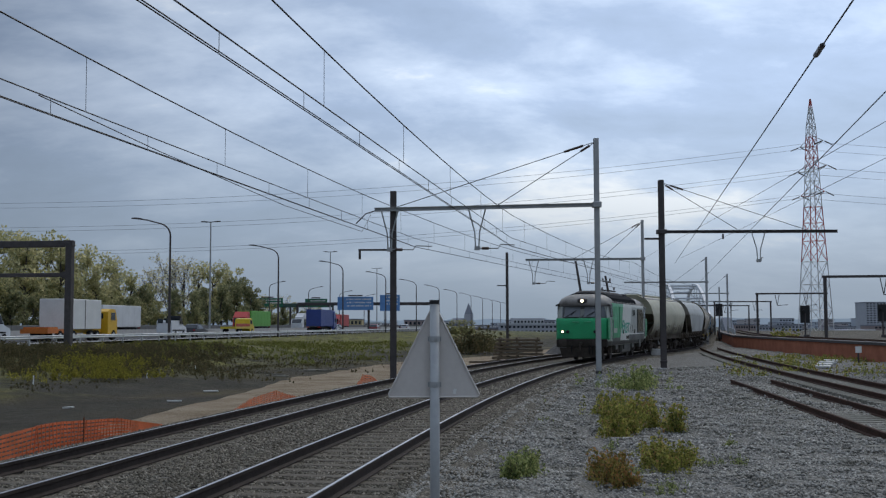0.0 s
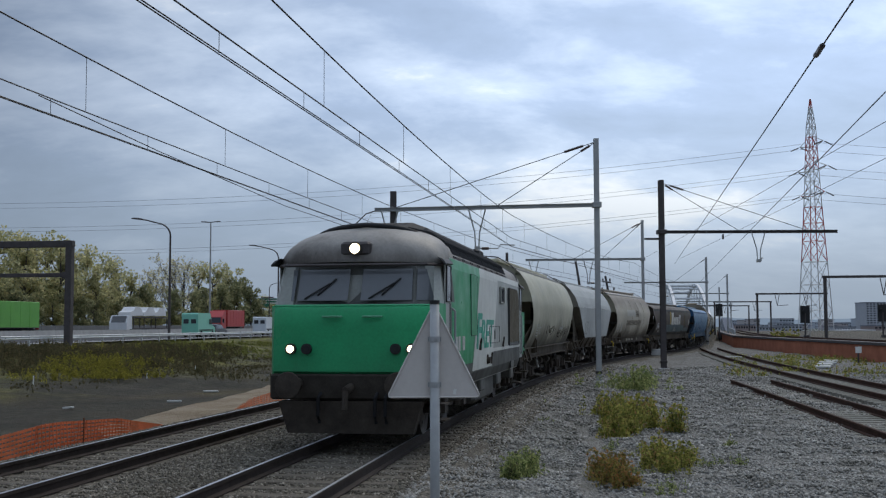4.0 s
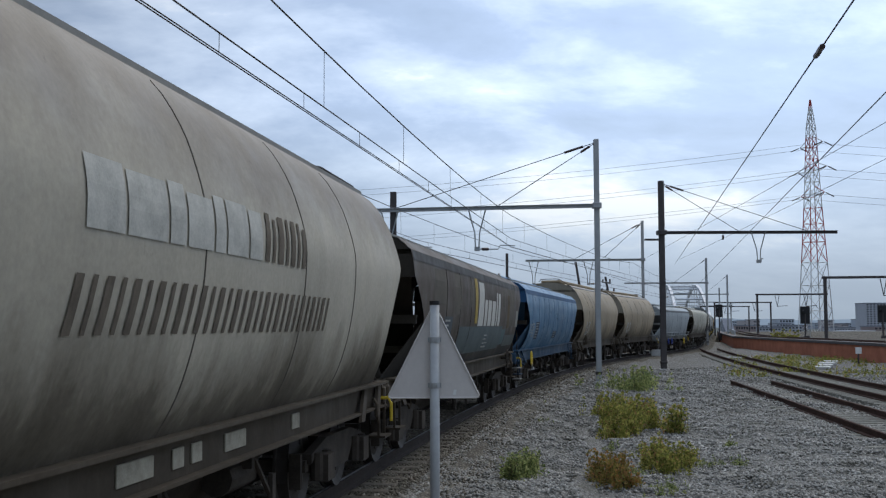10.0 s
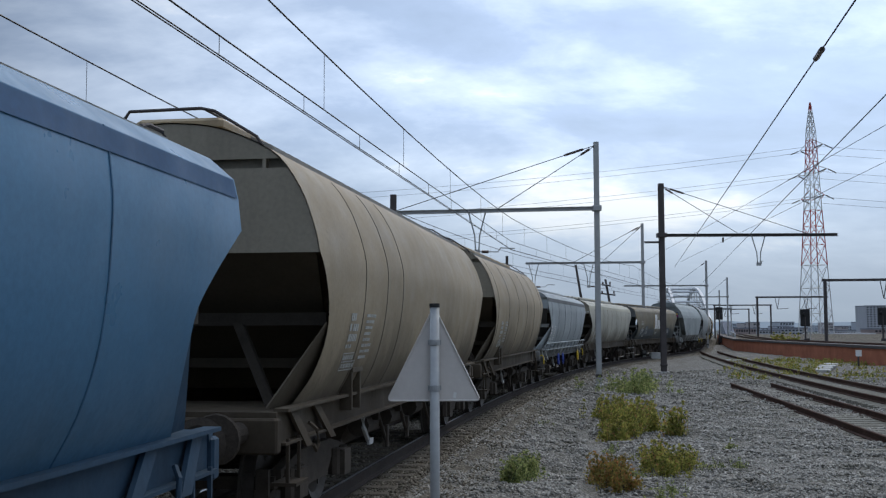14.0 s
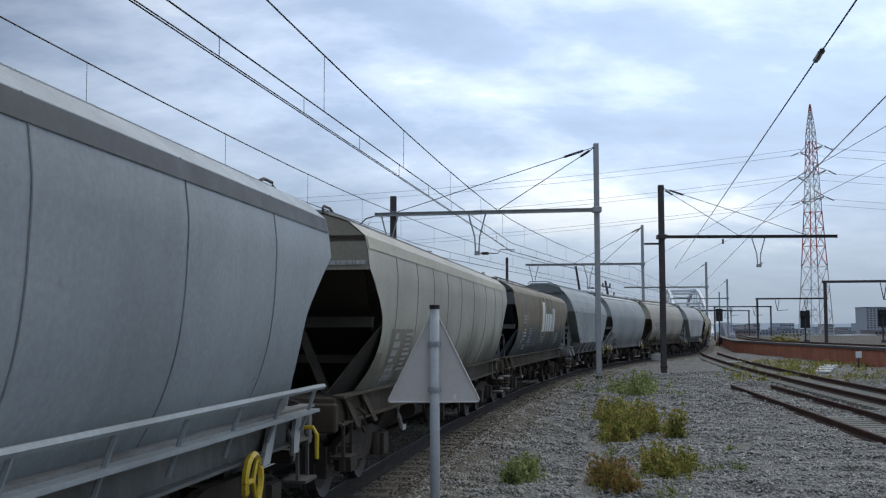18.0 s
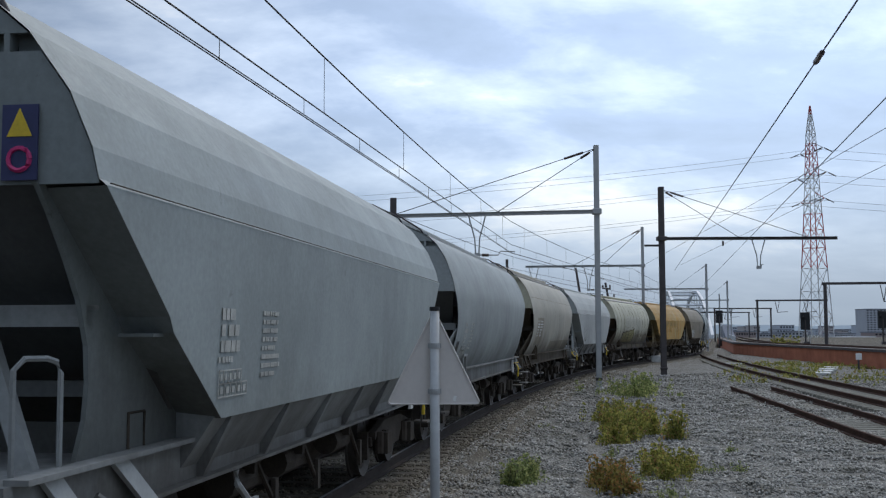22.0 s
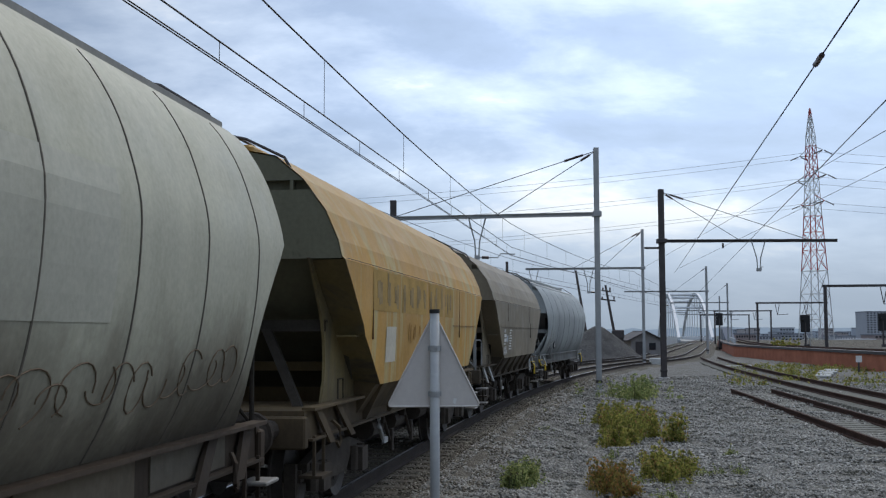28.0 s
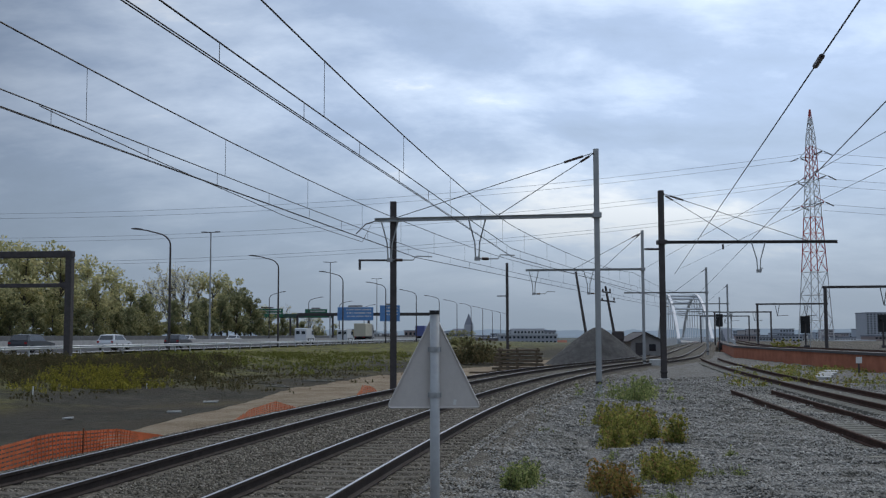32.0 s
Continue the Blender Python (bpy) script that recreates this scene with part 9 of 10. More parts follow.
# low growth on the embankment, weeds on the ballast
def blades(seed, roots, per, width, lean=0.5):
    """Bent blades and stalks rising from roots (x, y, z, r, height)."""
    g = np.random.default_rng(seed)
    c = np.repeat(np.array(roots), per, axis=0)
    n = len(c)
    a, q = g.uniform(0, 6.28, n), np.sqrt(g.random(n)) * c[:, 3]
    p = np.stack([c[:, 0] + q * np.cos(a), c[:, 1] + q * np.sin(a), c[:, 2] - 0.02], 1)
    h = c[:, 4] * g.uniform(0.35, 1.1, n)
    b = a + g.normal(0, 0.9, n)
    out = np.stack([np.cos(b), np.sin(b), np.zeros(n)], 1) * (h * lean * g.uniform(0.2, 1.2, n))[:, None]
    up = np.stack([np.zeros(n), np.zeros(n), h], 1)
    t = g.uniform(0, 6.28, n)
    w = np.stack([np.cos(t), np.sin(t), np.zeros(n)], 1) * (width * g.uniform(0.5, 1.3, n))[:, None]
    mid = p + up * 0.6 + out * 0.35
    co = np.stack([p - w, p + w, mid + w * 0.8, mid - w * 0.8, p + up + out], 1).reshape(-1, 3)
    o = np.arange(n)[:, None] * 5
    quad, tri = o + np.array([[0, 1, 2, 3]]), o + np.array([[3, 2, 4]])
    idx = np.concatenate([quad.ravel(), tri.ravel()])
    me = bpy.data.meshes.new("blades")
    me.vertices.add(n * 5)
    me.vertices.foreach_set("co", co.ravel())
    me.loops.add(len(idx))
    me.loops.foreach_set("vertex_index", idx)
    me.polygons.add(2 * n)
    me.polygons.foreach_set("loop_start", np.concatenate([np.arange(0, 4 * n, 4), 4 * n + np.arange(0, 3 * n, 3)]))
    me.update()
    me.validate()
    me.materials.append(None)
    return me


def weed_patch(name, label, spots, leaf, seed, height, leaf_size, n_stems, n_leaf, category="weed", blade=None):
    """An uneven clump: stalks, blades and small leaves; spots: (x, y, r)."""
    rnd = random.Random(seed)
    ox, oy = spots[0][0], spots[0][1]
    w = thing(name, label, category, pose(ox, oy, 0))
    cen, st, roots = [], MB(), []
    for x, y, r in spots:
        for i in range(n_stems):
            a, q = rnd.uniform(0, 6.28), r * abs(rnd.gauss(0, 0.8))
            bx, by = x + q * math.cos(a) - ox, y + q * math.sin(a) - oy
            if name == "weed":
                gz = bed_z(0, 6, bx + ox, by + oy)
            else:
                gz = max(-0.42, ground_z(bx + ox, by + oy))
            hh = height * rnd.uniform(0.25, 1.15) * (1 - 0.35 * min(1, q / max(r, 0.01)))
            tip = (bx + rnd.uniform(-0.35, 0.35) * hh, by + rnd.uniform(-0.35, 0.35) * hh, gz + hh)
            st.tube([(bx, by, gz - 0.03), tip], 0.005, 3, 0.002)
            roots.append((bx, by, gz, 0.10 * height + 0.04, hh))
            for f in (0.2, 0.45, 0.7, 0.95):
                cen.append((bx + (tip[0] - bx) * f, by + (tip[1] - by) * f, gz + hh * f, (0.20 * height + 0.02) * (1.25 - f)))
    tagged(part("undergrowth", st, bark_m, w), kind="stuff")
    tagged(part("foliage", leaf_cloud(seed, cen, n_leaf, leaf_size), leaf, w, "small yellow-green leaves"), kind="stuff")
    tagged(part("grass_blade", blades(seed + 1, roots, 2 if name == "weed" else 5, leaf_size * 0.2), blade or leaf, w), kind="stuff")
    return w


weed_leaf = leaf_mat("weed_leaves", (0.0, (0.114, 0.134, 0.033)), (0.5, (0.250, 0.258, 0.063)), (0.82, (0.440, 0.403, 0.106)), (1.0, (0.364, 0.197, 0.091)))
weed_leaf_green = leaf_mat("green_weed_leaves", (0.0, (0.103, 0.147, 0.052)), (0.6, (0.241, 0.284, 0.103)), (1.0, (0.466, 0.466, 0.190)))
weed_leaf_red = leaf_mat("reddish_weed_leaves", (0.0, (0.120, 0.120, 0.038)), (0.5, (0.285, 0.232, 0.068)), (1.0, (0.405, 0.180, 0.075)))
weed_patch("weed", "tall green weeds at the foot of a mast", [(6.2, 39.5, 0.8), (7.2, 40.0, 0.9), (6.7, 38.5, 0.7), (7.6, 41.5, 0.6)], weed_leaf_green, 21, 0.9, 0.05, 26, 8)
weed_patch("weed", "large clump of yellow-green and rusty weeds on the stone", [(3.75, 25.0, 0.35), (4.2, 25.6, 0.42), (4.6, 26.3, 0.36), (4.2, 28.0, 0.42), (4.6, 29.0, 0.4), (3.9, 23.7, 0.3), (3.55, 23.0, 0.22), (4.6, 24.2, 0.3), (4.95, 27.2, 0.3), (4.9, 23.4, 0.16)], weed_leaf, 22, 0.66, 0.040, 30, 9)
weed_patch("weed", "clump of yellow-green weeds on the stone", [(3.5, 17.5, 0.22), (3.8, 17.9, 0.26), (3.65, 18.6, 0.25), (3.4, 18.2, 0.2), (3.95, 18.5, 0.2), (3.7, 19.4, 0.22)], weed_leaf, 23, 0.44, 0.030, 26, 9)
weed_patch("weed", "rusty low weeds on the stone", [(2.42, 16.3, 0.2), (2.62, 16.7, 0.2), (2.35, 17.0, 0.18), (2.55, 15.8, 0.15)], weed_leaf_red, 24, 0.44, 0.029, 26, 9, blade=weed_leaf)
weed_patch("weed", "yellow-green weeds beside a rut", [(0.98, 16.2, 0.10), (1.12, 16.6, 0.14), (1.28, 17.2, 0.14), (1.4, 17.8, 0.10)], weed_leaf_green, 25, 0.44, 0.027, 26, 8)
weed_patch("weed", "small weeds on the stone", [(2.95, 15.2, 0.2), (3.2, 15.6, 0.2), (3.0, 17.2, 0.2), (1.5, 19.4, 0.12), (4.5, 18.4, 0.2), (4.9, 18.6, 0.14), (2.3, 26.0, 0.2), (5.4, 21.0, 0.12), (2.9, 31.5, 0.25), (3.1, 20.6, 0.16)], weed_leaf_green, 26, 0.20, 0.02, 12, 4)


def on_slope(px, py):
    """Where the line of sight of this bearing meets the embankment."""
    for y in np.arange(24.0, 230.0, 0.7):
        x = (px - 784) / LENS * y
        if EYE[2] + (594 - py) / LENS * y < ground_z(x, y):
            return x, float(y)
    return None


def slope_growth(name, label, leaf, seed, n, spread, r, height, leaf_size, n_stems, n_leaf):
    g = random.Random(seed)
    spots = []
    for i in range(n):
        p = on_slope(*spread(g))
        if p:
            spots.append((p[0], p[1], r))
    return weed_patch(name, label, spots, leaf, seed, height, leaf_size, n_stems, n_leaf, "shrub")


scrub_dark = leaf_mat("dark_scrub_leaves", (0.0, (0.047, 0.049, 0.024)), (0.6, (0.115, 0.105, 0.049)), (1.0, (0.189, 0.142, 0.074)))
scrub_gold = leaf_mat("yellow_scrub_leaves", (0.0, (0.121, 0.121, 0.024)), (0.6, (0.257, 0.236, 0.041)), (1.0, (0.446, 0.378, 0.068)))
slope_grass = leaf_mat("slope_grass", (0.0, (0.095, 0.115, 0.027)), (0.6, (0.209, 0.223, 0.054)), (1.0, (0.338, 0.311, 0.108)))
slope_growth("bramble", "dark brown-green brambles along the top of the embankment", scrub_dark, 30, 190, lambda g: (g.uniform(-20, 420), 632 + abs(g.gauss(0, 22))), 1.1, 0.55, 0.05, 16, 6)
slope_growth("bramble", "yellow-green broom scrub on the embankment", scrub_gold, 31, 75, lambda g: (g.gauss(175, 45), g.gauss(668, 12)), 0.7, 0.5, 0.045, 16, 7)
slope_growth("rough_growth", "bright rough grass along the top of the embankment", slope_grass, 32, 230, lambda g: (g.uniform(250, 720), 624 + abs(g.gauss(0, 14))), 1.5, 0.26, 0.05, 16, 5)
slope_growth("rough_growth", "thin dull grass half way down the embankment", scrub_dark, 34, 130, lambda g: (g.uniform(-10, 640), 648 + abs(g.gauss(0, 20))), 1.8, 0.13, 0.03, 16, 5)
g_r = random.Random(5)
emb3 = [((px - 784) / LENS * y, y, 0.9) for px, y in ((g_r.uniform(1300, 1575), g_r.uniform(47, 78)) for _ in range(90))]
weed_patch("verge_growth", "rough yellow-green grass tufts before the brick wall", emb3, weed_leaf, 33, 0.38, 0.06, 14, 3, "grass", blade=weed_leaf_green)


def noise_barrier():
    b = thing("noise_barrier", "low weathered grey barrier along the far side of the motorway", "barrier", kind="structure")
    panel = MB().cbox((0, 0, 0.75), (0.16, 3.92, 1.5), 0.03).mesh("panel")
    mat = plain("barrier_grey", (0.17, 0.17, 0.165), 0.9, 0, 0.25, 0.6, 0.1)
    for i in range(90):
        x, y = road_xy(-60 + 4 * i, 35.0)
        part("panel", panel, mat, b, at=pose(x, y, ROAD_Z - 0.05, rz=-math.degrees(math.atan2(ROAD_D[0], ROAD_D[1]))))


noise_barrier()


# ================= orange fences =================
def orange_fence(s0, s1, hs, label):
    f = thing("site_fence", label, "fence", group="orange site fences")
    n = max(3, int((s1 - s0) / 0.5))
    rnd = random.Random(int(s0 * 10))

    def top(q):
        return float(np.interp(q, np.linspace(0, 1, len(hs)), hs)) - 0.04 * abs(math.sin(q * (s1 - s0) * 0.7))
    rows = 9
    for r in range(rows):
        pts = []
        for i in range(n + 1):
            q = i / n
            x, y, _ = on_line(s0 + (s1 - s0) * q, -6.75 + 0.06 * math.sin(3.1 * q * (s1 - s0) / 4))
            pts.append((x, y, -0.72 + top(q) * (r + 0.6) / rows))
        b = MB()
        for p0, p1 in zip(pts[:-1], pts[1:]):
            w = (0.33 if s1 - s0 > 12 else 0.22) * top(0.5) / rows
            b.add([(p0[0], p0[1], p0[2] - w), (p1[0], p1[1], p1[2] - w), (p1[0], p1[1], p1[2] + w), (p0[0], p0[1], p0[2] + w),
                   (p0[0] - 0.006, p0[1], p0[2] - w), (p1[0] - 0.006, p1[1], p1[2] - w), (p1[0] - 0.006, p1[1], p1[2] + w), (p0[0] - 0.006, p0[1], p0[2] + w)],
                  [(0, 1, 2, 3), (7, 6, 5, 4), (3, 2, 6, 7), (4, 5, 1, 0)])
        part("net_band", b, M["orange"], f)
    vb = MB()
    for i in range(int((s1 - s0) / 0.14)):
        q = (i + 0.5) * 0.14 / (s1 - s0)
        x, y, _ = on_line(s0 + (s1 - s0) * q, -6.745)
        vb.box((x, y, -0.70 + top(q) / 2), (0.018, 0.006, top(q) * 0.95), 0, rnd.uniform(-0.1, 0.1))
    tagged(part("net_mesh", vb, M["orange"], f), kind="stuff")
    k = max(2, int((s1 - s0) / 4.2) + 1)
    for i in range(k):
        q = i / (k - 1)
        x, y, _ = on_line(s0 + (s1 - s0) * q, -6.72)
        part("stake", MB().cyl((x, y, -0.9), (x + rnd.uniform(-.04, .04), y, -0.66 + top(q)), 0.016, 6), plain("rusty_stake", (0.16, 0.06, 0.03), 0.9), f)


orange_fence(8.0, 27.0, (0.65, 0.65, 0.68, 0.7, 0.8, 0.68, 0.12), "sagging orange plastic mesh fence on stakes beside the track")
orange_fence(30.0, 36.6, (0.12, 0.55, 0.62, 0.3), "orange plastic mesh fence on stakes")
orange_fence(43.0, 46.6, (0.15, 0.72, 0.6, 0.15), "short piece of orange plastic mesh fence")
orange_fence(100.0, 118.0, (0.9, 0.9, 0.8), "orange plastic mesh fence near the hut")


# ================= yard things =================
def gravel_heap():
    rnd = random.Random(3)
    mb = MB()
    rings, seg = 22, 56
    cx, cy = 14.1, 101.0
    for i in range(rings + 1):
        f = i / rings
        for j in range(seg):
            a = 2 * math.pi * j / seg
            r = f * (4.9 + 0.5 * math.sin(2 * a) + 0.3 * noise.noise((math.cos(a) * 1.5, math.sin(a) * 1.5, 0)))
            z = 3.95 * (1.0 - math.sqrt(f * f + 0.02)) + 0.07 * noise.noise((f * 9, a * 3, 1))
            mb.v.append((cx + r * math.cos(a), cy + r * math.sin(a) * 0.8, -0.72 + max(0, z)))
    mb.f = [(i * seg + j, i * seg + (j + 1) % seg, (i + 1) * seg + (j + 1) % seg, (i + 1) * seg + j) for i in range(rings) for j in range(seg)]
    return tagged(part("spoil_heap", mb, M["gravel"], smooth=True), "tall grey-brown heap of gravel beside the track", "heap")


gravel_heap()


def timber_stack():
    rnd = random.Random(9)
    t = thing("timber_stack", "stack of old wooden sleepers beside the track", "timber stack", pose(5.3, 78.0, -0.74, rz=-6))
    for layer in range(7):
        z = 0.14 + layer * 0.25
        for i in range(5):
            part("sleeper_beam", MB().cbox((rnd.uniform(-.14, .14), -1.0 + 0.5 * i, z), (3.7 - 0.12 * layer + rnd.uniform(-.2, .1), 0.30, 0.15), 0.02), M["wood"], t)
        for q in (-1.3, 0.0, 1.3):
            part("spacer", MB().box((q + rnd.uniform(-.1, .1), 0, z + 0.125), (0.12, 2.3, 0.10)), M["wood"], t)
    part("sleeper_beam", MB().cbox((2.4, -0.7, 0.1), (2.6, 0.26, 0.16), 0.02), M["wood"], t)
    part("sleeper_beam", MB().cbox((-2.6, -0.9, 0.1), (1.6, 0.26, 0.16), 0.02), M["wood"], t)


timber_stack()


def leaning_pole(a, b, label, arms):
    a, b = Vector(a), Vector(b)
    p = thing("leaning_pole", label, "pole", pose(*a))
    part("pole", MB().tube([(0, 0, 0), (b - a) / 2, b - a], 0.17, 8, 0.11), M["dark_steel"], p)
    for f, n in arms:
        c = (b - a) * f
        part("crossarm", MB().box(c, (n, 0.14, 0.14), 0, 0.12), M["dark_steel"], p)
        part("insulator", MB().cyl(c + Vector((n * 0.4, 0, 0.05)), c + Vector((n * 0.4, 0, 0.35)), 0.08, 8).cyl(c + Vector((-n * 0.4, 0, 0.05)), c + Vector((-n * 0.4, 0, 0.35)), 0.08, 8), M["insulator"], p)
    return p


leaning_pole((14.9, 112.0, -0.7), (13.5, 112.0, 8.4), "dark leaning steel pole behind the gravel heap", ())
lp = leaning_pole((17.8, 112.0, -0.7), (16.5, 112.0, 6.9), "dark leaning pole with two short crossarms", ((0.92, 0.9), (0.8, 1.5)))
part("cable_drum", MB().cbox((-0.1, 0, 2.6), (1.2, 0.7, 0.9), 0.1).cbox((-0.7, 0, 2.3), (0.5, 0.5, 0.7), 0.1).cbox((0.2, 0, 1.8), (0.5, 0.5, 1.2), 0.05), M["dark_steel"], lp, "dark switch gear at the foot of the pole")


def hut():
    h = thing("yard_hut", "small old hut with a dark pitched roof and a pale wall", "hut", pose(20.6, 116.0, -0.75, rz=8))
    wallm = plain("hut_plaster", (0.25, 0.24, 0.23), 0.9, 0, 0.25, 1.0)
    part("wall", MB().loft([[(x, -2.0, z) for x, z in ((-1.6, 0), (1.7, 0), (1.7, 2.1), (0, 2.9), (-1.6, 2.1))], [(x, 2.0, z) for x, z in ((-1.6, 0), (1.7, 0), (1.7, 2.1), (0, 2.9), (-1.6, 2.1))]]), wallm, h)
    for sg in (1, -1):
        part("roof_slope", MB().loft([[(sg * -0.05, y, 3.02), (sg * 2.0, y, 2.05), (sg * 2.0, y, 1.93), (sg * -0.05, y, 2.9)] for y in (-2.3, 2.3)]), M["dark_steel"], h)
    part("door", MB().box((-0.7, -2.02, 0.95), (0.8, 0.06, 1.9)), M["dark_steel"], h)
    part("window", MB().box((0.7, -2.02, 1.4), (0.7, 0.06, 0.7)), M["glass"], h)


hut()
tagged(part("cable_box", MB().cbox((14.9, 77.5, -0.05), (0.85, 0.6, 0.6), 0.04), plain("pale_box", (0.5, 0.5, 0.48), 0.8)), "small pale concrete cable box beside the track", "box")


# ================= bridge =================
def arch_bridge():
    b = thing("arch_bridge", "white steel tied-arch railway bridge with hangers", "bridge")
    white = plain("bridge_white", (0.52, 0.54, 0.56), 0.6, 0, 0.12, 0.4)
    near = (Vector((73.0, 342.0, 0)), Vector((83.5, 342.0, 0)))
    far = (Vector((95.5, 490.0, 0)), Vector((106.0, 490.0, 0)))
    hgt = 16.5
    tops = []
    for p, q in zip(near, far):
        pts = [p.lerp(q, f) + Vector((0, 0, -0.6 + (hgt + 0.6) * 4 * f * (1 - f))) for f in (i / 24 for i in range(25))]
        rings = []
        for i, c in enumerate(pts):
            d = (pts[min(i + 1, 24)] - pts[max(i - 1, 0)]).normalized()
            up = Vector((0.99, -0.15, 0)).cross(d)
            sx = Vector((0.99, -0.15, 0))
            rings.append([c + sx * 0.45 + up * 0.6, c - sx * 0.45 + up * 0.6, c - sx * 0.45 - up * 0.6, c + sx * 0.45 - up * 0.6])
        part("arch_rib", MB().loft(rings), white, b, "white box-section arch rib")
        for i in range(2, 23, 2):
            part("hanger", MB().cyl(pts[i], (pts[i].x, pts[i].y, 0.2), 0.16, 6), white, b)
        tops.append(pts)
        part("tie_beam", MB().loft([[(c.x + dx, c.y, z) for dx, z in ((-0.4, -1.0), (0.4, -1.0), (0.4, 0.8), (-0.4, 0.8))] for c in (p, q)]), white, b)
    for i in (5, 8, 10, 12, 14, 16, 19):
        part("cross_brace", MB().cyl(tops[0][i], tops[1][i], 0.35, 6), white, b)
    part("deck", MB().loft([[(near[0].x, near[0].y, z) for z in (-1.0,)] + [(near[1].x, near[1].y, -1.0), (near[1].x, near[1].y, -0.4), (near[0].x, near[0].y, -0.4)], [(far[0].x, far[0].y, -1.0), (far[1].x, far[1].y, -1.0), (far[1].x, far[1].y, -0.4), (far[0].x, far[0].y, -0.4)]]), M["concrete"], b)


arch_bridge()


def parapet():
    p = thing("parapet_fence", "pale grey panel fence along the bridge approach", "fence", kind="structure")
    pale = plain("pale_panel", (0.42, 0.44, 0.45), 0.7, 0, 0.15, 0.6)
    for off in (-GAP - 4.0, 4.5):
        for i in range(26):
            x, y, h = on_line(150 + 5 * i, off)
            part("panel", MB().box((x, y, 0.45), (0.08, 4.9, 1.6), -h), pale, p)


parapet()


# ================= right side: wall, pylon, signals =================
def brick_wall():
    w = thing("brick_wall", "low red brick retaining wall with a dark coping", "wall", kind="structure")
    pts = [(23.3, 30.0), (26.2, 65.0), (27.6, 88.0), (29.6, 112.0), (38.0, 150.0), (56.0, 225.0)]
    part("wall_face", MB().loft([[(x - 0.2, y, -0.6), (x + 0.3, y, -0.6), (x + 0.3, y, 0.66), (x - 0.2, y, 0.66)] for x, y in pts]), M["brick_far"], w)
    part("coping", MB().loft([[(x - 0.28, y, 0.66), (x + 0.4, y, 0.66), (x + 0.4, y, 0.84), (x - 0.28, y, 0.84)] for x, y in pts]), M["dark_steel"], w, "dark coping")
    mb = MB()
    a = [(x + 0.3, y, 0.62) for x, y in pts]
    b = [(x + 45, y - 4, 0.62) for x, y in pts]
    mb.add(a + b, [(i, i + 1, len(pts) + i + 1, len(pts) + i) for i in range(len(pts) - 1)])
    part("fill", mb, M["ballast_brown"], w, "raised ballast behind the wall")
    for off in (2.5, 4.0):
        part("upper_rail", MB().loft([[(x + off + dx, y, z) for dx, z in ((-0.04, 0.64), (0.04, 0.64), (0.04, 0.82), (-0.04, 0.82))] for x, y in pts]), M["rail_old"], w)


brick_wall()


def pylon():
    p = thing("lattice_pylon", "tall red and white lattice power pylon", "pylon", pose(81.0, 240.0, -1.0, rz=12))
    red, wh = plain("pylon_red", (0.42, 0.06, 0.05), 0.6, 0, 0.2), plain("pylon_white", (0.55, 0.55, 0.54), 0.6, 0, 0.15)
    H, B = 52.4, 2.75
    levels = [0, 6, 11.5, 16.5, 21, 25, 28.5, 31.5, 34.2, 36.8, 39.3, 41.7, 44, 46.2, 48.4, 50.5, H]

    def half(z):
        return float(np.interp(z, [0, 29, 46, H], [B, 1.35, 0.75, 0.08]))
    for i, (z0, z1) in enumerate(zip(levels[:-1], levels[1:])):
        mat = wh if i < 3 else (red, wh)[((i - 3) // 3) % 2]
        a, b = half(z0), half(z1)
        c0 = [(a, a), (-a, a), (-a, -a), (a, -a)]
        c1 = [(b, b), (-b, b), (-b, -b), (b, -b)]
        for q in range(4):
            part("leg", MB().cyl((*c0[q], z0), (*c1[q], z1), 0.12 if z0 < 30 else 0.09, 4), mat, p)
            r = (q + 1) % 4
            br = MB().cyl((*c0[q], z0), (*c1[r], z1), 0.07, 3).cyl((*c0[r], z0), (*c1[q], z1), 0.07, 3).cyl((*c1[q], z1), (*c1[r], z1), 0.06, 3)
            part("bracing", br, mat, p)
    for z, n in ((42.0, 4.8), (36.5, 6.0), (31.0, 4.8)):
        for sg in (1, -1):
            h = half(z)
            part("crossarm", MB().cyl((0, sg * h, z), (sg * 0.0, sg * n, z + 0.4), 0.10, 4).cyl((0, sg * h, z + 2.0), (0, sg * n, z + 0.4), 0.09, 4).cyl((h, sg * h, z), (0, sg * n, z + 0.4), 0.08, 4), (wh, red)[int(z) % 2], p)
            part("insulator_string", MB().cyl((0.3, sg * n, z + 0.3), (2.2, sg * n, z - 0.5), 0.12, 6).cyl((-0.3, sg * n, z + 0.3), (-2.2, sg * n, z - 0.5), 0.12, 6), M["insulator"], p)
    for z in (42.0, 36.5, 31.0):
        for sg in (1, -1):
            y0 = 240 + sg * 4.8
            for end, sag in ((-1, 11.5), (1, 6.0)):
                xe = 80.3 + end * (360 if end < 0 else 200)
                pts = []
                for i in range(25):
                    f = i / 24
                    pts.append((80.3 + (xe - 80.3) * f, y0 + (22 if end < 0 else -10) * f, z - 1.0 - sag * 4 * f * (1 - f) * (1.0 if end < 0 else 0.8)))
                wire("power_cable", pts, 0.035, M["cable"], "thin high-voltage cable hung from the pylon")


pylon()


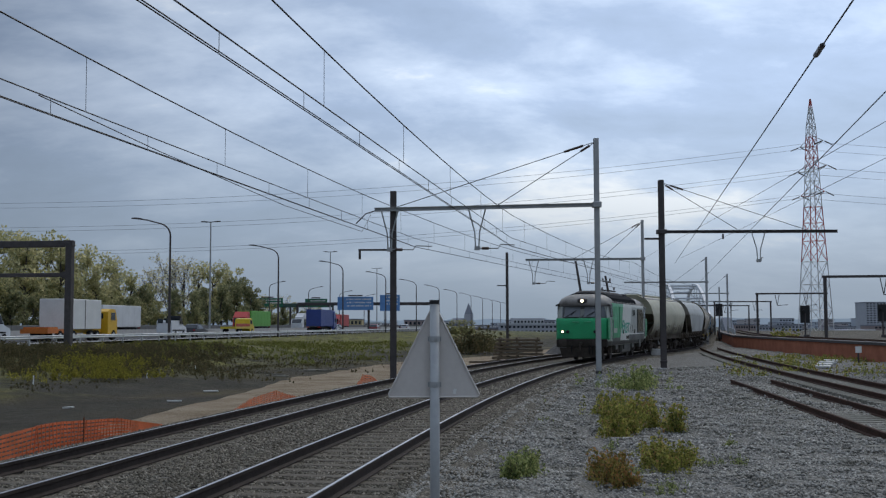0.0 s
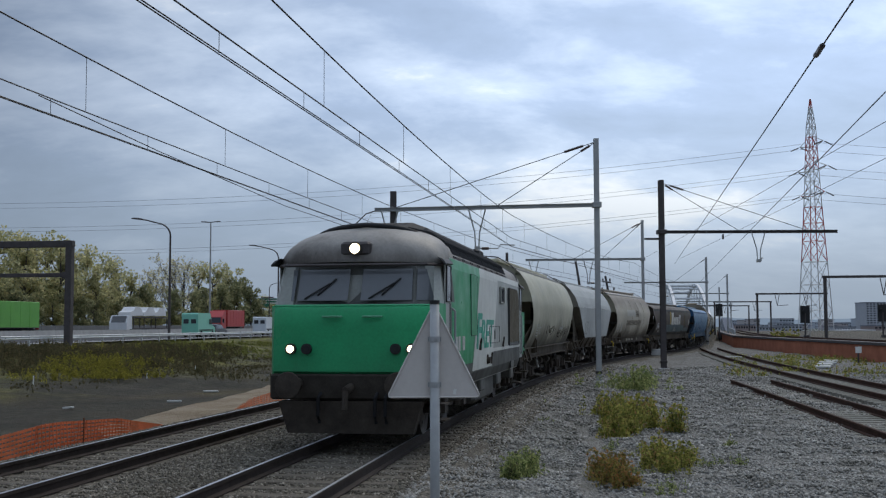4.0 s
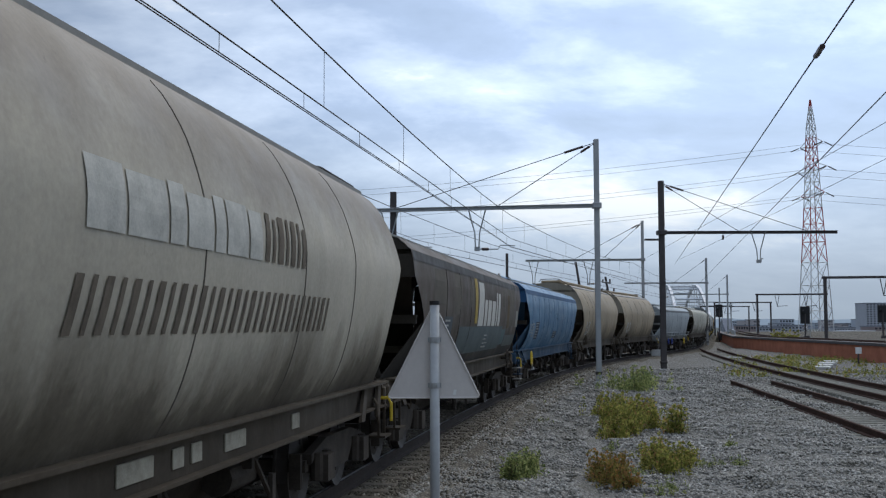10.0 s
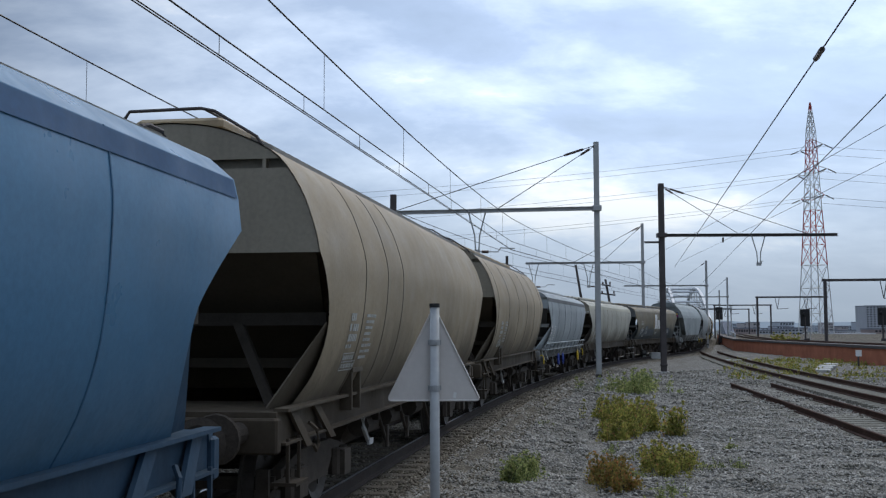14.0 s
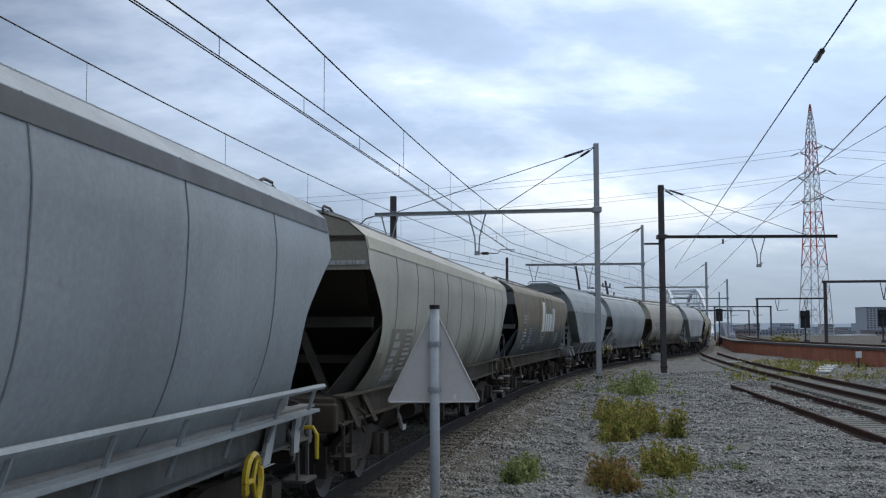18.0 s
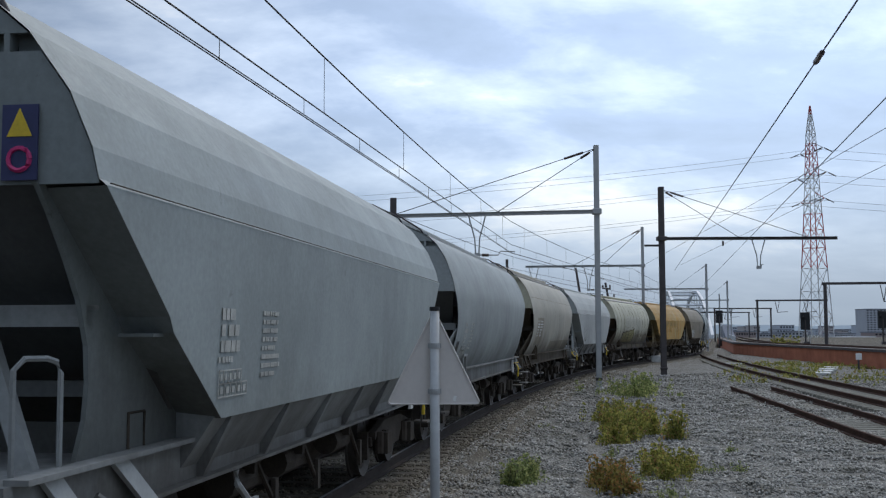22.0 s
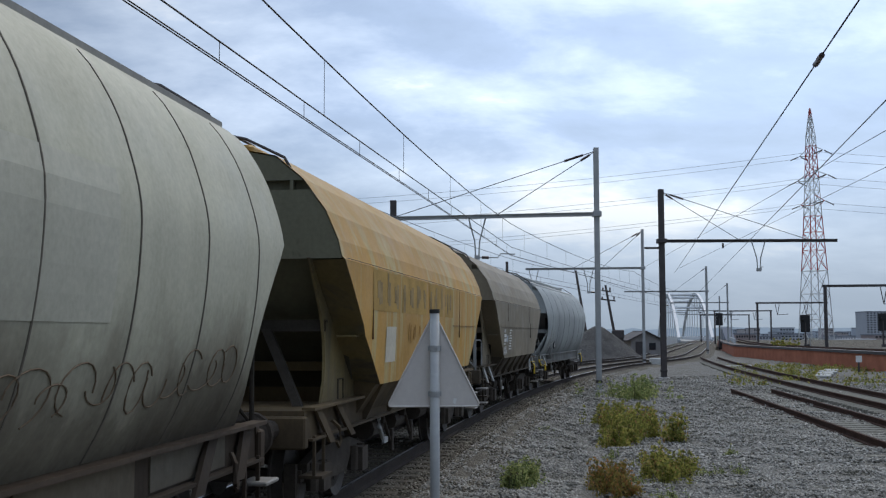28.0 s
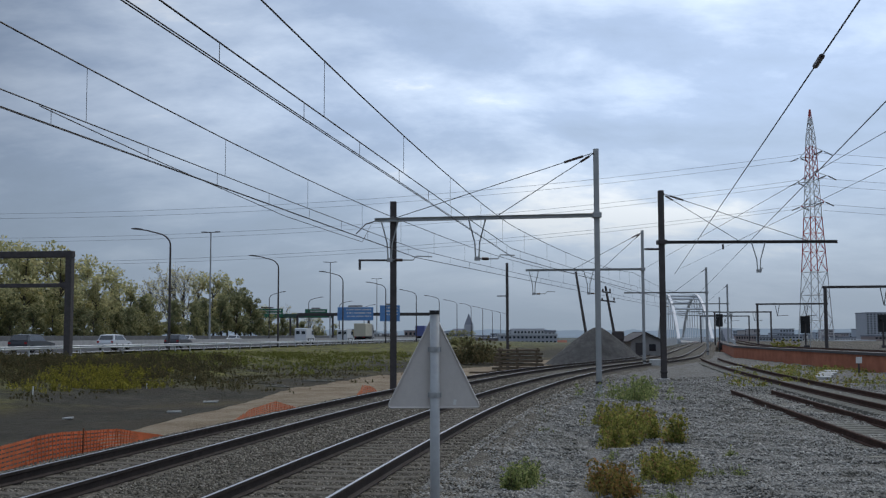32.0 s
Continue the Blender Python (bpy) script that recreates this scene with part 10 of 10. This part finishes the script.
def signal(x, y, z0, z1, label):
    s = thing("railway_signal", label, "signal", pose(x, y, z0))
    h = z1 - z0
    part("post", MB().cyl((0, 0, 0), (0, 0, h - 0.6), 0.09, 8), M["dark_steel"], s)
    part("target", MB().cbox((0, 0, h - 0.7), (0.95, 0.12, 1.7), 0.04), M["black"], s, "black signal target")
    part("hood", MB().cyl((-0.15, -0.05, h - 0.35), (-0.15, -0.4, h - 0.35), 0.16, 10), M["black"], s)
    part("red_light", MB().cyl((-0.15, -0.07, h - 0.35), (-0.15, -0.10, h - 0.35), 0.10, 10), M["lamp_red"], s, "lit red light")
    part("equipment_box", MB().cbox((0.1, 0, 0.9), (0.5, 0.4, 1.0), 0.04), M["dark_steel"], s)
    part("ladder", MB().tube([(0.3, 0.15, 0), (0.3, 0.15, h - 1)], 0.03, 4).tube([(0.5, 0.15, 0), (0.5, 0.15, h - 1)], 0.03, 4), M["galv"], s)


signal(35.4, 108.0, -0.5, 3.6, "dark railway signal with a red light by the brick wall")
signal(42.6, 107.0, -0.5, 3.7, "dark railway signal behind the brick wall")
signal(37.5, 150.0, -0.5, 4.6, "distant dark railway signal")
mk = thing("track_marker", "small white marker plate on a short post", "sign", pose(23.4, 62.4, -0.45))
part("post", MB().box((0, 0, 0.5), (0.08, 0.08, 1.0)), M["dark_steel"], mk)
part("plate", MB().box((0, -0.05, 0.95), (0.34, 0.03, 0.36)), M["white"], mk)
slab_m = plain("pale_slab", (0.46, 0.455, 0.43), 0.9, 0, 0.2, 2.0)
slab = MB().cbox((0, 0, 0), (0.8, 1.7, 0.12), 0.02).mesh("concrete_slab")
for q, (x, y, rz) in enumerate([(19.5 + 1.15 * n, 57.0 + 2.9 * n, -22 + 5 * (n % 3)) for n in range(4)] + [(19.7, 74.0, 60)]):
    tagged(part("concrete_slab", slab, slab_m, at=pose(x, y, -0.24, rz=rz)), "pale concrete slab lying on the grass verge", "slab", group="slabs on the verge")


def slope_litter():
    """Small white stakes, planks and scraps left on the embankment."""
    g = random.Random(55)
    for px, py, hgt in ((62, 696, 0.35), (347, 674, 0.32), (262, 688, 0.25)):
        p = on_slope(px, py)
        if p:
            z = ground_z(*p)
            tagged(part("marker_stake", MB().cyl((p[0], p[1], z - 0.1), (p[0] + 0.02, p[1], z + hgt), 0.025, 6), M["white"]), "short white survey stake on the embankment", "stake", group="survey stakes")
    for px, py, n in ((482, 680, 1.6), (492, 684, 1.2), (548, 676, 1.5), (565, 675, 1.8), (590, 672, 1.3), (311, 728, 0.5), (125, 742, 0.35), (375, 712, 0.6)):
        p = on_slope(px, py)
        if p:
            z = ground_z(*p)
            tagged(part("old_plank", MB().cbox((0, 0, 0), (n, 0.16, 0.06), 0.01), slab_m if n < 0.7 else M["sleeper_concrete"], at=pose(p[0], p[1], z + 0.04, g.uniform(-6, 6), g.uniform(-5, 5), g.uniform(-30, 30))), "pale weathered plank lying on the slope", "plank", group="scraps on the slope")


slope_litter()
weed_patch("shrub", "yellow-green bush behind the brick wall", [(33.0, 107.0, 0.9), (34.0, 107.5, 0.9), (32.2, 107.0, 0.6)], weed_leaf, 41, 1.9, 0.12, 18, 12, "shrub")


# ================= distance =================
def block(name, x, y, w, d, h, label, wall, roof, rows, cols, pitched=False, z0=-2.2):
    """A far building with real window openings set as recessed panes."""
    b = thing(name, label, "building", pose(x, y, z0), "far buildings")
    part("wall", MB().box((0, 0, h / 2), (w, d, h)), wall, b)
    if pitched:
        part("roof", MB().loft([[(-w / 2 - 0.3, yy, zz) for yy, zz in ((-d / 2 - 0.3, h), (0, h + d * 0.4), (d / 2 + 0.3, h))], [(w / 2 + 0.3, yy, zz) for yy, zz in ((-d / 2 - 0.3, h), (0, h + d * 0.4), (d / 2 + 0.3, h))]]), roof, b)
    else:
        part("roof", MB().box((0, 0, h + 0.25), (w + 0.4, d + 0.4, 0.5)), roof, b)
    pane = MB().box((0, 0, 0), (w / cols * 0.55, 0.12, h / rows * 0.45)).mesh("window")
    for r in range(rows):
        for c in range(cols):
            part("window", pane, M["glass"], b, at=pose(-w / 2 + w * (c + 0.5) / cols, -d / 2 - 0.02, h * (r + 0.55) / rows))
    return b


# far walls lightened so that their colour stands for haze
GREY_W, PALE_W = plain("haze_grey_render", (0.40, 0.41, 0.44), 0.9, 0, 0.12, 0.1), plain("haze_pale_render", (0.50, 0.51, 0.52), 0.9, 0, 0.12, 0.1)
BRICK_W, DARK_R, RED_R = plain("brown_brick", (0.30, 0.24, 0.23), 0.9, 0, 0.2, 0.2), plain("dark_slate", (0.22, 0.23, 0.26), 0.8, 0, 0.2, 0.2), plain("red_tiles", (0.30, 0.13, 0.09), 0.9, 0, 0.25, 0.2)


def far_block(px0, px1, top, y, d, label, wall, roof, rows, cols, pitched=False, name="far_building"):
    x0, x1 = (px0 - 784) / LENS * y, (px1 - 784) / LENS * y
    h = EYE[2] + (594 - top) / LENS * y + 2.2
    block(name, (x0 + x1) / 2, y + d / 2, x1 - x0, d, h if not pitched else h - d * 0.4, label, wall, roof, rows, cols, pitched)


far_block(885, 920, 594, 480, 20, "long low grey factory hall far behind the tracks", GREY_W, DARK_R, 1, 6)
far_block(900, 962, 587, 500, 25, "grey flat-roofed industrial building far off", PALE_W, DARK_R, 2, 10)
far_block(940, 984, 596, 470, 20, "pale flat-roofed building far off", GREY_W, PALE_W, 2, 8)
far_block(848, 890, 597, 520, 20, "low dark slate-roofed building far off", BRICK_W, DARK_R, 1, 6)
far_block(985, 1004, 603, 450, 14, "pale house with a red tile roof far off", PALE_W, RED_R, 1, 3, True)
far_block(860, 900, 604, 400, 12, "red-roofed low house far off", BRICK_W, RED_R, 1, 5, True)
far_block(905, 940, 607, 380, 10, "low brown house with a red roof far off", BRICK_W, RED_R, 1, 4, True)
far_block(1286, 1300, 583, 420, 16, "tall brown house with a dark gable far off", BRICK_W, DARK_R, 3, 3, True)
far_block(1300, 1336, 596, 460, 16, "row of brown terraced houses far off", BRICK_W, DARK_R, 2, 8)
far_block(1336, 1380, 600, 520, 16, "grey terraced houses far off", GREY_W, DARK_R, 2, 8)
far_block(1380, 1418, 597, 600, 16, "grey flat-roofed block far off", GREY_W, DARK_R, 2, 6)
far_block(1474, 1512, 600, 540, 16, "low grey hall far off", GREY_W, DARK_R, 1, 8)
far_block(1505, 1546, 607, 330, 16, "white low hall with a dark window band", PALE_W, PALE_W, 1, 8)
far_block(1480, 1506, 613, 330, 12, "white annexe of a low hall", PALE_W, PALE_W, 1, 3)
far_block(1531, 1567, 557, 620, 16, "pale grey slab tower block far off", GREY_W, DARK_R, 12, 6)
far_block(1545, 1600, 598, 480, 16, "brown brick building far off", BRICK_W, DARK_R, 2, 8)
far_block(1600, 1720, 600, 500, 16, "long grey building far off", GREY_W, DARK_R, 2, 12)
far_block(640, 672, 590, 700, 20, "white industrial building beyond the motorway", PALE_W, PALE_W, 2, 6)
far_block(600, 640, 584, 600, 20, "tan low building beyond the motorway", plain("tan_render", (0.42, 0.34, 0.20), 0.9), DARK_R, 2, 6)
far_block(715, 760, 586, 640, 20, "grey-brown building beyond the motorway", BRICK_W, DARK_R, 2, 6)
far_block(770, 806, 588, 700, 20, "pale building beyond the motorway", PALE_W, DARK_R, 2, 6)


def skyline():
    """Distant town blocks behind the yards, their walls painted pale to stand for haze."""
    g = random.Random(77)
    wall = plain("town_haze_grey", (0.42, 0.45, 0.50), 0.9, 0, 0.12, 0.05)
    wall2 = plain("town_haze_brown", (0.40, 0.37, 0.37), 0.9, 0, 0.12, 0.05)
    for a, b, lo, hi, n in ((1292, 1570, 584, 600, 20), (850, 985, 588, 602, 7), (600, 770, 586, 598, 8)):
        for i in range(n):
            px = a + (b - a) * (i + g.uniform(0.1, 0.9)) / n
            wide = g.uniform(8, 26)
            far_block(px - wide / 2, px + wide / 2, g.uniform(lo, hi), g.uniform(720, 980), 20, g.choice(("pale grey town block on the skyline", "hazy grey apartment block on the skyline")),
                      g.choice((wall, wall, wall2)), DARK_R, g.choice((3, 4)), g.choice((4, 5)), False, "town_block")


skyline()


far_block(838, 905, 601, 340, 14, "long low brown-grey shed beyond the yard", BRICK_W, DARK_R, 1, 8)
far_block(884, 985, 594, 330, 14, "pale grey industrial building with rows of windows", GREY_W, PALE_W, 3, 14)
far_block(908, 962, 585, 346, 14, "tall pale industrial building with a stepped roof", PALE_W, GREY_W, 4, 9)
far_block(962, 982, 588, 352, 10, "grey stair tower of an industrial building", GREY_W, DARK_R, 4, 3)
weed_patch("shrub", "brown and olive bush at the end of the embankment", [(1.9, 100.0, 1.4), (3.2, 101.0, 1.6), (4.2, 103.0, 1.2), (2.6, 98.0, 1.2)], scrub_dark, 43, 2.1, 0.12, 30, 10, "shrub")


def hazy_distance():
    """The far edge of the town: a weakly glowing strip with the haze in its colour."""
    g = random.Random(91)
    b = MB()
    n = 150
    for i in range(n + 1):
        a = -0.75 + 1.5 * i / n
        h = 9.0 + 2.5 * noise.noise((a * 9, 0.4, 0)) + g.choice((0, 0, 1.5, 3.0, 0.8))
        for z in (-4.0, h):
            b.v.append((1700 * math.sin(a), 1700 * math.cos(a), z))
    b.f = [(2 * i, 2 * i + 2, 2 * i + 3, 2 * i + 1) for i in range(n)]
    k = Mat("haze_glow_grey", 1.0, 0, 0.0)
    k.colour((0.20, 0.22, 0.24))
    # glows though it is no lamp, to paint in the haze
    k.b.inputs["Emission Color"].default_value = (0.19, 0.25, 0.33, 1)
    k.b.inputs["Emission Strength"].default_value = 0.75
    tagged(part("backdrop", b, k.m), "pale glowing strip painted as far roofs in haze", "backdrop", kind="structure")


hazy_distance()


def church():
    y = 620.0
    c = thing("church", "distant church with a slender dark spire", "church", pose((829 - 784) / LENS * y, y, -2.2))
    part("tower", MB().box((0, 0, 5), (5.0, 5.0, 10.5)), GREY_W, c)
    part("spire", MB().loft([[(2.4, 2.4, 10.2), (-2.4, 2.4, 10.2), (-2.4, -2.4, 10.2), (2.4, -2.4, 10.2)], [(0.1, 0.1, 16.4), (-0.1, 0.1, 16.4), (-0.1, -0.1, 16.4), (0.1, -0.1, 16.4)]]), DARK_R, c)
    part("nave", MB().loft([[(-9, yy, zz) for yy, zz in ((-4, 0), (-4, 5), (0, 8), (4, 5), (4, 0))], [(-2, yy, zz) for yy, zz in ((-4, 0), (-4, 5), (0, 8), (4, 5), (4, 0))]]), DARK_R, c)


church()
for px, y, k in ((800, 200, 1), (812, 210, 1), (790, 220, 2), (835, 230, 1), (822, 190, 1)):
    x = (px - 784) / LENS * y
    ob = copy_thing(MASTERS[k], Matrix.LocRotScale((x, y, -0.9), Euler((0, 0, px)), None))
    ob.scale = (0.30, 0.30, 0.30)


# ================= everything that moves =================
def place_on_track(centre, half, t):
    s = centre - D_of(t)
    x1, y1, _ = on_line(s - half)
    x0, y0, _ = on_line(s + half)
    h = math.atan2(y1 - y0, x1 - x0)
    return Matrix.LocRotScale(((x0 + x1) / 2, (y0 + y1) / 2, 0.0), Euler((0, 0, h)), None)


def motions():
    for ob, centre, half in VEHICLES:
        walk(ob, [(i * 0.5, place_on_track(centre, half, i * 0.5)) for i in range(65)])
    for ob, place, centre in WHEELS:
        # wheels turn while they pass near by
        base = ob.matrix_basis.copy()
        rows = [(0.0, base)]
        for i in range(1, 534):
            t = i * 0.06
            if -4 < centre - place - D_of(t) < 42 and t < 31.9:
                rows.append((t, base @ Matrix.Rotation((D_of(t) / 0.46) % (2 * math.pi), 4, "Y")))
        if len(rows) > 1:
            rows[0] = (0.0, rows[1][1])
            if rows[1][0] > 0.1:
                rows.insert(1, (rows[1][0] - 0.02, rows[1][1]))
            rows += [(32.0, rows[-1][1])]
            walk(ob, rows)
    for ob, u0, v, lane, z in TRAFFIC:
        rows = []
        for i in range(5):
            t = i * 8.0
            x, y = road_xy(u0 + v * t, lane)
            rows.append((t, pose(x, y, z, rz=math.degrees(math.atan2(ROAD_D[1], ROAD_D[0])) + (180 if v < 0 else 0))))
        walk(ob, rows)


motions()
